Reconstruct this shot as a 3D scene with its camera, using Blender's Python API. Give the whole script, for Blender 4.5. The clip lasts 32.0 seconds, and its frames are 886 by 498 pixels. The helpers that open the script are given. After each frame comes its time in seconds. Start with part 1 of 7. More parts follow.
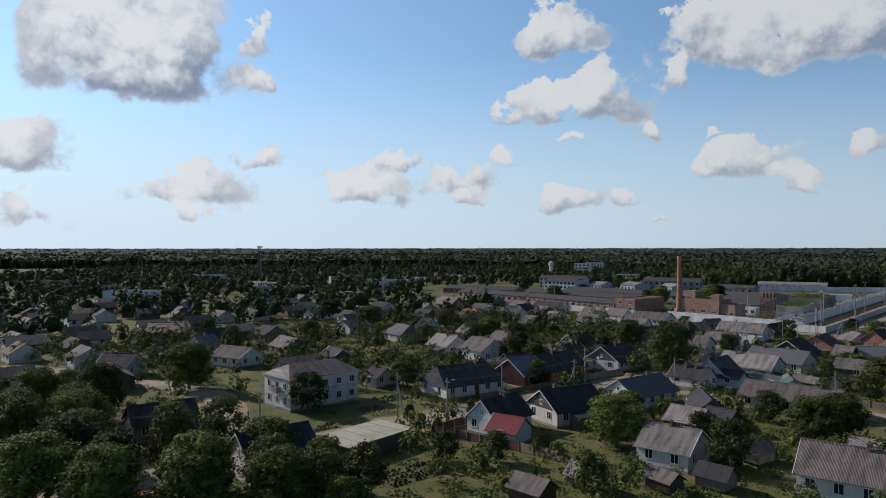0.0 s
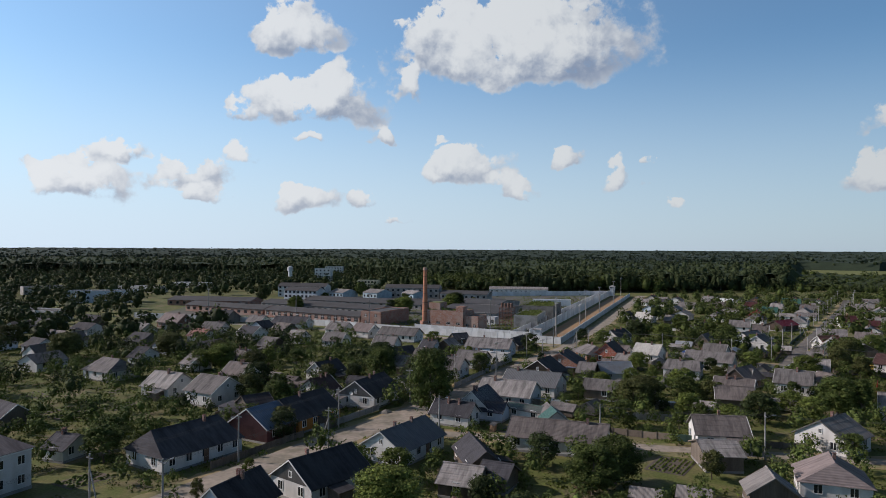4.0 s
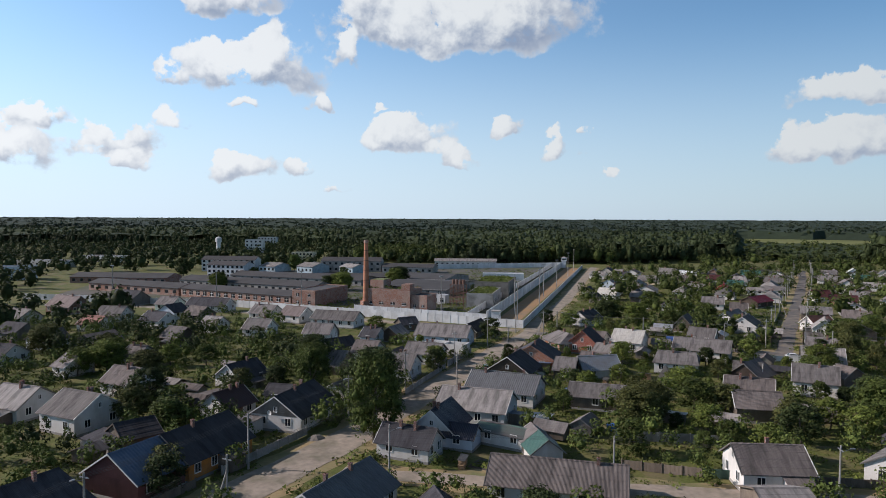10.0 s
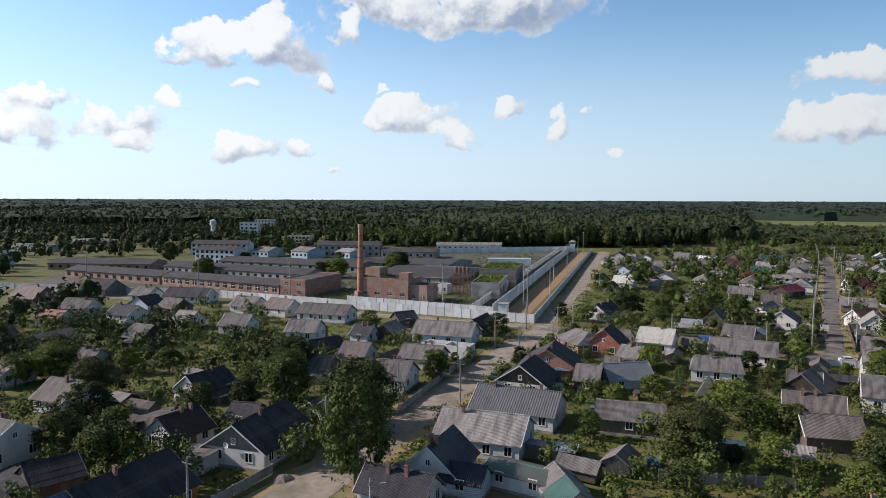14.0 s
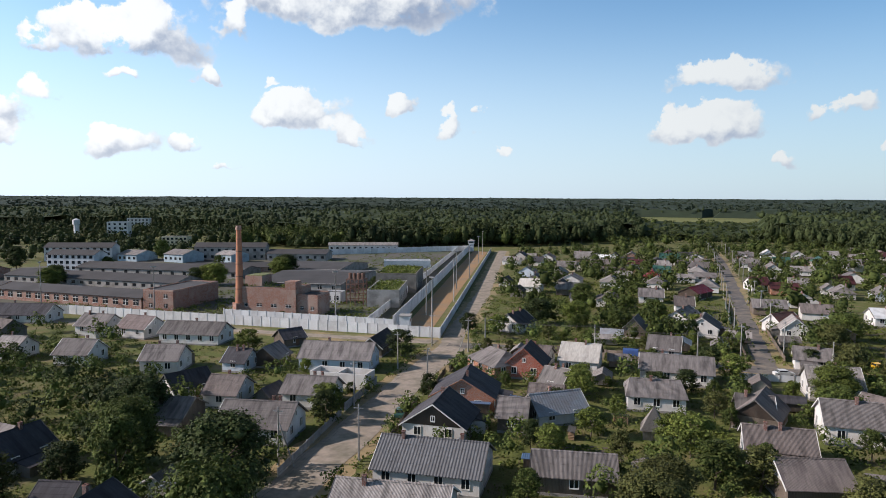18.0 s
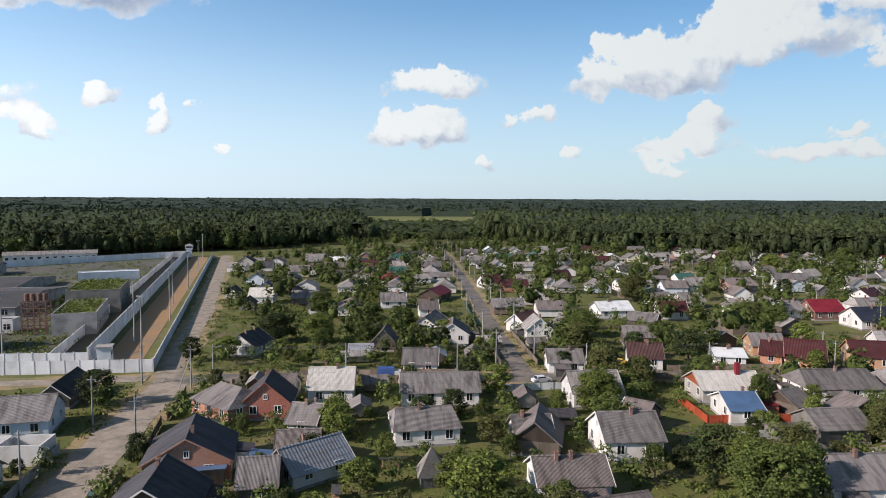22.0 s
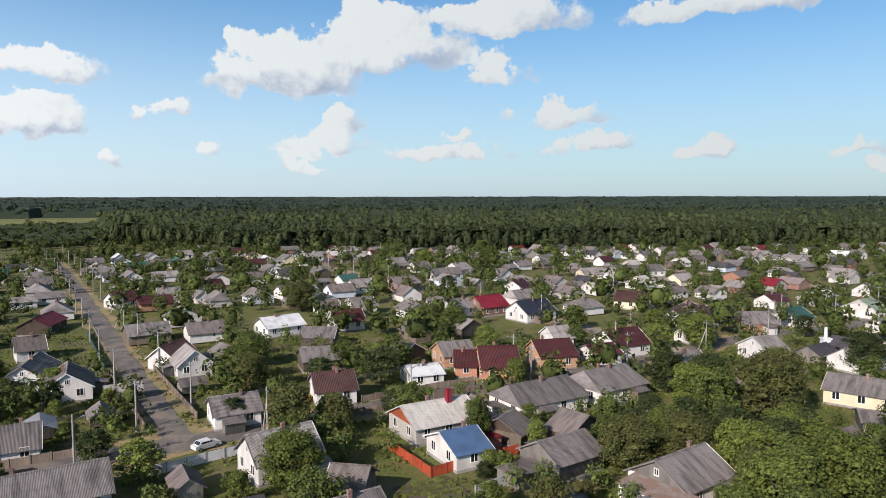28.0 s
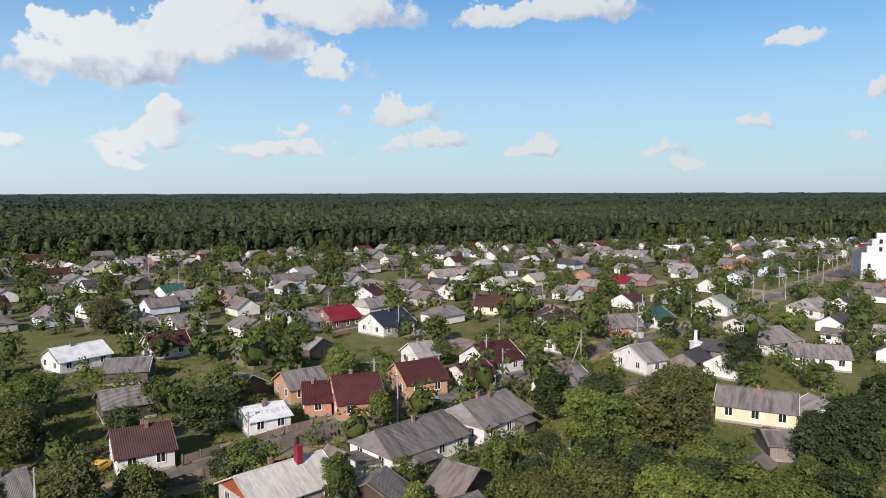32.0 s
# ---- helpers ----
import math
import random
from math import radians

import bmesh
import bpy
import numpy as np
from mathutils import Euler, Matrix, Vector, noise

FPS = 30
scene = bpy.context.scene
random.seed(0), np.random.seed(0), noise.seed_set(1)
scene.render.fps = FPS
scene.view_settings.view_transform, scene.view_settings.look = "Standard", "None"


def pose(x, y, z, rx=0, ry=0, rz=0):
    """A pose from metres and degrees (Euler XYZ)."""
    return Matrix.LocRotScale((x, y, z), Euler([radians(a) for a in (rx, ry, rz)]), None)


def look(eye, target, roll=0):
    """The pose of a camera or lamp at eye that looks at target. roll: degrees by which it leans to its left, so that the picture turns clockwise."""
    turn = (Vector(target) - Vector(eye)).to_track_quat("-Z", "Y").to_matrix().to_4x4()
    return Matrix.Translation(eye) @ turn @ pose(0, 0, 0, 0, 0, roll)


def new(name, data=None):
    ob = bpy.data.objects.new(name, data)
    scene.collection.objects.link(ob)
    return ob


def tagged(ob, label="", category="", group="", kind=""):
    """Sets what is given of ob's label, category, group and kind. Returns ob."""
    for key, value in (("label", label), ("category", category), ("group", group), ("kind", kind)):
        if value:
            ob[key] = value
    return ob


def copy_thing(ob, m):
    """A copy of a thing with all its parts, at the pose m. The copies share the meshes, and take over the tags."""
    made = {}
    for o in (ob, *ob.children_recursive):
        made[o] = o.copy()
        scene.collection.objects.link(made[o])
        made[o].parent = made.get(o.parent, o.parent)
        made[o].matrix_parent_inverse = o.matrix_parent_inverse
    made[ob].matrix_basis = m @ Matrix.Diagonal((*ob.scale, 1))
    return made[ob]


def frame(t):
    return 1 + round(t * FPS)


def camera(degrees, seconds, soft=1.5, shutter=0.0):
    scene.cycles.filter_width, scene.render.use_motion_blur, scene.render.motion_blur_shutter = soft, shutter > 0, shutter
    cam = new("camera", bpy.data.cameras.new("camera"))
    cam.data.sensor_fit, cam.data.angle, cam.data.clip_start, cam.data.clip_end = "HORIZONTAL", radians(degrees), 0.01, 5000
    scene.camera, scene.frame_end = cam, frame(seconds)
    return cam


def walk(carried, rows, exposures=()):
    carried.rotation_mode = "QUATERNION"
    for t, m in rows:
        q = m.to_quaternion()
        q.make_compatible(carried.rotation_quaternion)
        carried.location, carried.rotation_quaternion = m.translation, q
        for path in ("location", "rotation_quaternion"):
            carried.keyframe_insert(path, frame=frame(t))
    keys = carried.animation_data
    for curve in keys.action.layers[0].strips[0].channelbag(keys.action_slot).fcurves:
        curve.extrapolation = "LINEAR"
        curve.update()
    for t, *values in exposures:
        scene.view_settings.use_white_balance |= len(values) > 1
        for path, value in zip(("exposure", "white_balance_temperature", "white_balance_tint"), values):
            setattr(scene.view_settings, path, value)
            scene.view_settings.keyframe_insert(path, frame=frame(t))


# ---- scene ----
import itertools

# ---- camera ----
# seconds, place in metres, turn to the left, tilt up, roll (degrees)
PATH = [
    (0, -0.00, 0.00, 32.20, 0.000, -0.061, -0.056),
    (0.5, 0.07, 3.20, 33.05, -2.421, -0.058, -0.060),
    (1, 0.11, 6.39, 33.87, -5.110, -0.038, -0.082),
    (1.5, 0.21, 9.52, 34.62, -10.043, -0.008, -0.020),
    (2, 0.31, 12.65, 35.27, -13.788, 0.001, 0.073),
    (2.5, 0.50, 15.77, 35.87, -16.250, -0.057, 0.125),
    (3, 0.77, 18.86, 36.39, -18.112, -0.091, 0.150),
    (3.5, 1.10, 21.96, 36.78, -19.859, -0.057, 0.229),
    (4, 1.54, 25.05, 37.06, -21.566, -0.029, 0.292),
    (4.5, 2.05, 28.14, 37.33, -23.287, -0.056, 0.366),
    (6.5, 5.67, 41.14, 37.63, -26.781, 0.009, 0.457),
    (7, 6.78, 44.33, 37.60, -26.765, 0.006, 0.435),
    (7.5, 7.96, 47.50, 37.57, -26.742, 0.002, 0.470),
    (8, 9.18, 50.62, 37.53, -26.723, -0.299, 0.464),
    (8.5, 10.44, 53.62, 37.47, -26.709, -0.615, 0.400),
    (9, 11.78, 56.52, 37.39, -26.670, -1.622, 0.363),
    (9.5, 13.18, 59.37, 37.32, -26.639, -2.567, 0.283),
    (10, 14.54, 62.18, 37.33, -26.582, -2.578, 0.261),
    (10.5, 15.89, 64.96, 37.42, -26.553, -4.075, 0.233),
    (11, 17.33, 67.68, 37.55, -26.498, -4.147, 0.261),
    (11.5, 18.81, 70.30, 37.61, -26.435, -4.122, 0.193),
    (12, 20.23, 73.00, 37.62, -26.404, -4.127, 0.152),
    (12.5, 21.65, 75.78, 37.60, -26.367, -4.119, 0.171),
    (13, 23.11, 78.59, 37.58, -26.328, -4.180, 0.256),
    (13.5, 24.61, 81.43, 37.55, -26.289, -4.137, 0.229),
    (15.5, 30.60, 93.30, 37.96, -27.940, -4.239, 0.041),
    (16, 32.14, 96.53, 37.96, -29.417, -4.305, 0.137),
    (16.5, 33.65, 99.56, 37.91, -30.868, -4.304, 0.119),
    (17, 35.07, 102.42, 37.88, -32.302, -4.307, 0.173),
    (17.5, 36.48, 105.16, 37.86, -33.739, -4.314, 0.244),
    (18, 37.96, 107.84, 37.87, -35.194, -4.332, 0.278),
    (18.5, 39.57, 110.49, 37.91, -36.880, -4.315, 0.296),
    (19, 41.28, 113.11, 37.93, -38.980, -4.318, 0.296),
    (19.5, 43.04, 115.73, 37.93, -41.543, -4.323, 0.278),
    (20, 44.80, 118.33, 37.89, -44.737, -4.316, 0.248),
    (20.5, 46.59, 120.82, 37.84, -48.044, -4.304, 0.238),
    (21, 48.45, 123.15, 37.79, -51.357, -4.245, 0.242),
    (21.5, 50.36, 125.36, 37.76, -54.613, -4.252, 0.231),
    (22, 52.31, 127.41, 37.73, -57.865, -4.257, 0.260),
    (22.5, 54.32, 129.33, 37.70, -61.093, -4.262, 0.229),
    (23, 56.41, 131.17, 37.66, -64.283, -4.214, 0.166),
    (23.5, 58.60, 133.03, 37.64, -67.493, -4.221, 0.204),
    (24, 60.88, 134.81, 37.60, -70.741, -4.199, 0.215),
    (24.5, 63.26, 136.47, 37.60, -74.004, -4.137, 0.206),
    (25, 65.75, 137.94, 37.62, -76.727, -4.122, 0.159),
    (25.5, 68.33, 139.25, 37.63, -78.674, -4.103, 0.124),
    (27.5, 79.79, 142.91, 37.54, -85.256, -4.310, -0.100),
    (28, 82.81, 143.51, 37.54, -86.898, -4.430, -0.084),
    (28.5, 85.86, 144.02, 37.54, -88.572, -4.508, -0.110),
    (29, 88.87, 144.48, 37.57, -90.230, -4.576, -0.141),
    (29.5, 91.80, 144.90, 37.62, -91.916, -4.610, -0.154),
    (30, 94.77, 145.25, 37.68, -93.581, -4.654, -0.111),
    (30.5, 97.75, 145.47, 37.73, -95.234, -4.736, -0.079),
    (31, 100.69, 145.58, 37.77, -96.871, -4.715, -0.104),
    (31.5, 103.62, 145.60, 37.77, -98.496, -4.732, -0.127),
    (32, 106.57, 145.53, 37.77, -100.122, -4.713, -0.130),
]


def heading(x, y, z, yaw, tilt, roll):
    a, b = radians(yaw), radians(tilt)
    ahead = Vector((-math.sin(a) * math.cos(b), math.cos(a) * math.cos(b), math.sin(b)))
    return look((x, y, z), Vector((x, y, z)) + ahead, roll)


cam = camera(65.41, 32.0, soft=0.7)
walk(cam, [(t, heading(*row)) for t, *row in PATH],
     exposures=[(0, -0.33, 6500, 22), (4, -0.2, 6500, 22), (8, -0.07, 6500, 22), (13, 0.13, 6550, 22), (20, 0.3, 6650, 22),
                (25, 0.35, 6700, 22), (32, 0.32, 6650, 22)])

# ---- world ----
SUN_AZ, SUN_EL = 147.0, 29.0   # degrees: from the x axis, and above the ground
world = bpy.data.worlds.new("sky")
scene.world = world
world.use_nodes = True
WN, WL = world.node_tree.nodes, world.node_tree.links
WN.clear()


def wnode(kind, **values):
    n = WN.new(kind)
    for key, value in values.items():
        if key == "op":
            n.operation = value
        elif key.startswith("i"):
            s = n.inputs[int(key[1:])]
            if hasattr(value, "is_output"):
                WL.new(value, s)
            else:
                s.default_value = value
    return n


def wmath(op, a, b=0.0, c=0.0, clamp=False):
    n = wnode("ShaderNodeMath", op=op, i0=a, i1=b, i2=c)
    n.use_clamp = clamp
    return n.outputs[0]


def wvec(op, a, b):
    n = wnode("ShaderNodeVectorMath", op=op, i0=a, i1=b)
    return n.outputs["Value"] if op in ("DOT_PRODUCT", "LENGTH") else n.outputs[0]


SKY_TINT = (0.98, 1.69, 1.93)
sky = WN.new("ShaderNodeTexSky")
sky.sky_type, sky.sun_disc = "NISHITA", False
sky.sun_elevation, sky.sun_rotation = radians(SUN_EL), radians(90.0 - SUN_AZ)
sky.air_density, sky.dust_density, sky.ozone_density, sky.altitude = 1.0, 0.6, 1.6, 100
coord = WN.new("ShaderNodeTexCoord").outputs["Generated"]
split = wnode("ShaderNodeSeparateXYZ", i0=coord)
azimuth = wmath("MULTIPLY", wmath("ARCTAN2", split.outputs[0], split.outputs[1]), 57.29578)
height = wmath("MULTIPLY", wmath("ARCSINE", split.outputs[2]), 57.29578)
wob = wnode("ShaderNodeTexNoise", i2=12.0, i3=4.0, i4=0.6)
WL.new(coord, wob.inputs[0])
here = wnode("ShaderNodeCombineXYZ", i0=azimuth, i1=height).outputs[0]
shake = wvec("MULTIPLY", wvec("SUBTRACT", wob.outputs["Color"], (0.5, 0.5, 0.5)), (6.0, 3.6, 0.0))
here = wvec("ADD", here, shake)
cover, crest = None, None


def cloud(az, el, wide, high, thick):
    """One heap of cloud: its direction, half width and half height in degrees, and how thick it is. Flat below, round above."""
    global cover, crest
    off = wvec("SUBTRACT", here, (az, el - high * 0.55, 0))
    q = wvec("MULTIPLY", off, (1 / wide, 1 / (high * 1.6), 0))
    q = wvec("MAXIMUM", q, wvec("MULTIPLY", q, (1, -4.0, 1)))
    v = wmath("MULTIPLY_ADD", wvec("DOT_PRODUCT", q, q), -thick, thick)
    cover = v if cover is None else wmath("MAXIMUM", cover, v)
    # the sunlit upper part of the heap
    q = wvec("MULTIPLY", wvec("SUBTRACT", off, (-wide * 0.2, high * 0.95, 0)), (1 / wide, 1 / (high * 1.25), 0))
    v = wmath("MULTIPLY_ADD", wvec("DOT_PRODUCT", q, q), -1.0, 1.0)
    crest = v if crest is None else wmath("MAXIMUM", crest, v)


cloud(-24.0, 15.88, 8.72, 5.56, 1.70)
cloud(-14.4, 16.35, 1.55, 1.93, 0.90)
cloud(-15.1, 12.92, 1.32, 0.89, 0.70)
cloud(-31.3, 7.39, 3.36, 2.29, 0.90)
cloud(-30.7, 2.84, 2.31, 1.17, 0.60)
cloud(-20.4, 5.05, 5.10, 1.86, 0.80)
cloud(-15.3, 7.20, 1.98, 1.04, 0.70)
cloud(-20.0, 3.00, 2.52, 0.84, 0.55)
cloud(-6.3, 4.88, 4.20, 1.86, 0.90)
cloud(-3.7, 7.21, 2.58, 1.04, 0.80)
cloud(1.5, 5.83, 3.51, 1.39, 0.85)
cloud(5.2, 7.65, 1.74, 1.38, 0.80)
cloud(2.6, 4.19, 2.10, 0.70, 0.55)
cloud(10.0, 4.13, 3.15, 1.40, 0.80)
cloud(15.0, 4.18, 1.63, 0.93, 0.75)
cloud(9.4, 17.26, 4.72, 2.13, 1.10)
cloud(27.8, 16.86, 11.95, 4.06, 1.80)
cloud(11.2, 12.05, 7.03, 2.58, 1.15)
cloud(5.2, 10.59, 2.08, 0.91, 0.80)
cloud(16.2, 9.12, 0.94, 0.69, 0.70)
cloud(21.5, 9.28, 1.03, 0.69, 0.65)
cloud(10.3, 8.87, 1.17, 0.37, 0.60)
cloud(23.1, 6.65, 4.28, 1.74, 1.00)
cloud(27.6, 5.06, 1.76, 1.05, 0.80)
cloud(31.1, 7.20, 1.69, 1.15, 0.85)
cloud(36.3, 5.69, 1.58, 1.39, 0.85)
cloud(35.7, 7.00, 1.40, 0.83, 0.70)
cloud(38.7, 7.27, 0.58, 0.69, 0.60)
cloud(19.0, 13.36, 1.39, 1.55, 1.00)
cloud(17.3, 2.07, 1.40, 0.37, 0.50)
cloud(2.5, 4.40, 2.04, 0.70, 0.60)
cloud(57.6, 9.13, 4.19, 1.22, 0.95)
cloud(56.2, 5.47, 5.59, 1.71, 1.05)
cloud(65.0, 6.56, 2.06, 0.72, 0.75)
cloud(68.5, 3.72, 1.16, 0.58, 0.65)
cloud(40.3, 3.70, 1.01, 0.37, 0.50)
cloud(74.2, 10.15, 7.84, 2.42, 1.30)
cloud(81.6, 12.32, 7.42, 3.02, 1.50)
cloud(91.7, 14.25, 7.01, 1.68, 1.25)
cloud(91.2, 10.10, 2.99, 1.32, 0.90)
cloud(78.8, 6.14, 2.54, 1.25, 0.95)
cloud(77.0, 4.22, 4.18, 1.26, 0.85)
cloud(68.4, 3.88, 1.14, 0.60, 0.70)
cloud(61.5, 2.65, 1.20, 0.60, 0.60)
cloud(97.0, 6.33, 4.36, 1.13, 0.90)
cloud(88.0, 5.07, 1.89, 0.55, 0.70)
cloud(88.0, 3.58, 5.26, 0.88, 0.80)
cloud(99.5, 3.95, 4.21, 0.92, 0.80)
cloud(107.6, 3.78, 1.85, 0.69, 0.75)
cloud(76.5, 2.83, 3.49, 0.60, 0.60)
cloud(109.3, 14.45, 9.26, 1.34, 1.20)
cloud(126.8, 10.95, 2.51, 0.73, 0.75)
cloud(124.6, 4.92, 1.71, 0.68, 0.80)
cloud(107.4, 3.67, 2.16, 0.64, 0.75)
cloud(117.5, 3.42, 2.51, 0.55, 0.60)
cloud(120.1, 2.24, 1.73, 0.46, 0.60)
cloud(127.5, 2.92, 1.45, 0.41, 0.50)
cloud(131.0, 3.60, 0.93, 0.37, 0.60)
cloud(132.3, 7.30, 0.98, 0.89, 0.80)
puff = wnode("ShaderNodeTexNoise", i2=17.0, i3=10.0, i4=0.6)
WL.new(coord, puff.inputs[0])
sunward = wvec("DOT_PRODUCT", coord, (math.cos(radians(SUN_AZ)), math.sin(radians(SUN_AZ)), 0.0))


def billow(place):
    """Rounded heaps within heaps: low in the middle of each, high in the creases."""
    n = WN.new("ShaderNodeTexVoronoi")
    n.feature, n.normalize = "SMOOTH_F1", True
    for key, value in (("Scale", 19.0), ("Detail", 3.4), ("Roughness", 0.5), ("Lacunarity", 2.4), ("Smoothness", 0.5)):
        n.inputs[key].default_value = value
    WL.new(place, n.inputs["Vector"])
    return n.outputs["Distance"]


warp = wvec("ADD", coord, wvec("MULTIPLY", wvec("SUBTRACT", wob.outputs["Color"], (0.5, 0.5, 0.5)), (0.03, 0.03, 0.03)))
heap_here = billow(warp)
heap_sunward = billow(wvec("ADD", warp, (math.cos(radians(SUN_AZ)) * 0.007, math.sin(radians(SUN_AZ)) * 0.007, 0.013)))
ragged = wmath("ADD", wmath("MULTIPLY_ADD", puff.outputs[0], 4.2, -2.14), wmath("MULTIPLY_ADD", heap_here, -2.2, 0.62))
solid = wmath("ADD", wmath("MINIMUM", cover, 1.0), ragged)
rim = wnode("ShaderNodeMapRange", i0=crest, i1=-0.2, i2=0.7, i3=1.0, i4=0.26)   # crisp tops, soft ragged undersides
mask = wnode("ShaderNodeMapRange", i0=solid, i1=0.0, i2=rim.outputs[0])
mask.interpolation_type = "SMOOTHSTEP"
facing = wmath("MULTIPLY_ADD", sunward, -0.25, -0.2)   # heaps towards the sun show their shaded side
relief_light = wmath("MULTIPLY", wmath("SUBTRACT", heap_sunward, heap_here), 3.0)
lit = wnode("ShaderNodeMapRange", i0=wmath("ADD", wmath("ADD", crest, facing), relief_light), i1=-0.5, i2=0.65)
lit.interpolation_type = "SMOOTHSTEP"
bulk = wnode("ShaderNodeMapRange", i0=cover, i1=0.1, i2=1.2, i3=0.4, i4=1.0)
tone = wnode("ShaderNodeMix", i0=wmath("MULTIPLY", wmath("SUBTRACT", 1.0, lit.outputs[0]), bulk.outputs[0], clamp=True))
tone.data_type = "RGBA"
tone.inputs[7].default_value = (4.0, 5.4, 7.0, 1)
WL.new(wnode("ShaderNodeCombineXYZ", i0=wmath("MULTIPLY_ADD", sunward, 3.0, 11.0), i1=wmath("MULTIPLY_ADD", sunward, 3.1, 12.4), i2=wmath("MULTIPLY_ADD", sunward, 3.0, 12.1)).outputs[0], tone.inputs[6])
haze = wnode("ShaderNodeMapRange", i0=height, i1=0.0, i2=17.0, i3=0.82, i4=0.12)
haze.interpolation_type = "SMOOTHSTEP"
deep = wnode("ShaderNodeMapRange", i0=height, i1=21.0, i2=48.0, i3=1.0, i4=0.15)   # the zenith's deep blue, dimmed further above the view to cut fill light
deep.interpolation_type = "SMOOTHSTEP"
blue = wvec("MULTIPLY", wvec("MULTIPLY", sky.outputs[0], SKY_TINT), deep.outputs[0])
white = wnode("ShaderNodeMix", i0=wmath("MULTIPLY_ADD", sunward, 0.16, haze.outputs[0], clamp=True))   # whiter towards the sun
white.data_type = "RGBA"
WL.new(blue, white.inputs[6])
white.inputs[7].default_value = (8.0, 10.3, 11.6, 1)
glare = wmath("MULTIPLY_ADD", sunward, 0.36, 1.13)   # brighter towards the sun
clear = wvec("MULTIPLY", white.outputs[2], glare)
mixed = wnode("ShaderNodeMix", i0=wmath("MULTIPLY", mask.outputs[0], 0.97))
mixed.data_type = "RGBA"
WL.new(clear, mixed.inputs[6])
WL.new(tone.outputs[2], mixed.inputs[7])
back = WN.new("ShaderNodeBackground")
back.inputs[1].default_value = 0.065
WL.new(mixed.outputs[2], back.inputs[0])
WL.new(back.outputs[0], WN.new("ShaderNodeOutputWorld").inputs[0])

sun_lamp = new("sun", bpy.data.lights.new("sun", "SUN"))
sun_lamp.data.energy, sun_lamp.data.angle, sun_lamp.data.color = 5.0, radians(0.6), (1.0, 0.93, 0.82)
_a, _e = radians(SUN_AZ), radians(SUN_EL)
sun_lamp.matrix_world = look((math.cos(_a) * 300, math.sin(_a) * 300, math.tan(_e) * 300), (0, 0, 0))

# ---- materials ----
MATS = {}
COLOUR_SCALE = 0.87   # scales every base colour down evenly, against the raised exposure


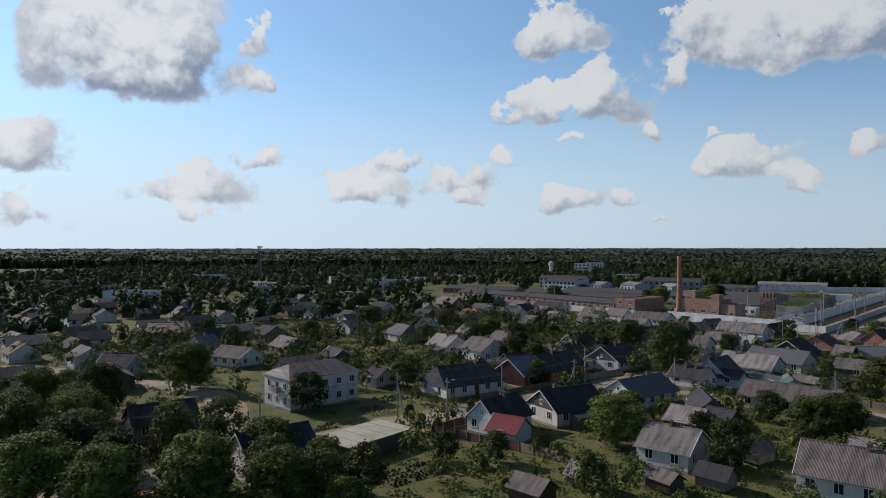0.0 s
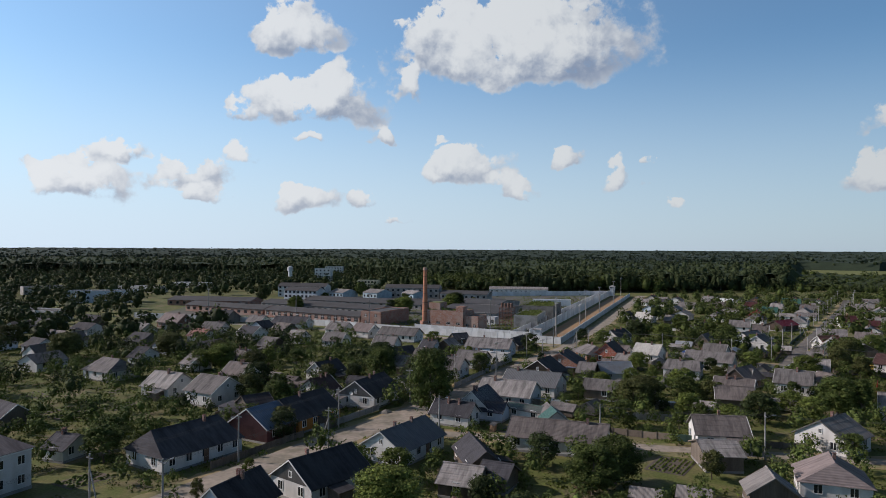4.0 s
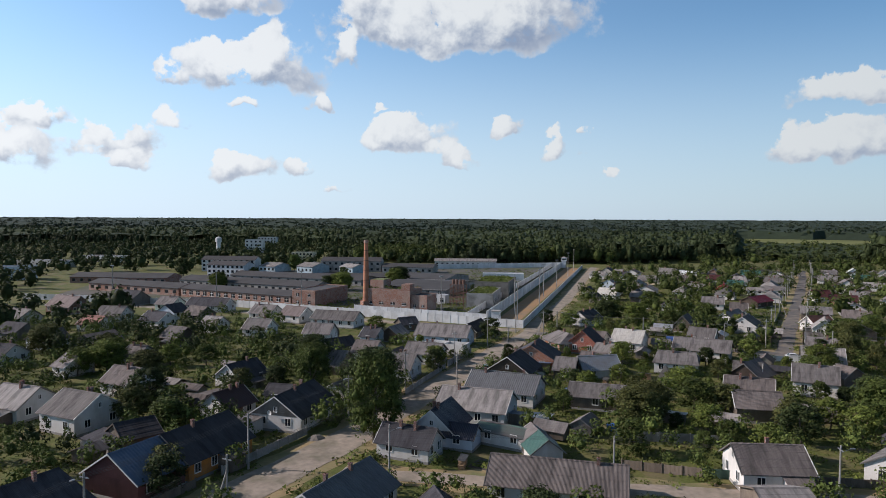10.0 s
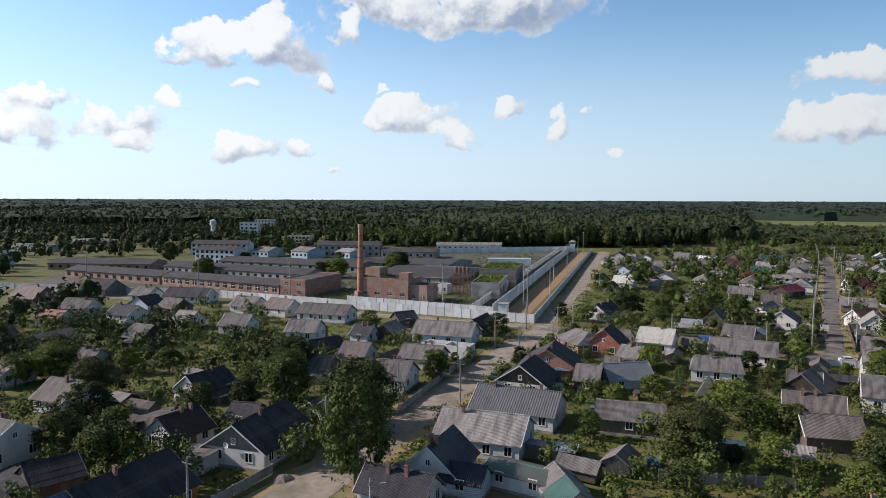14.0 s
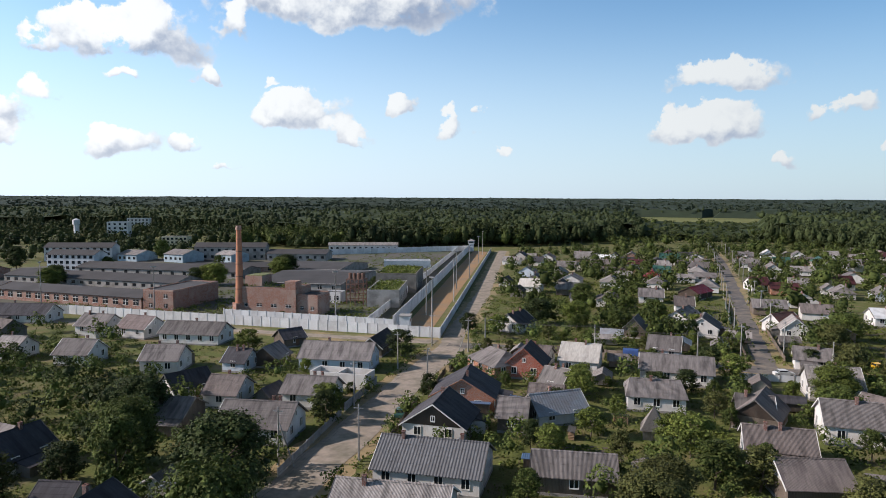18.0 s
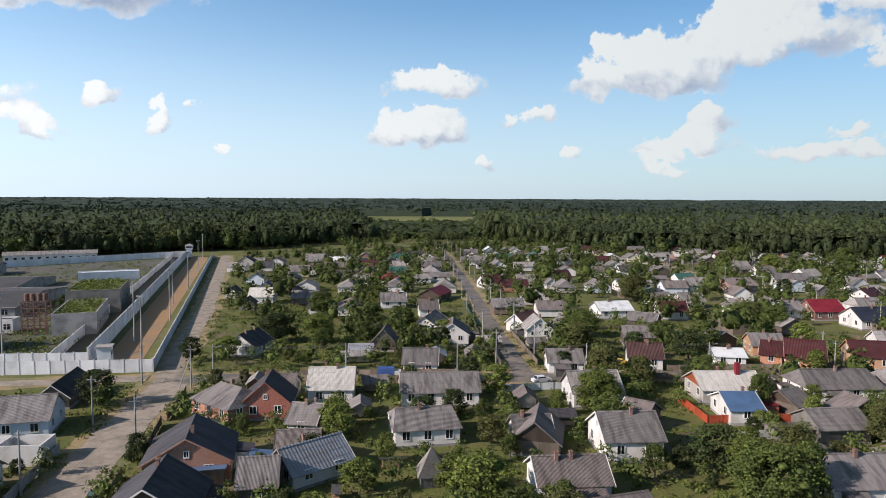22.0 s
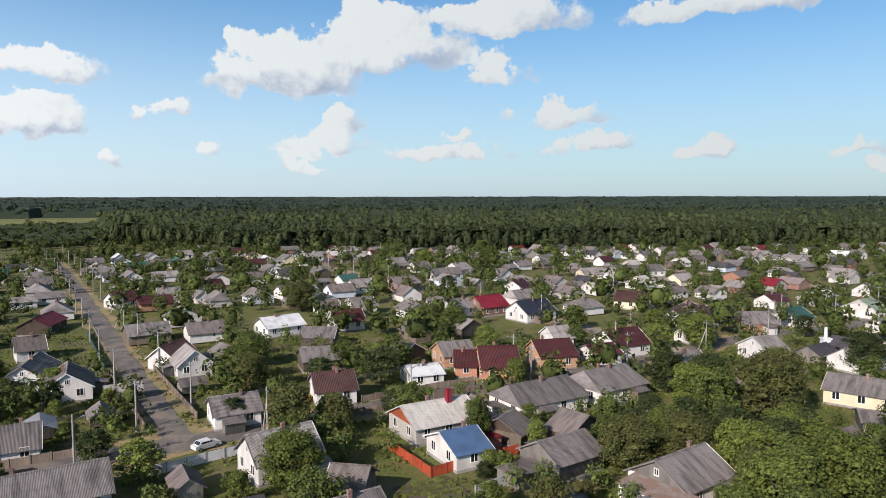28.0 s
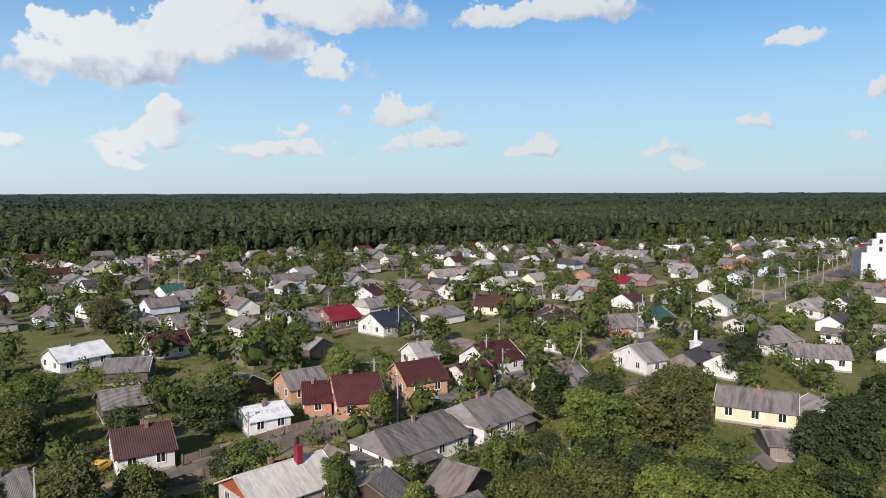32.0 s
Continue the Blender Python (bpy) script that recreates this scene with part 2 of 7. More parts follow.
def material(name, colour, rough=0.85, vary=0.25, grain=6.0, stain=None, stain_amount=0.35, stain_scale=0.5, stretch=(1, 1, 1),
             bump=0.15, per_object=0.12, per_island=0.0, metal=0.0, stripes=0.0, planks=0.0, brick=0.0, through_light=0.0, gloss=0.5, world_grain=False, depth=0.04):
    """Base colour with fine grain, larger stains, some difference from thing to thing, and relief."""
    if name in MATS:
        return MATS[name]
    colour = tuple(c * COLOUR_SCALE for c in colour)
    stain = tuple(c * COLOUR_SCALE for c in stain) if stain else None
    m = bpy.data.materials.new(name)
    m.use_nodes = True
    N, Lk = m.node_tree.nodes, m.node_tree.links
    bsdf = N["Principled BSDF"]
    bsdf.inputs["Roughness"].default_value, bsdf.inputs["Metallic"].default_value = rough, metal
    bsdf.inputs["Specular IOR Level"].default_value = gloss
    tc = N.new("ShaderNodeTexCoord").outputs["Object"]
    mp = N.new("ShaderNodeMapping")
    mp.inputs["Scale"].default_value = stretch
    Lk.new(N.new("ShaderNodeNewGeometry").outputs["Position"] if world_grain else tc, mp.inputs[0])
    info = N.new("ShaderNodeObjectInfo")
    move = N.new("ShaderNodeVectorMath")
    move.operation = "MULTIPLY_ADD"
    move.inputs[1].default_value = (1, 1, 1)
    spread = N.new("ShaderNodeVectorMath")
    spread.operation = "SCALE"
    spread.inputs[0].default_value = (37.0, 19.0, 53.0)
    Lk.new(info.outputs["Random"], spread.inputs["Scale"])
    Lk.new(mp.outputs[0], move.inputs[0])
    Lk.new(spread.outputs[0], move.inputs[2])
    fine = N.new("ShaderNodeTexNoise")
    fine.inputs["Scale"].default_value, fine.inputs["Detail"].default_value = grain, 5
    Lk.new(move.outputs[0], fine.inputs[0])
    big = N.new("ShaderNodeTexNoise")
    big.inputs["Scale"].default_value, big.inputs["Detail"].default_value = stain_scale, 4
    Lk.new(move.outputs[0], big.inputs[0])

    def mth(op, a, b):
        n = N.new("ShaderNodeMath")
        n.operation = op
        for s, v in zip(n.inputs, (a, b)):
            if hasattr(v, "is_output"):
                Lk.new(v, s)
            else:
                s.default_value = v
        return n.outputs[0]

    relief = fine.outputs[0]
    start = None
    if brick:
        bt = N.new("ShaderNodeTexBrick")
        bt.inputs["Color1"].default_value = (*colour, 1)
        bt.inputs["Color2"].default_value = (*[c * 0.72 for c in colour], 1)
        bt.inputs["Mortar"].default_value = (0.34, 0.32, 0.30, 1)
        bt.inputs["Scale"].default_value = 1.0
        bt.inputs["Brick Width"].default_value, bt.inputs["Row Height"].default_value = 0.26 * brick, 0.08 * brick
        bt.inputs["Mortar Size"].default_value = 0.008
        sp = N.new("ShaderNodeSeparateXYZ")
        Lk.new(tc, sp.inputs[0])
        cb = N.new("ShaderNodeCombineXYZ")
        Lk.new(mth("ADD", sp.outputs[0], sp.outputs[1]), cb.inputs[0])
        Lk.new(sp.outputs[2], cb.inputs[1])
        Lk.new(cb.outputs[0], bt.inputs[0])
        start = bt.outputs[0]
        relief = mth("ADD", relief, mth("MULTIPLY", bt.outputs["Fac"], -1.2))
    if planks or stripes:
        wv = N.new("ShaderNodeTexWave")
        wv.wave_type, wv.bands_direction = "BANDS", "X"
        wv.wave_profile = "SAW" if planks else "SIN"
        wv.inputs["Scale"].default_value = (0.314 / (planks or stripes))
        wv.inputs["Distortion"].default_value = 0.0
        if planks:
            sp = N.new("ShaderNodeSeparateXYZ")
            Lk.new(tc, sp.inputs[0])
            cb = N.new("ShaderNodeCombineXYZ")
            Lk.new(mth("ADD", sp.outputs[0], sp.outputs[1]), cb.inputs[0])
            Lk.new(cb.outputs[0], wv.inputs[0])
        else:
            Lk.new(tc, wv.inputs[0])
        relief = mth("ADD", relief, mth("MULTIPLY", wv.outputs["Fac"], 2.0))
    val = mth("ADD", mth("MULTIPLY", fine.outputs[0], 2 * vary), 1 - vary)
    if per_object:
        val = mth("MULTIPLY", val, mth("ADD", mth("MULTIPLY", info.outputs["Random"], 2 * per_object), 1 - per_object))
    if per_island:
        geo = N.new("ShaderNodeNewGeometry")
        val = mth("MULTIPLY", val, mth("ADD", mth("MULTIPLY", geo.outputs["Random Per Island"], 2 * per_island), 1 - per_island))
    if planks:
        val = mth("MULTIPLY", val, mth("ADD", mth("MULTIPLY", mth("POWER", wv.outputs["Fac"], 0.25), 0.5), 0.5))
    stn = N.new("ShaderNodeMix")
    stn.data_type = "RGBA"
    ramp = N.new("ShaderNodeMapRange")
    ramp.inputs[1].default_value, ramp.inputs[2].default_value = 0.44, 0.68
    ramp.inputs[4].default_value = min(1.0, stain_amount * 2)
    Lk.new(big.outputs[0], ramp.inputs[0])
    Lk.new(ramp.outputs[0], stn.inputs[0])
    if start is not None:
        Lk.new(start, stn.inputs[6])
    else:
        stn.inputs[6].default_value = (*colour, 1)
    stn.inputs[7].default_value = (*(stain or [c * 0.6 for c in colour]), 1)
    tint = N.new("ShaderNodeVectorMath")
    tint.operation = "SCALE"
    Lk.new(stn.outputs[2], tint.inputs[0])
    Lk.new(val, tint.inputs["Scale"])
    Lk.new(tint.outputs[0], bsdf.inputs["Base Color"])
    if bump:
        bp = N.new("ShaderNodeBump")
        bp.inputs["Strength"].default_value, bp.inputs["Distance"].default_value = min(1.0, bump * 2), depth
        Lk.new(relief, bp.inputs["Height"])
        Lk.new(bp.outputs[0], bsdf.inputs["Normal"])
    if through_light:
        tr = N.new("ShaderNodeBsdfTranslucent")
        Lk.new(tint.outputs[0], tr.inputs[0])
        ms = N.new("ShaderNodeMixShader")
        ms.inputs[0].default_value = through_light
        out = N["Material Output"]
        Lk.new(bsdf.outputs[0], ms.inputs[1])
        Lk.new(tr.outputs[0], ms.inputs[2])
        Lk.new(ms.outputs[0], out.inputs[0])
    MATS[name] = m
    return m


def slate(name, colour, stain, amount=0.5, wave=0.16):
    return material(name, colour, 0.9, 0.42, 2.2, stain, amount, 0.6, (1.9, 0.35, 0.35), 0.2 if wave < 0.3 else 0.35, 0.24, stripes=wave, gloss=0.25)


ROOFS = {
    "slate": slate("slate", (0.2, 0.184, 0.18), (0.1, 0.092, 0.09)),
    "slate_dark": slate("slate_dark", (0.066, 0.065, 0.074), (0.04, 0.039, 0.045)),
    "slate_light": slate("slate_light", (0.285, 0.265, 0.255), (0.155, 0.145, 0.14)),
    "slate_brown": slate("slate_brown", (0.175, 0.15, 0.142), (0.095, 0.083, 0.08)),
    "slate_pink": slate("slate_pink", (0.255, 0.208, 0.2), (0.16, 0.13, 0.125)),
    "slate_white": slate("slate_white", (0.55, 0.53, 0.49), (0.42, 0.40, 0.37)),
    "corrugated": slate("corrugated", (0.125, 0.13, 0.14), (0.085, 0.085, 0.09), 0.2, 0.42),
    "brown_tile": material("brown_tile", (0.085, 0.045, 0.042), 0.55, 0.15, 4, bump=0.3, stripes=0.3, gloss=0.22),
    "maroon": material("maroon", (0.082, 0.028, 0.030), 0.5, 0.12, 4, bump=0.3, stripes=0.3, gloss=0.22),
    "red_roof": material("red_roof", (0.22, 0.022, 0.034), 0.5, 0.12, 4, bump=0.3, stripes=0.3, gloss=0.22),
    "rust_tile": material("rust_tile", (0.19, 0.078, 0.055), 0.65, 0.2, 4, (0.11, 0.05, 0.04), 0.4, 0.6, bump=0.3, stripes=0.3),
    "red_tile": material("red_tile", (0.36, 0.16, 0.13), 0.7, 0.2, 4, bump=0.3, stripes=0.3),
    "navy": material("navy", (0.03, 0.036, 0.055), 0.45, 0.12, 4, bump=0.3, stripes=0.3, gloss=0.22),
    "metal_blue": material("metal_blue", (0.085, 0.135, 0.215), 0.45, 0.15, 3, (0.22, 0.25, 0.30), 0.3, bump=0.2, stripes=0.5),
    "metal_lightblue": material("metal_lightblue", (0.09, 0.17, 0.31), 0.4, 0.1, 3, bump=0.2, stripes=0.3),
    "metal_grey": material("metal_grey", (0.33, 0.36, 0.40), 0.4, 0.15, 3, (0.25, 0.2, 0.17), 0.25, bump=0.2, stripes=0.5, metal=0.3),
    "metal_white": material("metal_white", (0.72, 0.74, 0.75), 0.4, 0.08, 3, bump=0.15, stripes=0.5),
    "green_metal": material("green_metal", (0.032, 0.105, 0.085), 0.5, 0.12, 3, bump=0.2, stripes=0.3),
    "green_light": material("green_light", (0.28, 0.36, 0.27), 0.6, 0.12, 3, bump=0.2, stripes=0.3),
    "green_brown": material("green_brown", (0.10, 0.085, 0.085), 0.6, 0.15, 3, (0.05, 0.14, 0.11), 0.5, 0.12, bump=0.2, stripes=0.3),
}


def plaster(name, colour, stain):
    return material(name, colour, 0.9, 0.1, 7, stain, 0.35, 0.5, (1, 1, 0.5), 0.12, 0.1)


WALLS = {
    "white": plaster("white_plaster", (0.64, 0.63, 0.61), (0.44, 0.42, 0.39)),
    "white_blue": plaster("pale_blue_plaster", (0.55, 0.62, 0.70), (0.42, 0.46, 0.50)),
    "white_green": plaster("pale_green_plaster", (0.55, 0.66, 0.60), (0.4, 0.46, 0.42)),
    "yellow": plaster("yellow_plaster", (0.66, 0.585, 0.42), (0.50, 0.43, 0.31)),
    "brick": material("orange_brick", (0.42, 0.17, 0.09), 0.9, 0.15, 8, brick=1.0, stain_amount=0.15),
    "brick_red": material("red_brick", (0.42, 0.10, 0.055), 0.9, 0.15, 8, brick=1.0, stain_amount=0.12),
    "brick_orange": material("bright_brick", (0.50, 0.20, 0.10), 0.9, 0.12, 8, brick=1.0, stain_amount=0.1),
    "brick_light": material("amber_brick", (0.56, 0.30, 0.15), 0.9, 0.12, 8, brick=1.0, stain_amount=0.1),
    "brick_yellow": material("ochre_brick", (0.52, 0.29, 0.10), 0.9, 0.12, 8, brick=1.0, stain_amount=0.15),
    "brick_dark": material("dark_brick", (0.27, 0.12, 0.085), 0.9, 0.15, 8, brick=1.0, stain_amount=0.2),
    "brick_grey": material("silicate_brick", (0.50, 0.47, 0.43), 0.9, 0.12, 8, brick=1.0, stain_amount=0.15),
    "plank": material("grey_planks", (0.20, 0.16, 0.125), 0.9, 0.3, 9, (0.11, 0.09, 0.075), 0.4, 0.7, (1, 1, 0.2), 0.4, 0.25, planks=0.18),
    "plank_light": material("pale_planks", (0.38, 0.34, 0.29), 0.9, 0.25, 9, (0.25, 0.22, 0.18), 0.4, 0.7, (1, 1, 0.2), 0.4, 0.2, planks=0.18),
    "plank_amber": material("amber_planks", (0.52, 0.19, 0.025), 0.75, 0.2, 9, (0.38, 0.13, 0.02), 0.35, 0.7, (1, 1, 0.2), 0.4, 0.15, planks=0.16),
    "plank_orange": material("orange_red_planks", (0.44, 0.10, 0.035), 0.75, 0.15, 9, bump=0.4, planks=0.15),
    "plank_red": material("red_planks", (0.14, 0.045, 0.045), 0.8, 0.2, 9, bump=0.4, planks=0.15),
    "wood_grey": material("weathered_wood", (0.25, 0.23, 0.21), 0.9, 0.25, 9, (0.15, 0.135, 0.12), 0.4, 0.7, (1, 1, 0.2), 0.4, 0.2, planks=0.16),
    "wood_dark": material("dark_wood", (0.10, 0.07, 0.052), 0.85, 0.25, 9, bump=0.4, planks=0.16),
}
M_TRIM = material("white_trim", (0.74, 0.74, 0.72), 0.6, 0.08, 8)
M_GLASS = material("window_glass", (0.02, 0.025, 0.03), 0.06, 0.1, 1, bump=0, per_object=0)
M_CHIM = material("chimney_brick", (0.23, 0.095, 0.068), 0.95, 0.2, 8, (0.12, 0.09, 0.08), 0.3, 1.0, brick=1.0)
M_PLINTH = material("grey_plinth", (0.30, 0.29, 0.28), 0.95, 0.2, 8)
M_DOOR = material("brown_door", (0.16, 0.085, 0.05), 0.6, 0.15, 8)
M_CONC = material("weathered_concrete", (0.34, 0.33, 0.315), 0.95, 0.2, 5, (0.19, 0.18, 0.165), 0.45, 0.4)
M_OLDCONC = material("blackened_concrete", (0.20, 0.185, 0.165), 0.95, 0.25, 4, (0.11, 0.10, 0.09), 0.5, 0.3)
M_PALEBLUE = material("faded_blue_paint", (0.36, 0.46, 0.52), 0.9, 0.15, 5, (0.25, 0.31, 0.34), 0.4, 0.4)
M_ROOFFELT = material("roofing_felt", (0.055, 0.054, 0.058), 0.95, 0.25, 3, (0.034, 0.034, 0.036), 0.4, 0.15)
M_MOSS = material("mossy_roof", (0.13, 0.16, 0.045), 0.95, 0.4, 1.5, (0.20, 0.17, 0.11), 0.4, 0.3, bump=0.5)
M_WHITEWALL = material("whitewashed_wall", (0.66, 0.67, 0.68), 0.9, 0.12, 4, (0.45, 0.45, 0.45), 0.35, 0.3)
M_OLDBRICK = material("old_factory_brick", (0.37, 0.17, 0.115), 0.95, 0.2, 6, (0.40, 0.30, 0.25), 0.45, 0.25, brick=1.2)
M_RUST = material("rusty_steel", (0.17, 0.085, 0.06), 0.8, 0.3, 6, (0.10, 0.06, 0.05), 0.4, 1.0)
M_STEEL = material("galvanised_steel", (0.35, 0.36, 0.37), 0.5, 0.15, 6, metal=0.6)
M_BARK = material("bark", (0.12, 0.095, 0.075), 0.95, 0.3, 6, stretch=(1, 1, 0.25), bump=0.4)
M_SAND = material("raked_sand", (0.30, 0.18, 0.085), 0.95, 0.2, 2, (0.22, 0.17, 0.115), 0.4, 0.12)
M_ASPHALT = material("worn_asphalt", (0.118, 0.109, 0.104), 0.9, 0.35, 1.6, (0.215, 0.185, 0.15), 0.6, 0.3, bump=0.04, per_object=0)
M_DIRT = material("dirt_road", (0.32, 0.27, 0.22), 0.95, 0.4, 1.1, (0.19, 0.17, 0.125), 0.6, 0.28, bump=0.06, per_object=0)
M_VERGE = material("dry_verge", (0.30, 0.225, 0.115), 0.95, 0.3, 1.5, (0.13, 0.15, 0.055), 0.5, 0.12, per_object=0)
# strong fine colour noise paints in the shaded gaps between leaves
M_LEAF = {k: material("leaves_" + k, c, 0.75, 0.55, 4.5, s, 0.45, 0.5, bump=0.28, per_object=0.25, per_island=0.4, through_light=0.06, gloss=0.12, world_grain=True, depth=0.22)
          for k, c, s in (("green", (0.084, 0.112, 0.028), (0.05, 0.070, 0.021)), ("dark", (0.046, 0.064, 0.021), (0.028, 0.041, 0.017)),
                          ("bright", (0.130, 0.163, 0.036), (0.080, 0.106, 0.027)), ("olive", (0.092, 0.100, 0.032), (0.058, 0.067, 0.025)))}
# woods: the broad darker noise stands in for cloud shadows on the canopy
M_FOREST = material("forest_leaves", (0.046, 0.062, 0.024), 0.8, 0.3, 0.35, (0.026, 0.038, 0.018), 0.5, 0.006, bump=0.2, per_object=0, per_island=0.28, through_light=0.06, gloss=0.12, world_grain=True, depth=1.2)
# far woods: distance haze and broad cloud-shade bands put into the leaf colour
M_HAZED_WOOD = material("hazed_far_leaves", (0.037, 0.052, 0.032), 0.85, 0.25, 0.12, (0.024, 0.036, 0.027), 0.6, 0.0035, bump=0.1, per_object=0, per_island=0.2, gloss=0.1, world_grain=True, depth=1.2)
M_MEADOW = material("meadow_grass", (0.17, 0.18, 0.062), 0.95, 0.3, 0.05, (0.12, 0.14, 0.045), 0.5, 0.01, bump=0.1, per_object=0, gloss=0.2)


def ground_material():
    """Grass, rough meadow and bare soil, mixed at three scales."""
    m = material("grassland", (0.104, 0.124, 0.034), 0.95, 0.65, 2.2, (0.160, 0.142, 0.06), 0.5, 0.22, bump=0.5, per_object=0, gloss=0.2)
    N, Lk = m.node_tree.nodes, m.node_tree.links
    bsdf = N["Principled BSDF"]
    old = bsdf.inputs["Base Color"].links[0].from_socket
    tc = N.new("ShaderNodeTexCoord").outputs["Object"]
    n = N.new("ShaderNodeTexNoise")
    n.inputs["Scale"].default_value, n.inputs["Detail"].default_value = 0.11, 6
    Lk.new(tc, n.inputs[0])
    r = N.new("ShaderNodeMapRange")
    r.inputs[1].default_value, r.inputs[2].default_value, r.inputs[4].default_value = 0.54, 0.66, 0.7
    Lk.new(n.outputs[0], r.inputs[0])
    mx = N.new("ShaderNodeMix")
    mx.data_type = "RGBA"
    Lk.new(r.outputs[0], mx.inputs[0])
    Lk.new(old, mx.inputs[6])
    mx.inputs[7].default_value = (0.165, 0.13, 0.085, 1)
    Lk.new(mx.outputs[2], bsdf.inputs["Base Color"])
    return m


M_GROUND = ground_material()

# ---- mesh helpers ----


class Build:
    """Collects boxes, prisms and sheets into one mesh."""

    def __init__(self):
        self.v, self.f = [], []

    def add(self, verts, faces):
        k = len(self.v)
        self.v += [tuple(p) for p in verts]
        self.f += [tuple(i + k for i in f) for f in faces]
        return self

    def box(self, x0, y0, z0, x1, y1, z1):
        return self.add([(x0, y0, z0), (x1, y0, z0), (x1, y1, z0), (x0, y1, z0), (x0, y0, z1), (x1, y0, z1), (x1, y1, z1), (x0, y1, z1)],
                        [(0, 3, 2, 1), (4, 5, 6, 7), (0, 1, 5, 4), (1, 2, 6, 5), (2, 3, 7, 6), (3, 0, 4, 7)])

    def slab(self, a, b, c, d, thick):
        """A sheet through four corners with a thickness downwards."""
        up = [Vector(p) for p in (a, b, c, d)]
        n = (up[1] - up[0]).cross(up[3] - up[0]).normalized() * thick
        lo = [p - n for p in up]
        return self.add(up + lo, [(0, 1, 2, 3), (7, 6, 5, 4), (0, 4, 5, 1), (1, 5, 6, 2), (2, 6, 7, 3), (3, 7, 4, 0)])

    def tube(self, a, b, ra, rb, n=8):
        a, b = Vector(a), Vector(b)
        w = (b - a).normalized()
        u = w.orthogonal().normalized()
        v = w.cross(u)
        ring = [(u * math.cos(6.28318 * i / n) + v * math.sin(6.28318 * i / n)) for i in range(n)]
        vs = [a + r * ra for r in ring] + [b + r * rb for r in ring]
        fs = [(i, (i + 1) % n, n + (i + 1) % n, n + i) for i in range(n)]
        return self.add(vs, fs + [tuple(range(n))[::-1], tuple(range(n, 2 * n))])

    def mesh(self, name):
        me = bpy.data.meshes.new(name)
        me.from_pydata(self.v, [], self.f)
        me.update()
        return me


def part(name, b, mat, parent=None, label=""):
    """One mesh object under a thing or under a part; b is a Build or a finished mesh."""
    me = b.mesh(name) if isinstance(b, Build) else b
    if mat and not me.materials:
        me.materials.append(mat)
    ob = new(name, me)
    ob.parent = parent
    if label:
        ob["label"] = label
    return ob


def thing(name, m, label, category, group="", kind=""):
    ob = new(name)
    ob.empty_display_size = 0.2
    ob.matrix_world = m
    return tagged(ob, label, category, group, kind)


def sheet(name, verts, faces, mat, label="", kind="structure", category=""):
    me = bpy.data.meshes.new(name)
    me.from_pydata(verts, [], faces)
    me.update()
    me.materials.append(mat)
    return tagged(new(name, me), label, category, "", kind)


# ---- ground, roads ----
CX, CY = 115.0, 145.0


def rise(x, y):
    """The land lifts gently towards the far woods."""
    r = math.hypot(x - CX, y - CY)
    s = min(1.0, max(0.0, (r - 1700) / 2700))
    return 13.0 * s * s * (3 - 2 * s)


_v, _f, _n = [(CX, CY, 0)], [], 96
_radii = [60, 120, 200, 300, 420, 560, 720, 900, 1100, 1350, 1650, 2000, 2400, 2800, 3200, 3700, 4200, 4800]
for _r in _radii:
    for _i in range(_n):
        _q = 6.283185 * _i / _n
        _x, _y = CX + _r * math.cos(_q), CY + _r * math.sin(_q)
        _v.append((_x, _y, rise(_x, _y)))
for _i in range(_n):
    _f.append((0, 1 + _i, 1 + (_i + 1) % _n))
for _k in range(len(_radii) - 1):
    for _i in range(_n):
        _a, _b = 1 + _k * _n, 1 + (_k + 1) * _n
        _f.append((_a + _i, _b + _i, _b + (_i + 1) % _n, _a + (_i + 1) % _n))
sheet("ground", _v, _f, M_GROUND, "grassy ground with worn bare patches")

STREETS = {
    "road_1": ([(-75, 62), (-30, 108), (-12, 123), (4, 135), (22, 150), (40, 163), (52, 172), (62, 181), (77, 194.5), (90, 205.5), (102, 216), (112, 225), (122.5, 234), (132.5, 241.5), (142, 249.5)], 7.5, M_DIRT),
    "road_2": ([(141, 250), (150, 261), (200, 312), (275, 395), (352, 480)], 5.4, M_DIRT),
    "road_3": ([(140, 250), (147, 242), (165, 217), (183, 188), (200, 165), (214, 146), (229, 124), (249, 94), (263, 79), (281, 43), (334, -22), (420, -130), (560, -300)], 6.6, M_ASPHALT),
    "road_4": ([(181, 187), (187.5, 192.1), (200, 200.7), (216, 212.1), (237.5, 227.2), (267.3, 247.5), (301.2, 271), (400, 340), (470, 392)], 4.6, M_ASPHALT),
    "road_5": ([(46, 158), (62, 146), (80.5, 133.5), (104, 118), (126, 103), (150, 84), (190, 52)], 4.0, M_DIRT),
    "road_6": ([(139, 254), (120, 275), (90, 312), (50, 352), (0, 405)], 4.5, M_DIRT),
    "road_7": ([(-120, 190), (-70, 165), (-50, 150), (-30, 108)], 5.0, M_DIRT),
    "road_8": ([(249, 94), (310, 136), (395, 195), (480, 250)], 5.5, M_DIRT),
    "road_9": ([(281, 43), (350, 92), (440, 150), (520, 205)], 5.5, M_DIRT),
    "road_10": ([(334, -22), (400, 25), (500, 95)], 6.0, M_DIRT),
}


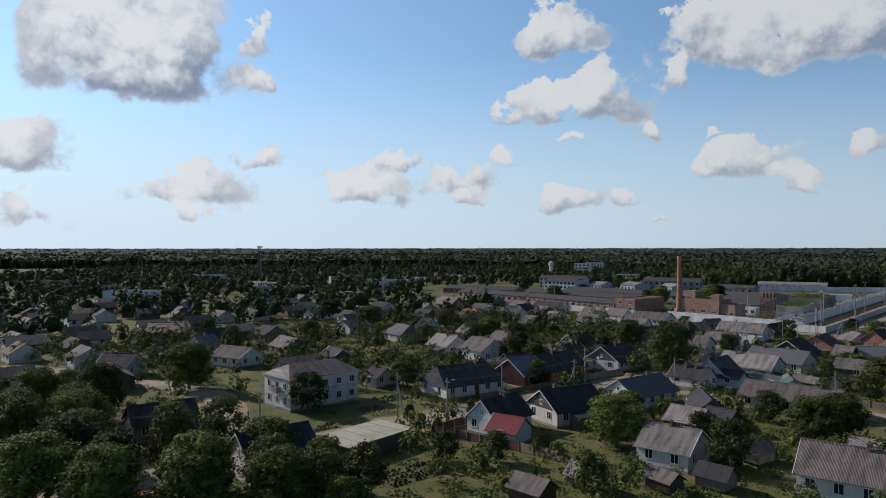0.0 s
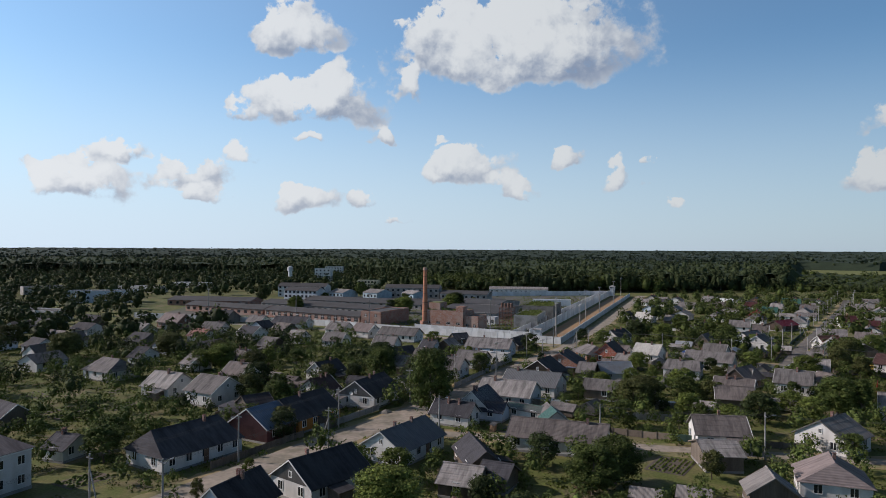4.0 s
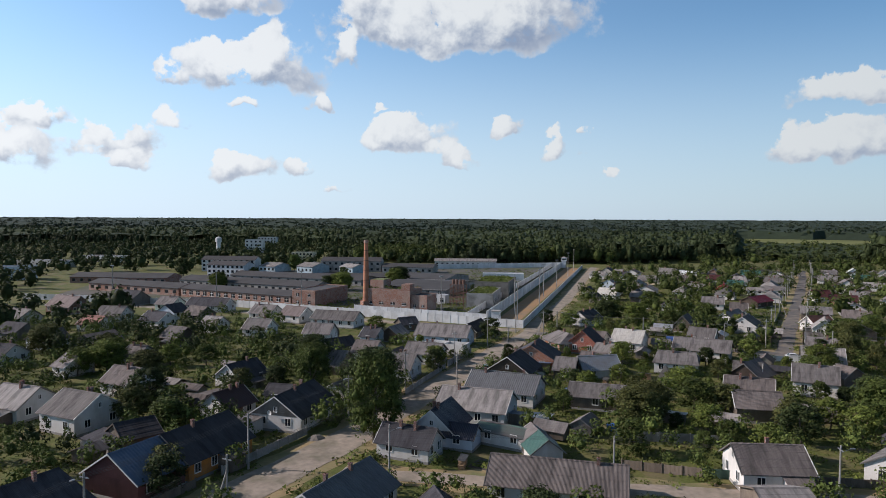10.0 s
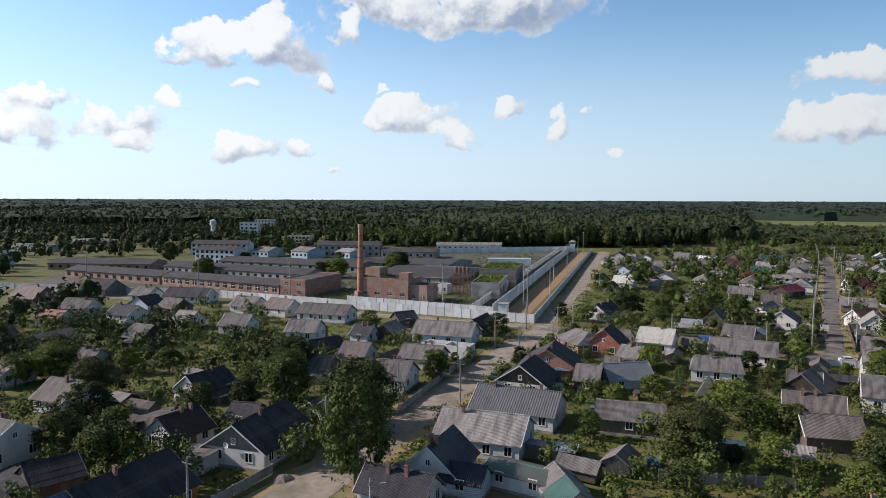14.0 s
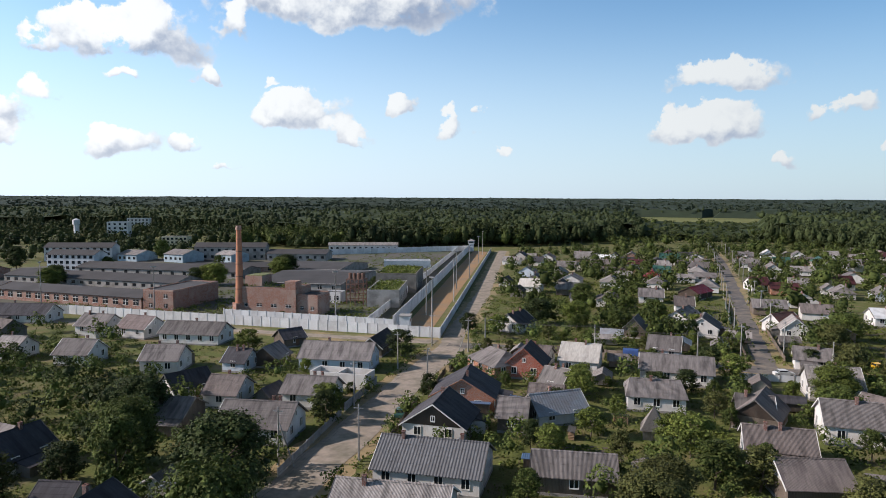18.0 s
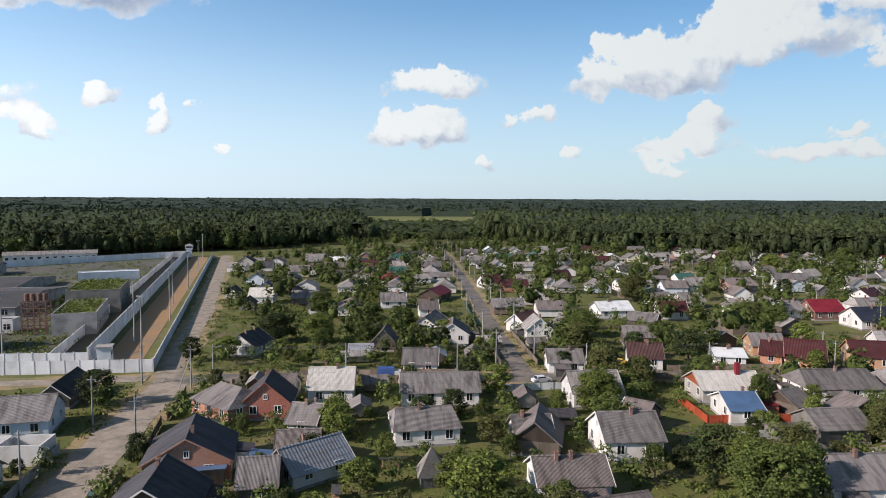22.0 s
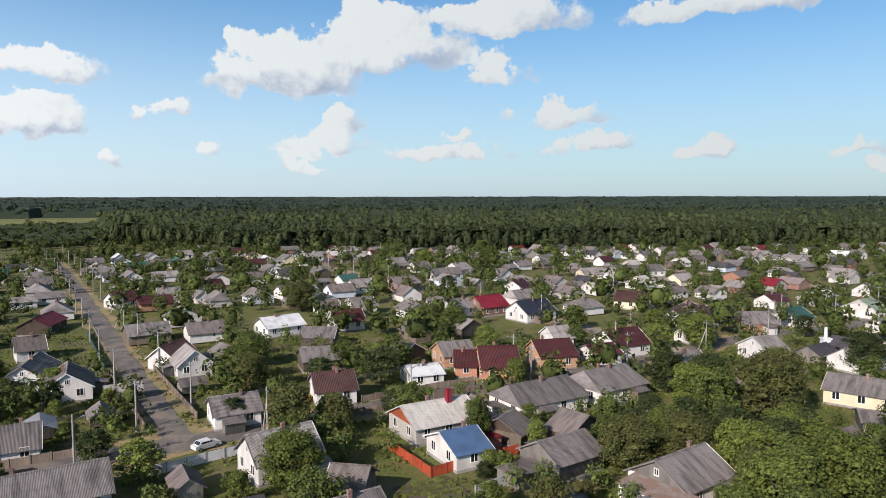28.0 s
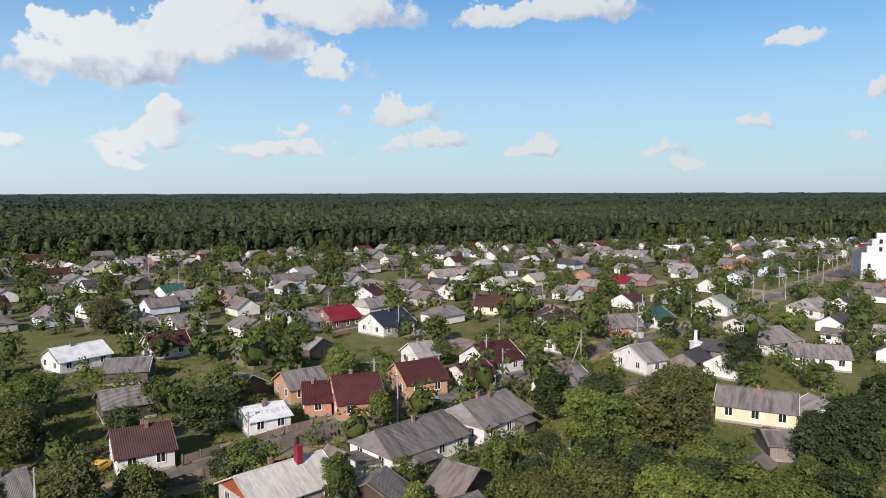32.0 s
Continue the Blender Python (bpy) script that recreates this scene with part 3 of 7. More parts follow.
def ribbon(points, width, z, wob=0.35, seed=1):
    rnd = random.Random(seed)
    pts = []
    for (x0, y0), (x1, y1) in zip(points, points[1:]):
        n = max(1, int(math.hypot(x1 - x0, y1 - y0) / 3.5))
        pts += [(x0 + (x1 - x0) * i / n, y0 + (y1 - y0) * i / n) for i in range(n)]
    pts.append(points[-1])
    for _ in range(3):
        pts = [pts[0]] + [((a[0] + 2 * b[0] + c[0]) / 4, (a[1] + 2 * b[1] + c[1]) / 4) for a, b, c in zip(pts, pts[1:], pts[2:])] + [pts[-1]]
    vs, fs = [], []
    for i, (x, y) in enumerate(pts):
        a, b = pts[max(0, i - 1)], pts[min(len(pts) - 1, i + 1)]
        d = Vector((b[0] - a[0], b[1] - a[1])).normalized()
        l, r = (width / 2 + rnd.uniform(-wob, wob) for _ in range(2))
        vs += [(x - d.y * l, y + d.x * l, z), (x, y, z + 0.04), (x + d.y * r, y - d.x * r, z)]
        if i:
            k = 3 * i
            fs += [(k - 3, k - 2, k + 1, k), (k - 2, k - 1, k + 2, k + 1)]
    return vs, fs, pts


ROADPTS = []
for _k, (_name, (_p, _w, _m)) in enumerate(STREETS.items()):
    _vs, _fs, _pts = ribbon(_p, _w + 4.5, 0.02 + 0.004 * _k, 0.9, 40 + _k)
    sheet("verge_%d" % (_k + 1), _vs, [f[::-1] for f in _fs], M_VERGE, "dry trodden grass verge beside the road")
    _vs, _fs, _pts = ribbon(_p, _w, 0.075 + 0.006 * _k, 0.35, _k)
    sheet(_name, _vs, [f[::-1] for f in _fs], _m, "worn dusty village street" if _m is M_DIRT else "patched grey asphalt street")
    ROADPTS += [(x, y, _w / 2) for x, y in _pts]
ROADARR = np.array(ROADPTS)
TAKEN = []      # x, y, heading, half length, half width of every building


def free(x, y, gap, road_gap=1.0):
    d = np.hypot(ROADARR[:, 0] - x, ROADARR[:, 1] - y) - ROADARR[:, 2]
    if d.min() < road_gap:
        return False
    for hx, hy, c, s, l, w in TAKEN:
        dx, dy = x - hx, y - hy
        if abs(dx) + abs(dy) > 60:
            continue
        if abs(dx * c + dy * s) < l + gap and abs(-dx * s + dy * c) < w + gap:
            return False
    return True


def take(x, y, h, length, width):
    TAKEN.append((x, y, math.cos(radians(h)), math.sin(radians(h)), length / 2, width / 2))


# ---- houses ----
ROOF_WORDS = {"slate": "grey corrugated slate roof", "slate_dark": "dark slate roof", "slate_light": "pale grey slate roof", "slate_brown": "brownish weathered slate roof",
              "slate_pink": "faded pinkish roof", "slate_white": "almost white slate roof", "corrugated": "deep-ribbed grey roof", "brown_tile": "dark brown metal roof",
              "maroon": "maroon metal roof", "red_roof": "bright red metal roof", "red_tile": "faded red roof", "rust_tile": "rust-coloured tin roof", "navy": "navy metal roof", "metal_blue": "blue metal roof",
              "metal_lightblue": "light blue metal roof", "metal_grey": "grey metal roof", "metal_white": "white metal roof", "green_metal": "green metal roof",
              "green_light": "pale green roof", "green_brown": "brown and green metal roof"}
WALL_WORDS = {"white": "white plastered", "white_blue": "pale blue", "white_green": "pale green", "yellow": "yellow plastered", "brick": "orange brick", "brick_red": "red brick",
              "brick_orange": "orange brick", "brick_light": "amber brick", "brick_yellow": "ochre brick", "brick_dark": "dark brick", "brick_grey": "grey brick",
              "plank": "grey timber", "plank_light": "pale timber", "plank_red": "red timber", "plank_amber": "amber timber", "plank_orange": "orange-red timber", "wood_grey": "weathered timber", "wood_dark": "dark timber"}


def pierced(xs, zs, holes, y0, y1):
    """One connected plate in the xz plane, with the cells named in holes cut through it."""
    b = Build()
    nx, nz = len(xs), len(zs)
    b.v = [(x, y, z) for y in (y0, y1) for z in zs for x in xs]
    at = lambda i, j, k: k * nx * nz + j * nx + i
    solid = lambda i, j: 0 <= i < nx - 1 and 0 <= j < nz - 1 and (i, j) not in holes
    for i in range(nx - 1):
        for j in range(nz - 1):
            if not solid(i, j):
                continue
            b.f.append((at(i, j, 0), at(i + 1, j, 0), at(i + 1, j + 1, 0), at(i, j + 1, 0)))
            b.f.append((at(i, j + 1, 1), at(i + 1, j + 1, 1), at(i + 1, j, 1), at(i, j, 1)))
            for (di, dj), (p, q) in (((-1, 0), ((0, 1), (0, 0))), ((1, 0), ((1, 0), (1, 1))), ((0, -1), ((0, 0), (1, 0))), ((0, 1), ((1, 1), (0, 1)))):
                if not solid(i + di, j + dj):
                    a0, a1 = (i + p[0], j + p[1]), (i + q[0], j + q[1])
                    b.f.append((at(*a0, 0), at(*a0, 1), at(*a1, 1), at(*a1, 0)))
    return b


def window_mesh(w, h):
    b = pierced([-w / 2, -w / 2 + 0.1, -0.04, 0.04, w / 2 - 0.1, w / 2], [-0.06, 0.1, h - 0.1, h], {(1, 1), (3, 1)}, -0.07, 0.03)
    me = b.mesh("window_frame")
    me.materials.append(M_TRIM)
    p = Build().box(-w / 2 + 0.08, -0.02, 0.08, w / 2 - 0.08, 0.02, h - 0.08).mesh("pane")
    p.materials.append(M_GLASS)
    return me, p


def ring_stack():
    """A brick stack with a wider top course, in one piece."""
    b = Build()
    lev = [(0.22, 0.0), (0.22, 1.3), (0.27, 1.34), (0.27, 1.46), (0.15, 1.48), (0.14, 1.3)]
    for r, z in lev:
        b.v += [(-r, -r, z), (r, -r, z), (r, r, z), (-r, r, z)]
    for k in range(len(lev) - 1):
        for i in range(4):
            b.f.append((4 * k + i, 4 * k + (i + 1) % 4, 4 * k + 4 + (i + 1) % 4, 4 * k + 4 + i))
    b.f += [(3, 2, 1, 0), (20, 21, 22, 23)]
    return b.mesh("chimney")


WIN = [window_mesh(1.25, 1.45), window_mesh(0.75, 0.95)]
DOOR = Build().box(-0.5, -0.07, 0.0, 0.5, 0.03, 2.1).mesh("door")
DOOR.materials.append(M_DOOR)
STACK = ring_stack()
STACK.materials.append(M_CHIM)


_b = Build()
for _k in range(3):
    for _i in range(14):
        _q, _r = 6.28318 * _i / 14, (0.02, 0.26, 0.45)[_k]
        _b.v.append((_r * math.cos(_q), -0.35 - 0.5 * _r * _r, _r * math.sin(_q)))
for _k in range(2):
    for _i in range(14):
        _b.f.append((_k * 14 + _i, _k * 14 + (_i + 1) % 14, _k * 14 + 14 + (_i + 1) % 14, _k * 14 + 14 + _i))
_b.tube((0, 0.1, 0), (0, -0.36, 0), 0.03, 0.03, 5)
DISH = _b.mesh("satellite_dish")
DISH.materials.append(M_TRIM)


def put(name, me, parent, x, y, z, turn=0.0, label=""):
    ob = new(name, me)
    ob.parent = parent
    ob.matrix_basis = pose(x, y, z, 0, 0, turn)
    if label:
        ob["label"] = label
    return ob


def house(x, y, h, L, W, ze, zr, roof, wall, hip=0.0, detail=2, gable=None, name=None):
    """A house on the ground: its walls with gables, roof slopes, stacks, windows and door. h: the ridge's heading in degrees. hip: how far
    the ridge draws in at both ends, in half widths."""
    rnd = random.Random(round(x * 7 + y * 13))
    take(x, y, h, L, W)
    shed = W < 6.6 or wall.startswith(("plank", "wood"))
    shed = shed and name != "house"
    if name is None:
        name = "shed" if shed else "house"
    e = thing(name, pose(x, y, 0, 0, 0, h), "%s %s with a %s" % (WALL_WORDS[wall], "outbuilding" if shed else "village house", ROOF_WORDS[roof]),
              "shed" if shed else "house", "village outbuildings" if shed else "village houses")
    mw, mr = WALLS[wall], ROOFS[roof]
    l, w = L / 2, W / 2
    inset = hip * w
    slope = (zr - ze) / w
    b = Build()
    if hip > 0.05:
        b.box(-l, -w, 0.35, l, w, ze)
    else:
        top = zr - 0.12
        b.add([(-l, -w, 0.35), (l, -w, 0.35), (l, w, 0.35), (-l, w, 0.35), (-l, -w, ze - 0.05), (l, -w, ze - 0.05), (l, w, ze - 0.05), (-l, w, ze - 0.05), (-l, 0, top), (l, 0, top)],
              [(0, 3, 2, 1), (0, 1, 5, 4), (2, 3, 7, 6), (1, 2, 6, 9, 5), (3, 0, 4, 8, 7), (4, 5, 9, 8), (6, 7, 8, 9)])
    part("wall", b, mw, e)
    if gable:
        for end in (-1, 1):
            x0, x1 = end * l - 0.01 * end, end * (l + 0.04)
            q = [(-w, ze - 0.02), (w, ze - 0.02), (0, zr - 0.12)]
            part("gable", Build().add([(x0, a, c) for a, c in q] + [(x1, a, c) for a, c in q], [(0, 1, 2), (5, 4, 3), (0, 3, 4, 1), (1, 4, 5, 2), (2, 5, 3, 0)]), WALLS[gable], e)
    if detail > 1 and rnd.random() < 0.42 and L > 6:
        # a lean-to along one long side
        side, a0 = rnd.choice((-1, 1)), rnd.uniform(-l, l - 3.4)
        a1, deep = a0 + rnd.uniform(2.6, 3.4), rnd.uniform(1.8, 2.6)
        y0, y1 = sorted((side * (w + 0.01), side * (w + deep)))
        part("lean_to", Build().box(a0, y0, 0, a1, y1, ze - 0.85), WALLS[rnd.choice(("plank", "white", "wood_grey"))] if not shed else mw, e)
        q = [(a0 - 0.25, side * (w - 0.02), ze - 0.32), (a1 + 0.25, side * (w - 0.02), ze - 0.32), (a1 + 0.25, side * (w + deep + 0.35), ze - 0.86), (a0 - 0.25, side * (w + deep + 0.35), ze - 0.86)]
        part("lean_to_roof", Build().slab(*(q if side > 0 else q[::-1]), 0.07), mr, e)
    if detail > 1 and not shed and rnd.random() < 0.22:
        end = rnd.choice((-1, 1))
        put("satellite_dish", DISH, e, end * (l + 0.1), rnd.uniform(-1, 1), ze + 0.5, 90 * end, "white satellite dish")
    if detail > 0:
        part("plinth", Build().box(-l - 0.06, -w - 0.06, 0, l + 0.06, w + 0.06, 0.4), M_PLINTH, e)
    ov, gv = 0.45, 0.4
    zo = ze - slope * ov
    n = 4 if detail > 1 else 1
    for side in (-1, 1):
        # courses of sheets, each lapping a little over the one below
        prof = []
        for k in range(n):
            for t, lift in ((k / n, 0.075), ((k + 1) / n, 0.045)):
                prof.append((t, lift if detail > 1 else 0.06))
        prof += [(1.0, -0.04), (0.0, -0.04)]
        b = Build()
        for sx in (-1, 1):
            for t, lift in prof:
                b.v.append((sx * (l + gv - inset * t), side * (w + ov) * (1 - t), zo + (zr - zo) * t + lift))
        m = len(prof)
        b.f = [(i, (i + 1) % m, (i + 1) % m + m, i + m) if side < 0 else (i + m, (i + 1) % m + m, (i + 1) % m, i) for i in range(m)]
        b.f = [f[::-1] for f in b.f]
        ends = [tuple(range(m)), tuple(range(2 * m - 1, m - 1, -1))]
        b.f += [f[::-1] for f in ends] if side < 0 else ends
        part("roof_slope", b, mr, e)
    if hip > 0.05:
        for end in (-1, 1):
            q = [(end * (l + gv), -end * (w + ov), zo), (end * (l + gv), end * (w + ov), zo), (end * (l + gv - inset), 0.05 * end, zr + 0.02), (end * (l + gv - inset), -0.05 * end, zr + 0.02)]
            part("roof_hip", Build().slab(*[(a, c, d + 0.05) for a, c, d in q], 0.07), mr, e)
    if detail > 0:
        part("ridge_cap", Build().add([(-l - gv + inset, -0.2, zr + 0.02), (l + gv - inset, -0.2, zr + 0.02), (l + gv - inset, 0, zr + 0.16), (-l - gv + inset, 0, zr + 0.16),
                                       (l + gv - inset, 0.2, zr + 0.02), (-l - gv + inset, 0.2, zr + 0.02)], [(0, 1, 2, 3), (3, 2, 4, 5), (0, 3, 5), (1, 4, 2)]), mr, e)
    if detail > 1 and hip <= 0.05:
        for end in (-1, 1):
            x0 = end * (l + gv)
            prof = [(-w - ov, zo - 0.12), (-w - ov, zo + 0.09), (0, zr + 0.12), (w + ov, zo + 0.09), (w + ov, zo - 0.12), (0, zr - 0.1)]
            b = Build().add([(x0 + dx, py, pz) for dx in (-0.04, 0.05) for py, pz in prof],
                            [(0, 1, 2, 5), (5, 2, 3, 4), (6, 11, 8, 7), (11, 10, 9, 8)] + [(i, (i + 1) % 6 + 0, (i + 1) % 6 + 6, i + 6)[::-1] for i in range(6)])
            part("bargeboard", b, M_TRIM if rnd.random() < 0.2 else (WALLS["wood_grey"] if rnd.random() < 0.6 else mw), e)
    if not shed:
        for _ in range(1 if rnd.random() < 0.6 else 2):
            put("chimney", STACK, e, rnd.uniform(-0.6, 0.6) * (l - inset), rnd.choice((-1, 1)) * rnd.uniform(0.2, 0.7), zr - 0.65)
    if detail > 0:
        cols = max(1, int(L / 3.2))
        for side in (-1, 1):
            for i in range(cols):
                if shed and rnd.random() < 0.6:
                    continue
                px = -l + L * (i + 0.5) / cols
                wn = put("window", WIN[0][0], e, px, side * (w + 0.02), 1.15, 0 if side < 0 else 180)
                if detail > 1:
                    put("pane", WIN[0][1], wn, 0, 0, 0)
        for end in (-1, 1):
            for py in ((-w * 0.5, w * 0.5) if not shed else ()):
                wn = put("window", WIN[0][0], e, end * (l + 0.02), py, 1.15, 90 * end)
                if detail > 1:
                    put("pane", WIN[0][1], wn, 0, 0, 0)
            if hip <= 0.05 and not shed and zr - ze > 2.2:
                wn = put("window", WIN[1][0], e, end * (l + 0.02), 0, ze + 0.55, 90 * end)
                if detail > 1:
                    put("pane", WIN[1][1], wn, 0, 0, 0)
        if detail > 1:
            put("door", DOOR, e, rnd.uniform(-0.3, 0.3) * l, -(w + 0.02), 0.3)
    return e


house(-48.9, 119.8, 36, 10.5, 7.7, 2.9, 5.5, "slate_dark", "wood_grey")
house(-24.3, 98.6, 40, 10.5, 9.4, 3.1, 6.6, "slate_dark", "white")
house(-82.1, 175.7, 174, 8.6, 8.8, 2.9, 5.6, "slate_dark", "white")
house(-73.6, 212.5, 50, 6.2, 8.8, 3.1, 5.6, "slate_light", "white")
house(-98.3, 245.4, 8, 11.8, 9.9, 3.1, 6.1, "brown_tile", "white")
house(-29.9, 192.7, 124, 7.8, 6.1, 2.4, 4.5, "slate_dark", "plank")
house(-56.9, 190.4, 151, 10.5, 8.8, 2.9, 5.2, "slate", "white")
house(34.7, 103.8, 139, 7.8, 8.8, 2.9, 5.5, "slate", "white")
house(53.0, 90.9, 142, 9.7, 10.5, 3.1, 6.2, "slate_brown", "white")
house(62.6, 89.4, 142, 6.1, 8.8, 2.9, 5.6, "slate_brown", "white")
house(4.2, 154.6, 35, 16.0, 10.5, 2.9, 6.2, "slate_dark", "white", hip=0.3)
house(23.2, 130.0, 29, 11.7, 9.4, 2.9, 6.0, "slate_dark", "white", gable="wood_grey")
house(40.7, 143.0, 37, 13.6, 8.8, 2.9, 5.6, "corrugated", "white", gable="white")
house(68.9, 136.2, 139, 17.5, 8.8, 2.9, 5.3, "slate_brown", "white")
house(1.4, 211.6, 134, 8.6, 9.4, 2.9, 5.8, "slate_light", "white")
house(11.6, 198.9, 128, 9.0, 9.9, 3.5, 6.4, "slate", "white")
house(-13.8, 241.0, 128, 11.0, 9.9, 2.9, 5.6, "slate", "white", hip=0.4)
house(-15.0, 162.3, 140, 4.7, 6.6, 2.4, 4.2, "slate_dark", "white")
house(98.3, 127.4, 149, 9.2, 8.8, 3.2, 5.7, "slate_brown", "white")
house(89.2, 118.2, 154, 6.1, 8.8, 2.9, 4.3, "slate_light", "plank")
house(116.6, 118.0, 14, 9.2, 9.4, 3.1, 6.0, "slate_light", "white")
house(83.0, 100.9, 55, 5.3, 6.6, 2.4, 4.7, "slate_light", "plank")
house(95.2, 100.8, 47, 8.4, 9.4, 2.9, 5.6, "slate_pink", "white", hip=0.3)
house(43.2, 121.3, 137, 5.9, 6.6, 2.4, 4.3, "slate_light", "plank")
house(49.0, 121.3, 132, 4.5, 5.5, 2.4, 4.0, "slate_dark", "plank")
house(49.9, 131.2, 80, 11.4, 5.5, 2.4, 4.5, "slate_dark", "plank")
house(46.3, 185.9, 45, 13.1, 9.9, 2.9, 6.2, "slate_dark", "white", gable="wood_grey")
house(35.8, 194.0, 36, 7.2, 6.8, 2.8, 5.3, "brown_tile", "white")
house(19.3, 183.9, 20, 5.9, 6.6, 2.4, 4.3, "slate_dark", "plank")
house(4.0, 365.7, 130, 12.8, 9.9, 3.1, 6.6, "slate_pink", "brick_dark")
house(13.3, 315.0, 137, 7.7, 7.7, 2.5, 4.7, "red_tile", "white")
house(19.4, 332.4, 146, 9.0, 8.8, 2.9, 5.6, "slate", "white")
house(25.8, 383.8, 129, 14.4, 9.9, 2.9, 6.1, "slate_dark", "wood_grey")
house(32.4, 313.2, 129, 8.7, 8.2, 2.9, 5.3, "slate_dark", "white")
house(23.4, 251.2, 138, 4.7, 7.7, 2.7, 4.9, "slate", "white")
house(8.9, 245.6, 126, 4.5, 7.7, 2.7, 4.9, "slate", "white")
house(-6.1, 264.6, 137, 4.5, 8.8, 2.7, 5.3, "slate_dark", "white")
house(-9.7, 340.4, 130, 9.6, 8.8, 2.7, 5.3, "slate_light", "white")
house(75.0, 148.4, 73, 4.4, 4.8, 2.4, 4.2, "green_metal", "white", name="garage")
house(76.9, 153.4, 73, 4.4, 4.8, 2.2, 3.8, "slate", "plank")
house(66.0, 165.4, 42, 8.8, 7.2, 2.9, 6.0, "navy", "white")
house(57.9, 160.2, 130, 8.8, 5.6, 2.6, 4.8, "slate_dark", "white", name="house")
house(67.0, 160.2, 132, 5.4, 4.4, 2.4, 3.9, "navy", "white_blue")
house(74.6, 158.1, 121, 9.5, 5.0, 2.4, 3.1, "green_brown", "white")
house(124.8, 150.6, 140, 8.0, 8.2, 2.9, 5.1, "slate_brown", "plank", gable="white")
house(103.1, 170.1, 135, 10.4, 7.7, 2.7, 4.5, "slate", "plank")
house(19.8, 222.1, 132, 7.0, 8.2, 2.9, 5.5, "slate_brown", "white")
house(76.2, 211.7, 137, 11.4, 8.8, 2.9, 5.6, "slate", "white")
house(77.1, 172.8, 134, 12.9, 9.9, 3.1, 5.8, "slate_light", "white")
house(89.2, 182.2, 131, 14.1, 9.9, 2.9, 5.6, "corrugated", "white")
house(74.1, 263.5, 144, 8.0, 8.2, 3.1, 5.5, "slate", "white")
house(77.7, 232.2, 137, 6.1, 8.2, 2.7, 5.1, "slate_brown", "white")
house(106.2, 244.1, 137, 15.6, 9.4, 3.1, 5.8, "slate", "white_blue")
house(90.1, 223.0, 135, 9.0, 7.7, 2.9, 5.1, "slate", "white")
house(65.7, 225.4, 137, 8.4, 7.7, 2.7, 4.7, "slate", "plank")
house(72.3, 240.6, 15, 8.0, 6.1, 2.4, 4.9, "slate_dark", "white")
house(87.7, 254.9, 130, 5.2, 6.6, 2.4, 4.7, "slate_dark", "white_blue")
house(94.6, 254.9, 40, 6.9, 6.1, 2.4, 4.7, "slate", "wood_dark")
house(69.0, 314.8, 131, 9.1, 8.2, 2.9, 5.5, "slate", "white")
house(77.8, 305.4, 125, 9.1, 8.2, 2.9, 5.5, "slate_pink", "white")
house(87.9, 289.6, 136, 16.0, 8.8, 2.9, 5.3, "slate", "white")
house(48.1, 294.9, 135, 5.8, 7.7, 2.7, 5.1, "slate_light", "white")
house(59.9, 281.5, 139, 7.8, 8.2, 2.7, 5.3, "slate", "white")
house(35.1, 275.5, 130, 6.4, 8.2, 2.8, 5.3, "slate", "wood_dark")
house(54.3, 347.8, 141, 16.7, 8.8, 2.7, 5.3, "slate_dark", "white")
house(40.0, 357.1, 140, 7.6, 8.8, 2.9, 5.5, "slate", "white_green")
house(42.9, 219.3, 35, 8.7, 7.2, 2.4, 5.1, "slate_dark", "white")
house(46.8, 198.9, 141, 4.5, 5.5, 2.4, 4.0, "slate_dark", "white")
house(57.9, 195.4, 38, 4.5, 5.5, 2.4, 4.2, "slate", "white")
house(106.1, 271.9, 6, 6.1, 5.5, 2.4, 4.3, "slate_dark", "plank")
house(121.5, 253.4, 42, 12.8, 5.5, 2.4, 4.5, "slate_dark", "plank")
house(136.5, 216.1, 38, 8.6, 8.2, 3.1, 6.6, "slate_dark", "brick_red")
house(132.6, 221.2, 84, 10.7, 8.8, 2.9, 5.1, "slate", "brick", hip=0.6)
house(149.7, 213.0, 126, 8.0, 10.5, 3.1, 5.8, "slate_white", "white")
house(144.7, 221.1, 120, 5.1, 7.2, 2.4, 4.5, "slate_brown", "white")
house(133.5, 204.0, 114, 4.6, 7.2, 2.4, 4.5, "slate_light", "white")
house(123.3, 196.3, 129, 5.7, 6.6, 2.4, 4.5, "slate_brown", "plank")
house(112.2, 192.4, 132, 4.5, 7.7, 2.7, 4.9, "slate", "plank")
house(120.0, 191.0, 165, 9.2, 6.6, 2.4, 4.9, "metal_grey", "white")
house(175.7, 210.5, 121, 7.2, 7.2, 2.4, 4.9, "slate", "white")
house(159.2, 195.3, 126, 14.0, 9.4, 2.9, 5.3, "slate", "white")
house(140.9, 186.5, 132, 9.9, 8.8, 2.9, 4.9, "slate", "white", hip=0.2)
house(167.3, 255.0, 20, 9.2, 7.7, 2.7, 5.3, "slate_dark", "white")
house(147.2, 171.0, 127, 5.5, 7.2, 2.4, 4.7, "slate", "white")
house(146.9, 169.8, 20, 9.2, 7.2, 2.4, 5.3, "slate_brown", "plank", gable="wood_dark")
house(133.9, 159.6, 127, 9.0, 7.7, 2.7, 4.9, "slate_brown", "white")
house(152.4, 158.0, 126, 8.4, 9.4, 3.3, 6.0, "slate", "white")
house(223.4, 204.6, 36, 8.0, 7.0, 2.9, 5.8, "slate_light", "white")
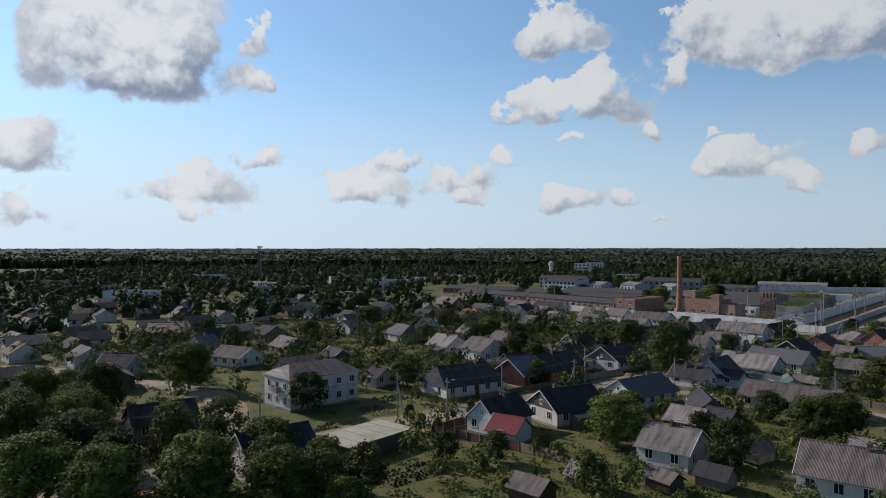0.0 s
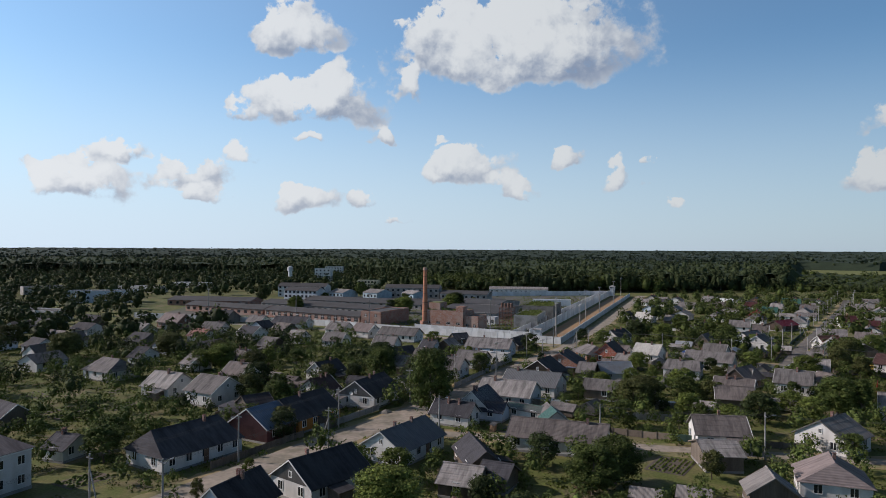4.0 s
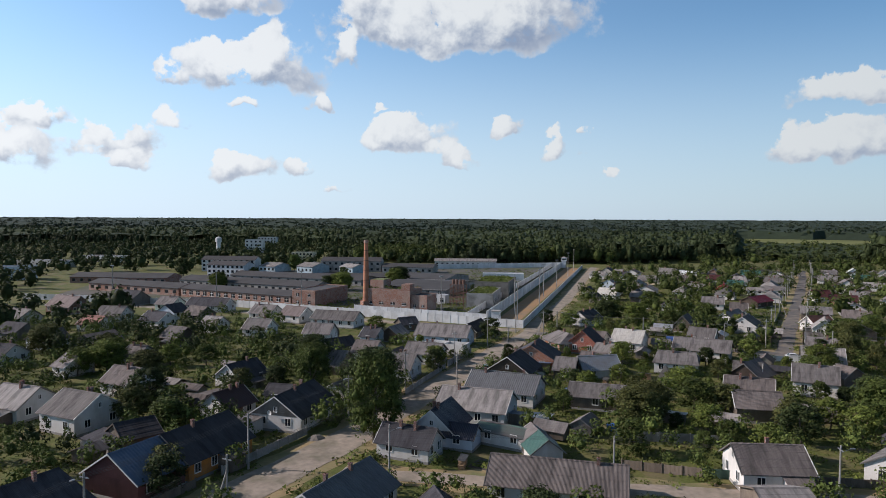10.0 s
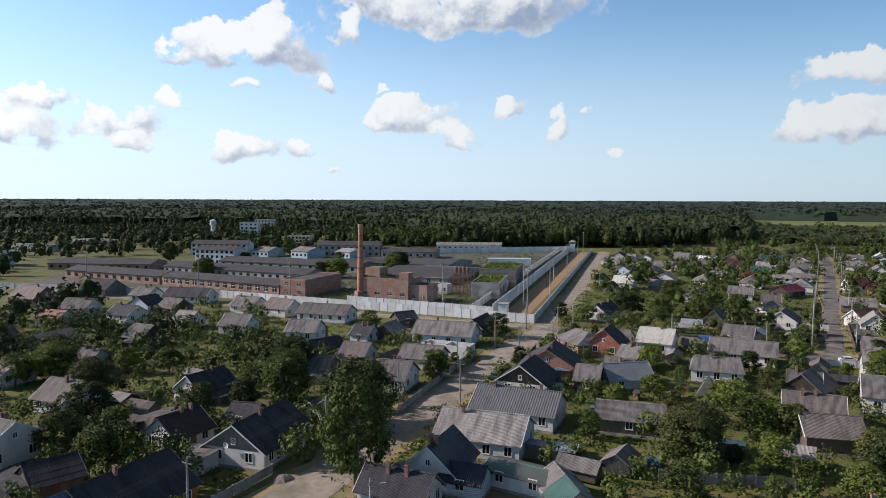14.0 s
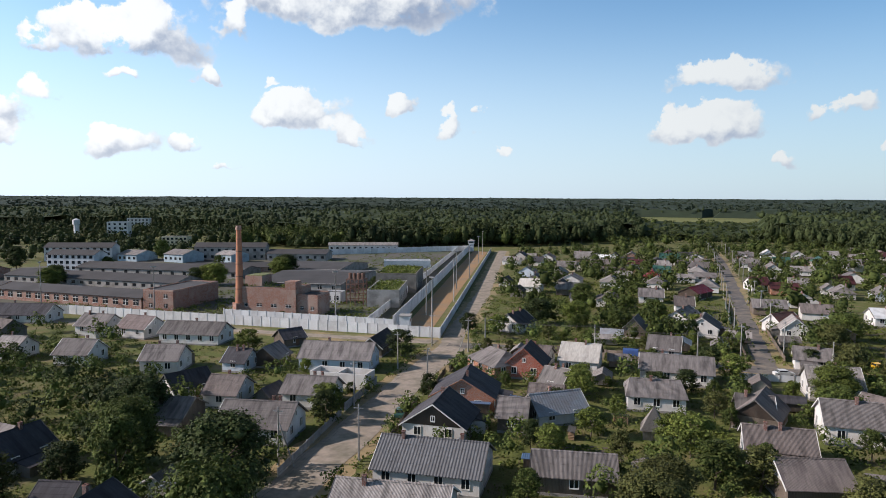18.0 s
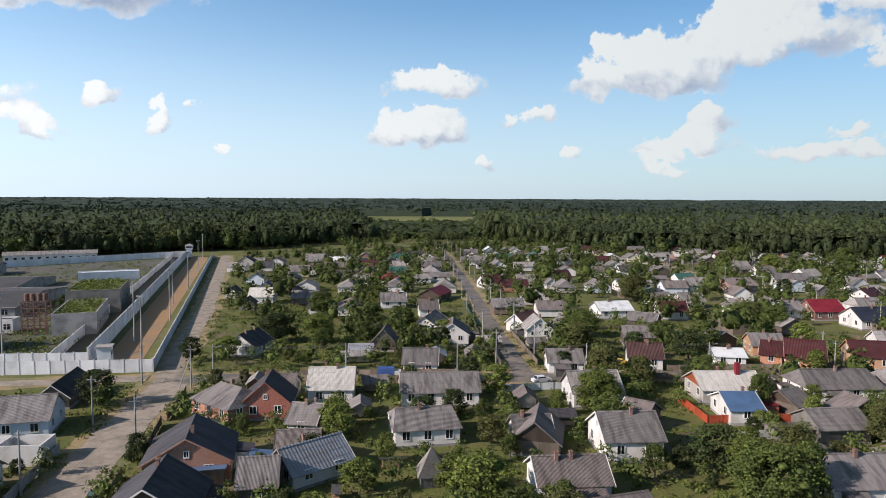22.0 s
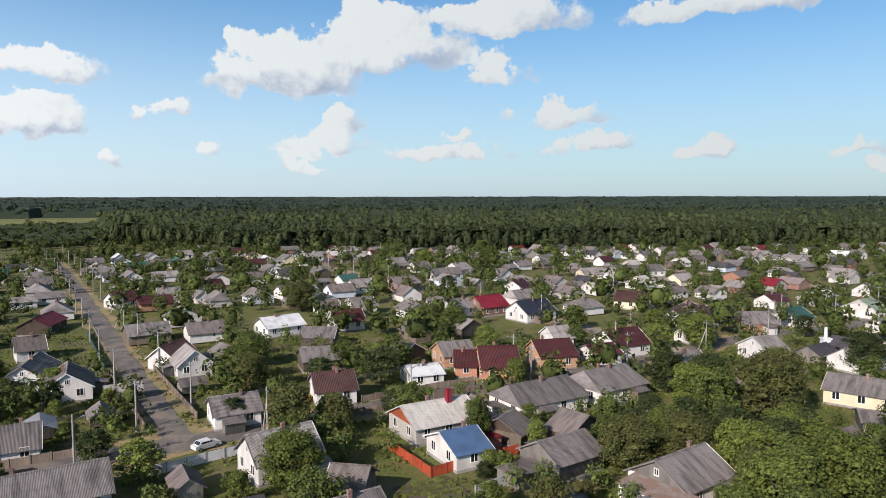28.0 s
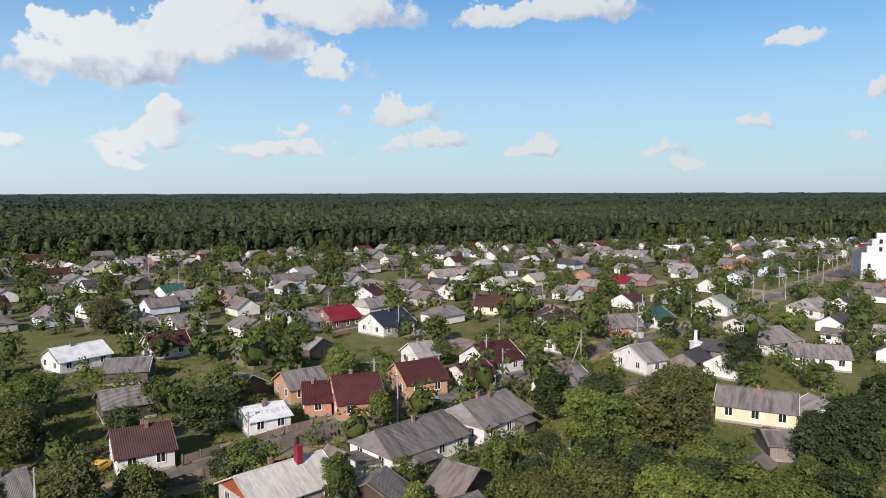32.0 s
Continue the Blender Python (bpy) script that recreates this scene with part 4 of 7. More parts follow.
house(213.0, 232.5, 20, 13.0, 7.7, 2.9, 5.3, "slate", "white")
house(234.5, 247.4, 130, 5.8, 7.7, 2.9, 5.3, "slate_brown", "white")
house(242.8, 267.3, 130, 8.3, 7.7, 2.7, 5.1, "slate", "white")
house(273.7, 181.3, 119, 8.5, 8.2, 2.9, 5.5, "maroon", "white")
house(206.7, 170.7, 112, 7.2, 8.8, 2.9, 5.3, "brown_tile", "white")
house(218.6, 155.2, 113, 6.5, 8.2, 2.7, 3.8, "metal_white", "white")
_e = house(190.0, 150.8, 123, 11.3, 9.4, 2.9, 5.1, "slate_white", "brick_grey", gable="plank_orange")
part("red_stack", Build().box(-2.6, 0.3, 4.6, -1.8, 1.1, 6.9), ROOFS["red_roof"], _e, "bright red boxed chimney")
house(178.6, 146.6, 122, 5.5, 8.8, 2.7, 4.5, "metal_lightblue", "white")
house(193.1, 184.4, 121, 7.3, 7.7, 2.7, 4.7, "slate", "white")
house(165.3, 159.5, 83, 4.5, 6.6, 2.4, 4.3, "slate_brown", "plank")
house(173.2, 170.8, 130, 9.0, 7.4, 3.2, 6.0, "slate_light", "white")
house(186.3, 139.4, 149, 4.5, 7.2, 2.4, 4.3, "slate", "plank", gable="wood_dark")
house(176.1, 132.3, 128, 8.3, 7.7, 2.7, 4.7, "slate", "wood_grey", gable="wood_grey")
house(168.6, 118.3, 129, 9.6, 8.6, 3.0, 5.5, "slate", "white", gable="wood_grey")
house(152.8, 129.3, 126, 9.4, 9.4, 2.9, 5.3, "slate", "white")
house(202.3, 133.3, 124, 14.3, 9.4, 2.9, 5.3, "slate", "white", hip=0.2)
house(210.7, 120.3, 126, 11.9, 9.9, 3.1, 5.6, "slate", "white", hip=0.2)
house(224.4, 102.1, 117, 8.4, 8.2, 3.1, 5.5, "slate", "white")
house(208.5, 74.1, 53, 11.9, 9.4, 2.9, 4.9, "slate", "yellow")
house(193.5, 80.7, 72, 4.7, 6.6, 2.4, 3.4, "slate", "plank_light")
house(241.3, 79.1, 109, 5.8, 9.9, 3.1, 5.6, "slate_light", "white")
house(276.8, 68.2, 97, 9.5, 9.4, 2.9, 5.3, "slate", "brick_orange")
house(291.4, 81.3, 160, 10.3, 9.4, 2.9, 5.3, "brown_tile", "white")
house(314.5, 92.0, 64, 11.2, 9.9, 2.9, 5.6, "brown_tile", "yellow")
house(285.2, 53.6, 120, 7.4, 8.8, 2.9, 5.3, "green_metal", "white")
house(299.5, 25.4, 127, 7.7, 9.9, 3.1, 5.8, "green_light", "white")
house(253.3, 40.7, 105, 11.6, 9.9, 2.9, 5.5, "slate", "white", hip=0.3)
house(237.1, 39.9, 63, 11.2, 8.8, 2.9, 4.7, "slate", "white")
house(290.3, -0.8, 108, 9.3, 11.0, 2.9, 5.6, "slate_light", "white", hip=0.2)
house(272.0, 33.7, 110, 8.5, 7.7, 2.9, 4.7, "slate", "white")
house(186.6, 129.0, 44, 4.7, 7.7, 2.7, 4.7, "slate_brown", "plank")
house(180.7, 106.3, 147, 4.5, 6.6, 2.4, 4.7, "slate", "plank")
house(202.7, 66.9, 179, 4.5, 8.8, 2.7, 4.7, "slate_light", "white")
house(247.1, 110.1, 117, 9.4, 9.9, 3.1, 6.0, "maroon", "white")
house(237.6, 116.7, 114, 6.7, 7.7, 2.7, 4.3, "maroon", "white")
house(300.3, 141.2, 127, 10.0, 9.4, 3.1, 6.0, "red_roof", "brick_dark")
house(290.9, 128.2, 128, 11.5, 9.9, 3.1, 6.0, "navy", "white")
house(224.6, 140.0, 100, 7.8, 9.9, 3.1, 6.4, "maroon", "brick_orange", gable="brick_orange")
house(226.1, 146.6, 94, 4.5, 7.7, 2.7, 5.1, "maroon", "brick_orange")
house(234.6, 127.9, 108, 8.4, 9.4, 3.1, 5.8, "maroon", "brick_light")
house(253.3, 124.5, 112, 5.2, 7.7, 3.1, 5.3, "slate_light", "white")
house(234.9, 149.5, 114, 7.3, 8.2, 2.9, 5.1, "slate", "brick_light")
house(282.4, 83.6, 131, 15.0, 9.9, 3.1, 5.5, "brown_tile", "white")
house(345.4, 129.3, 153, 9.4, 8.8, 2.9, 5.6, "maroon", "white")
house(307.0, 264.4, 145, 7.6, 8.2, 2.9, 5.5, "maroon", "white")
house(317.6, 252.8, 119, 7.0, 8.8, 2.9, 5.5, "slate_light", "white")
house(339.9, 246.5, 137, 7.7, 8.8, 2.9, 5.6, "maroon", "white")
house(229.6, 211.4, 172, 8.8, 6.2, 2.9, 5.3, "rust_tile", "white")
house(265.5, 198.0, 133, 10.8, 8.8, 2.9, 5.1, "metal_white", "white")
house(265.9, 264.8, 12, 13.3, 7.7, 2.7, 4.7, "red_roof", "wood_dark")
house(206.1, 220.8, 30, 10.3, 8.2, 2.9, 5.5, "slate", "white")
house(188.8, 230.1, 30, 6.9, 6.1, 2.4, 5.6, "slate_brown", "plank")
house(411.3, 153.8, 140, 9.5, 8.8, 2.9, 5.5, "slate_light", "white")
house(388.7, 159.8, 125, 14.4, 8.8, 2.9, 5.3, "slate", "white")
house(354.2, 175.3, 143, 13.4, 9.9, 2.9, 5.6, "slate_pink", "brick_dark")
house(347.1, 190.1, 131, 8.8, 8.8, 2.9, 5.3, "slate_light", "white")
house(229.5, 178.6, 114, 8.1, 7.7, 2.7, 4.7, "slate", "plank")
house(229.1, 197.6, 48, 11.3, 7.7, 2.7, 4.7, "slate", "plank")
house(253.0, 184.0, 92, 8.3, 7.7, 2.7, 4.5, "slate", "plank")
house(300.4, 181.9, 124, 7.9, 8.2, 2.7, 5.1, "slate_light", "white")
house(236.2, 161.1, 53, 6.9, 7.7, 2.7, 4.7, "slate", "wood_dark")
house(297.7, 150.7, 136, 6.9, 8.8, 2.9, 5.3, "slate_light", "white")
house(405.1, 73.0, 108, 27.6, 11.0, 3.1, 5.3, "slate", "white")
house(393.2, 91.3, 106, 16.2, 9.9, 3.1, 5.3, "slate_light", "yellow")
house(260.8, 88.4, 130, 8.6, 6.6, 2.4, 4.2, "slate", "white")
house(221.0, 85.7, 122, 10.8, 7.7, 2.7, 4.2, "slate", "plank")
house(100.2, 196.4, 40, 9.8, 9.9, 2.9, 6.2, "slate_dark", "white", gable="wood_dark")
house(112.6, 206.1, 45, 10.3, 11.0, 3.1, 6.2, "slate_dark", "brick")
house(10.0, 122.2, 46, 9.6, 6.8, 2.9, 6.0, "slate_dark", "white", gable="white_blue")
house(11.0, 114.8, 145, 5.3, 5.5, 2.4, 4.3, "red_roof", "white")
house(18.6, 164.1, 39, 8.1, 9.9, 3.1, 6.2, "metal_blue", "plank_red", gable="plank_red")
house(27.4, 170.7, 39, 13.3, 9.9, 3.1, 6.4, "slate_dark", "plank_amber", name="house")

# ---- factory and its walls ----


def along(a, b):
    """Length and heading of the line from a to b."""
    return math.hypot(b[0] - a[0], b[1] - a[1]), math.degrees(math.atan2(b[1] - a[1], b[0] - a[0]))


def panel_wall(name, a, b, high, mat, label, step=3.0):
    """A wall of concrete panels between posts from a to b."""
    n, h = along(a, b)
    e = thing(name, pose(a[0], a[1], 0, 0, 0, h), label, "wall", "perimeter walls")
    k = max(1, round(n / step))
    if k > 60:
        k = 60
    d = n / k
    pm = Build().box(0.12, -0.07, 0, d - 0.12, 0.07, high).box(0.12, -0.09, high - 0.12, d - 0.12, 0.09, high + 0.02).mesh("panel")
    pm.materials.append(mat)
    qm = Build().box(-0.14, -0.14, 0, 0.14, 0.14, high + 0.18).mesh("post")
    qm.materials.append(mat)
    for i in range(k):
        put("panel", pm, e, d * i, 0, 0)
    for i in range(k + 1):
        put("post", qm, e, d * i, 0, 0)
    return e


panel_wall("perimeter_wall", (-16, 423), (66, 355), 2.6, M_WHITEWALL, "white concrete panel wall in front of the factory")
panel_wall("perimeter_wall", (66, 355), (143, 258), 2.8, M_WHITEWALL, "white concrete panel wall in front of the factory")
panel_wall("perimeter_wall", (143, 258), (338, 476), 2.6, M_WHITEWALL, "white outer wall along the street")
panel_wall("perimeter_wall", (138, 274), (333, 494), 4.2, M_WHITEWALL, "high white inner wall beside the sand strip", 4.5)
panel_wall("perimeter_wall", (138, 274), (104, 318), 3.2, M_WHITEWALL, "white inner wall facing the village")
panel_wall("perimeter_wall", (333, 494), (222, 517), 3.6, M_WHITEWALL, "long white wall at the back of the yard", 4.5)
panel_wall("perimeter_wall", (133, 281), (327, 499), 2.8, M_WHITEWALL, "second white fence inside the high wall", 6.0)
sheet("sand_strip_1", [(140.6, 261, 0.06), (337, 478.5, 0.06), (334.5, 491, 0.06), (140, 273, 0.06)], [(0, 1, 2, 3)], M_SAND, "raked orange sand strip between two walls")
sheet("yard_1", [(135, 278, 0.05), (330, 497, 0.05), (200, 560, 0.05), (20, 515, 0.05), (-4, 436, 0.05), (66, 358, 0.05)], [(0, 1, 2, 3, 4, 5)], material("yard_ground", (0.095, 0.088, 0.075), 0.95, 0.3, 0.8, (0.06, 0.075, 0.028), 0.7, 0.035, per_object=0),
      "trodden factory yard with patches of grass")

# guard tower where the walls meet
_t = thing("guard_tower", pose(331, 489, 0, 0, 0, 48), "white guard tower on the corner of the wall", "tower")
part("shaft", Build().box(-1.6, -1.6, 0, 1.6, 1.6, 5.2), M_WHITEWALL, _t)
part("cabin", Build().box(-2.1, -2.1, 5.2, 2.1, 2.1, 7.4), M_WHITEWALL, _t)
part("cabin_window", Build().box(-2.14, -1.6, 6.0, 2.14, 1.6, 6.9).box(-1.6, -2.14, 6.0, 1.6, 2.14, 6.9), M_GLASS, _t)
part("roof", Build().add([(-2.5, -2.5, 7.4), (2.5, -2.5, 7.4), (2.5, 2.5, 7.4), (-2.5, 2.5, 7.4), (0, 0, 8.6)], [(0, 1, 4), (1, 2, 4), (2, 3, 4), (3, 0, 4), (0, 3, 2, 1)]), ROOFS["slate_light"], _t)
_t = thing("gate_house", pose(140.5, 271.5, 0, 0, 0, 48), "small white gatehouse on the wall's corner", "gatehouse")
part("wall", Build().box(-1.6, -1.4, 0, 1.6, 1.4, 4.4), M_WHITEWALL, _t)
part("roof", Build().box(-1.9, -1.7, 4.4, 1.9, 1.7, 4.65), M_CONC, _t)
part("window", Build().box(-0.6, -1.43, 2.6, 0.6, -1.36, 3.6), M_GLASS, _t)


def flat_block(name, x, y, h, L, W, high, mat, label, roof=M_ROOFFELT, bays=0, storeys=1, parapet=0.5, win=(1.6, 1.5), pitch=0.0):
    """A flat-roofed building with rows of windows on its long sides."""
    take(x, y, h, L, W)
    e = thing(name, pose(x, y, 0, 0, 0, h), label, "building", "factory buildings")
    l, w = L / 2, W / 2
    part("wall", Build().box(-l, -w, 0, l, w, high), mat, e)
    if pitch:
        for side in (-1, 1):
            q = [(-l - 0.4, side * (w + 0.5), high - 0.1), (l + 0.4, side * (w + 0.5), high - 0.1), (l + 0.4, 0, high + pitch), (-l - 0.4, 0, high + pitch)]
            part("roof_slope", Build().slab(*(q if side < 0 else q[::-1]), 0.12), roof, e)
            part("gable", Build().slab((side * (l - 0.1), -w, high), (side * (l - 0.1), w, high), (side * (l - 0.1), 0.05, high + pitch - 0.15), (side * (l - 0.1), -0.05, high + pitch - 0.15), 0.1), mat, e)
    else:
        b = Build()
        for x0, y0, x1, y1 in ((-l, -w, l, -w + 0.3), (-l, w - 0.3, l, w), (-l, -w + 0.3, -l + 0.3, w - 0.3), (l - 0.3, -w + 0.3, l, w - 0.3)):
            b.box(x0, y0, high + 0.004, x1, y1, high + parapet)
        part("parapet", b, mat, e)
        part("roof", Build().box(-l + 0.32, -w + 0.32, high + 0.004, l - 0.32, w - 0.32, high + 0.14), roof, e)
    if bays:
        per = high / storeys
        pm = Build().box(-win[0] / 2, -0.06, 0, win[0] / 2, 0.05, win[1]).mesh("window_glazing")
        pm.materials.append(M_GLASS)
        fm = Build().box(-win[0] / 2 - 0.1, -0.09, -0.12, win[0] / 2 + 0.1, 0.02, 0).box(-0.05, -0.09, 0, 0.05, 0.02, win[1]).box(-win[0] / 2, -0.09, win[1] * 0.62, win[0] / 2, 0.02, win[1] * 0.68).mesh("window_bars")
        fm.materials.append(M_TRIM)
        for s in range(storeys):
            for i in range(bays):
                for side in ((-1, 1) if h > 0 else (-1,)):
                    wn = put("window", pm, e, -l + L * (i + 0.5) / bays, side * w, per * s + per * 0.32, 0 if side < 0 else 180)
                    if y < 400:
                        put("window_bars", fm, wn, 0, 0, 0)
    return e


# the brick works beside the chimney
_e = flat_block("boiler_house", 122, 322, -48, 20, 12, 8.4, M_OLDBRICK, "ruined red brick boiler house with a high end block", bays=4, win=(1.8, 1.0))
part("high_block", Build().box(-10.02, -1.0, 8.4, -4.0, 6.02, 11.8), M_OLDBRICK, _e)
part("stair_block", Build().box(6.4, -6.02, 8.4, 10.02, -1.5, 11.0), M_OLDBRICK, _e)
part("moss", Build().box(-9.7, -0.7, 11.8, -4.3, 5.7, 11.95), M_MOSS, _e, "moss and grass on the roof")
flat_block("boiler_annex", 131, 312, -48, 7, 10, 6.4, M_OLDBRICK, "low red brick annex with a broken window", bays=2, win=(1.1, 1.1))
_c = thing("factory_chimney", pose(111.5, 325.5, 0), "tall tapered red brick factory chimney", "chimney")
part("base", Build().box(-1.8, -1.8, 0, 1.8, 1.8, 3.6), M_OLDBRICK, _c)
part("shaft", Build().tube((0, 0, 3.6), (0, 0, 28.0), 1.38, 0.78, 20), material("chimney_shaft_brick", (0.46, 0.20, 0.115), 0.95, 0.15, 3, (0.25, 0.12, 0.09), 0.3, 0.3, per_object=0), _c)
part("crown", Build().tube((0, 0, 27.0), (0, 0, 27.7), 0.95, 1.0, 20).tube((0, 0, 27.7), (0, 0, 28.3), 0.9, 0.85, 20), M_OLDBRICK, _c)
for _z in (8, 12, 16, 20, 24):
    part("iron_band", Build().tube((0, 0, _z), (0, 0, _z + 0.22), 1.42 - (_z - 3.6) * 0.0246, 1.41 - (_z - 3.6) * 0.0246, 20), M_RUST, _c)

def front_block(name, a, b, depth, high, mat, label, **more):
    """A block whose front runs from a to b, with the rest behind it."""
    n, h = along(a, b)
    c, q = math.cos(radians(h)), math.sin(radians(h))
    return flat_block(name, (a[0] + b[0]) / 2 - q * depth / 2, (a[1] + b[1]) / 2 + c * depth / 2, h, n, depth, high, mat, label, **more)


front_block("factory_hall", (49, 405), (87, 351), 13, 4.0, M_OLDBRICK, "long low brick factory hall with tall windows", bays=15, win=(2.2, 1.9), pitch=1.7)
front_block("factory_hall", (87.5, 350.5), (95, 342), 27, 6.3, M_OLDBRICK, "two-storey brick end block of the hall", bays=2, storeys=2, win=(1.3, 1.3))
front_block("factory_hall", (10, 455), (48, 407), 14, 3.8, M_OLDBRICK, "long low brick workshop with a felt roof", bays=12, win=(2.2, 1.5), pitch=1.8)
front_block("factory_hall", (54, 462), (108, 391), 17, 3.3, M_CONC, "long grey workshop with a dark felt roof", bays=20, win=(1.8, 1.2), pitch=2.0)
front_block("factory_hall", (84, 482), (142, 416), 20, 3.2, M_CONC, "wide grey workshop with a dark felt roof", bays=14, pitch=2.0)
front_block("factory_hall", (136, 377), (161, 352), 52, 3.2, M_CONC, "wide grey workshop with a dark felt roof", bays=6, pitch=2.0)
front_block("factory_hall", (165, 425), (185, 402), 40, 3.0, M_CONC, "wide grey workshop with a dark felt roof", bays=6, pitch=2.0)
front_block("factory_hall", (128, 455), (172, 434), 14, 2.6, M_OLDBRICK, "low brick store in the yard", bays=9, pitch=1.8)
front_block("factory_hall", (186, 497), (214, 476), 18, 4.2, M_CONC, "dark grey workshop by the back yard", bays=8, pitch=2.0)
front_block("factory_hall", (0, 500), (48, 470), 18, 3.6, M_OLDBRICK, "brick workshop with a dark felt roof", bays=12, pitch=2.0)
flat_block("ruined_block", 164.5, 321.5, 52, 28, 11, 5.6, M_CONC, "grey concrete block overgrown on top", M_MOSS, bays=5, win=(1.3, 1.5))
flat_block("ruined_block", 188, 351, 51, 30, 16, 7.2, M_OLDCONC, "large grey-brown ruined block with a grassy roof", M_MOSS, bays=4, win=(1.3, 1.5))
front_block("loading_shed", (222, 423), (243, 410), 8, 3.6, M_WHITEWALL, "long white loading shed", roof=ROOFS["metal_white"])
flat_block("pump_house", 148, 331, -48, 6, 5, 3.4, M_WHITEWALL, "small white pump house", bays=2)
front_block("office_block", (74, 503), (93, 487), 12, 8.2, M_WHITEWALL, "white three-storey office block with a dark pitched roof", bays=8, storeys=3, pitch=2.2)
front_block("office_block", (78, 560), (110, 540), 12, 8.0, M_WHITEWALL, "pale three-storey office block with a dark roof", bays=10, storeys=3, pitch=2.4)
front_block("office_block", (152, 524), (187, 502), 12, 7.6, M_CONC, "grey two-storey block with a dark pitched roof", bays=10, storeys=2, pitch=2.4)
front_block("workshop", (113, 540), (121, 529), 17, 4.0, M_PALEBLUE, "pale blue workshop with a low gabled roof", pitch=2.2, roof=ROOFS["slate_light"], bays=4)
front_block("workshop", (134, 521), (141, 508), 16, 4.6, M_PALEBLUE, "pale blue workshop with a low gabled roof", pitch=2.4, roof=ROOFS["slate_light"], bays=4)
front_block("workshop", (158, 503), (163, 491), 13, 4.6, M_PALEBLUE, "pale blue workshop with a low gabled roof", pitch=2.0, roof=ROOFS["slate_light"], bays=3)
front_block("long_store", (247, 541), (288, 517), 9, 4.2, WALLS["white"], "long pale store with a grey gabled roof along the wood", bays=12, pitch=1.8, roof=ROOFS["slate_light"])
flat_block("tower_block", 146, 718, -25, 16, 11, 16.0, WALLS["white"], "white five-storey block of flats", bays=4, storeys=5)
flat_block("tower_block", 198, 900, -25, 22, 12, 13.0, WALLS["white"], "pale four-storey block of flats", bays=6, storeys=4)
flat_block("tower_block", 168, 627, -32, 18, 11, 8.0, WALLS["yellow"], "yellowish three-storey block of flats", bays=6, storeys=3)
for _k, (_x, _y) in enumerate(((-60, 430), (-110, 470), (-40, 540), (-150, 560), (-90, 640), (-220, 640), (-20, 650), (-250, 480), (-180, 400), (20, 700), (-320, 560))):
    flat_block("town_building", _x, _y, (-40, 20, -10)[_k % 3], 30 + 6 * (_k % 4), 12, 4.5 + 1.5 * (_k % 3), (WALLS["white"], M_CONC, WALLS["white_blue"])[_k % 3], "low grey town building among trees", bays=8, storeys=1 + _k % 2)

# water tower, rusty cooling rack, far mast
_t = thing("water_tower", pose(124, 790, 0), "white round water tower in the town", "water tower")
part("shaft", Build().tube((0, 0, 0), (0, 0, 12), 2.4, 2.2, 16), M_WHITEWALL, _t)
part("tank", Build().tube((0, 0, 12), (0, 0, 16), 3.1, 3.1, 16).tube((0, 0, 16), (0, 0, 17.4), 3.1, 0.4, 16), M_WHITEWALL, _t)
_t = thing("cooling_rack", pose(151.5, 321, 0, 0, 0, -45), "rusty steel cooling rack with barrels on top", "steel rack")
for _x in (-3, 0, 3):
    for _y in (-2.2, 2.2):
        part("post", Build().box(_x - 0.14, _y - 0.14, 0, _x + 0.14, _y + 0.14, 9.2), M_RUST, _t)
for _z in (1.8, 3.6, 5.4, 7.2, 9.0):
    part("deck_frame", Build().box(-3.2, -2.35, _z, 3.2, -2.1, _z + 0.2).box(-3.2, 2.1, _z, 3.2, 2.35, _z + 0.2).box(-3.2, -2.1, _z, -2.95, 2.1, _z + 0.2).box(2.95, -2.1, _z, 3.2, 2.1, _z + 0.2), M_RUST, _t)
for _z in (1.9, 3.7, 5.5, 7.3):
    for _x in (-3, 0):
        part("brace", Build().tube((_x, -2.25, _z), (_x + 3, -2.25, _z + 1.7), 0.06, 0.06, 5).tube((_x + 3, -2.25, _z), (_x, -2.25, _z + 1.7), 0.06, 0.06, 5), M_RUST, _t)
for _x in (-2.3, -0.8, 0.8, 2.3):
    part("barrel", Build().tube((_x, 0, 9.2), (_x, 0, 10.9), 0.65, 0.65, 12).tube((_x, 0, 10.9), (_x, 0, 11.2), 0.72, 0.5, 12), M_RUST, _t)
_t = thing("lattice_mast", pose(-174, 655, 0), "dark steel mast in the town", "mast")
for _x, _y in ((-1, -1), (1, -1), (1, 1), (-1, 1)):
    part("leg", Build().tube((_x * 1.6, _y * 1.6, 0), (_x * 1.0, _y * 1.0, 33), 0.3, 0.22, 6), M_STEEL, _t)
part("lattice", Build().box(-1.3, -1.3, 4, 1.3, 1.3, 30), M_RUST, _t)
part("head", Build().box(-2.2, -2.2, 33, 2.2, 2.2, 34.2), M_STEEL, _t)

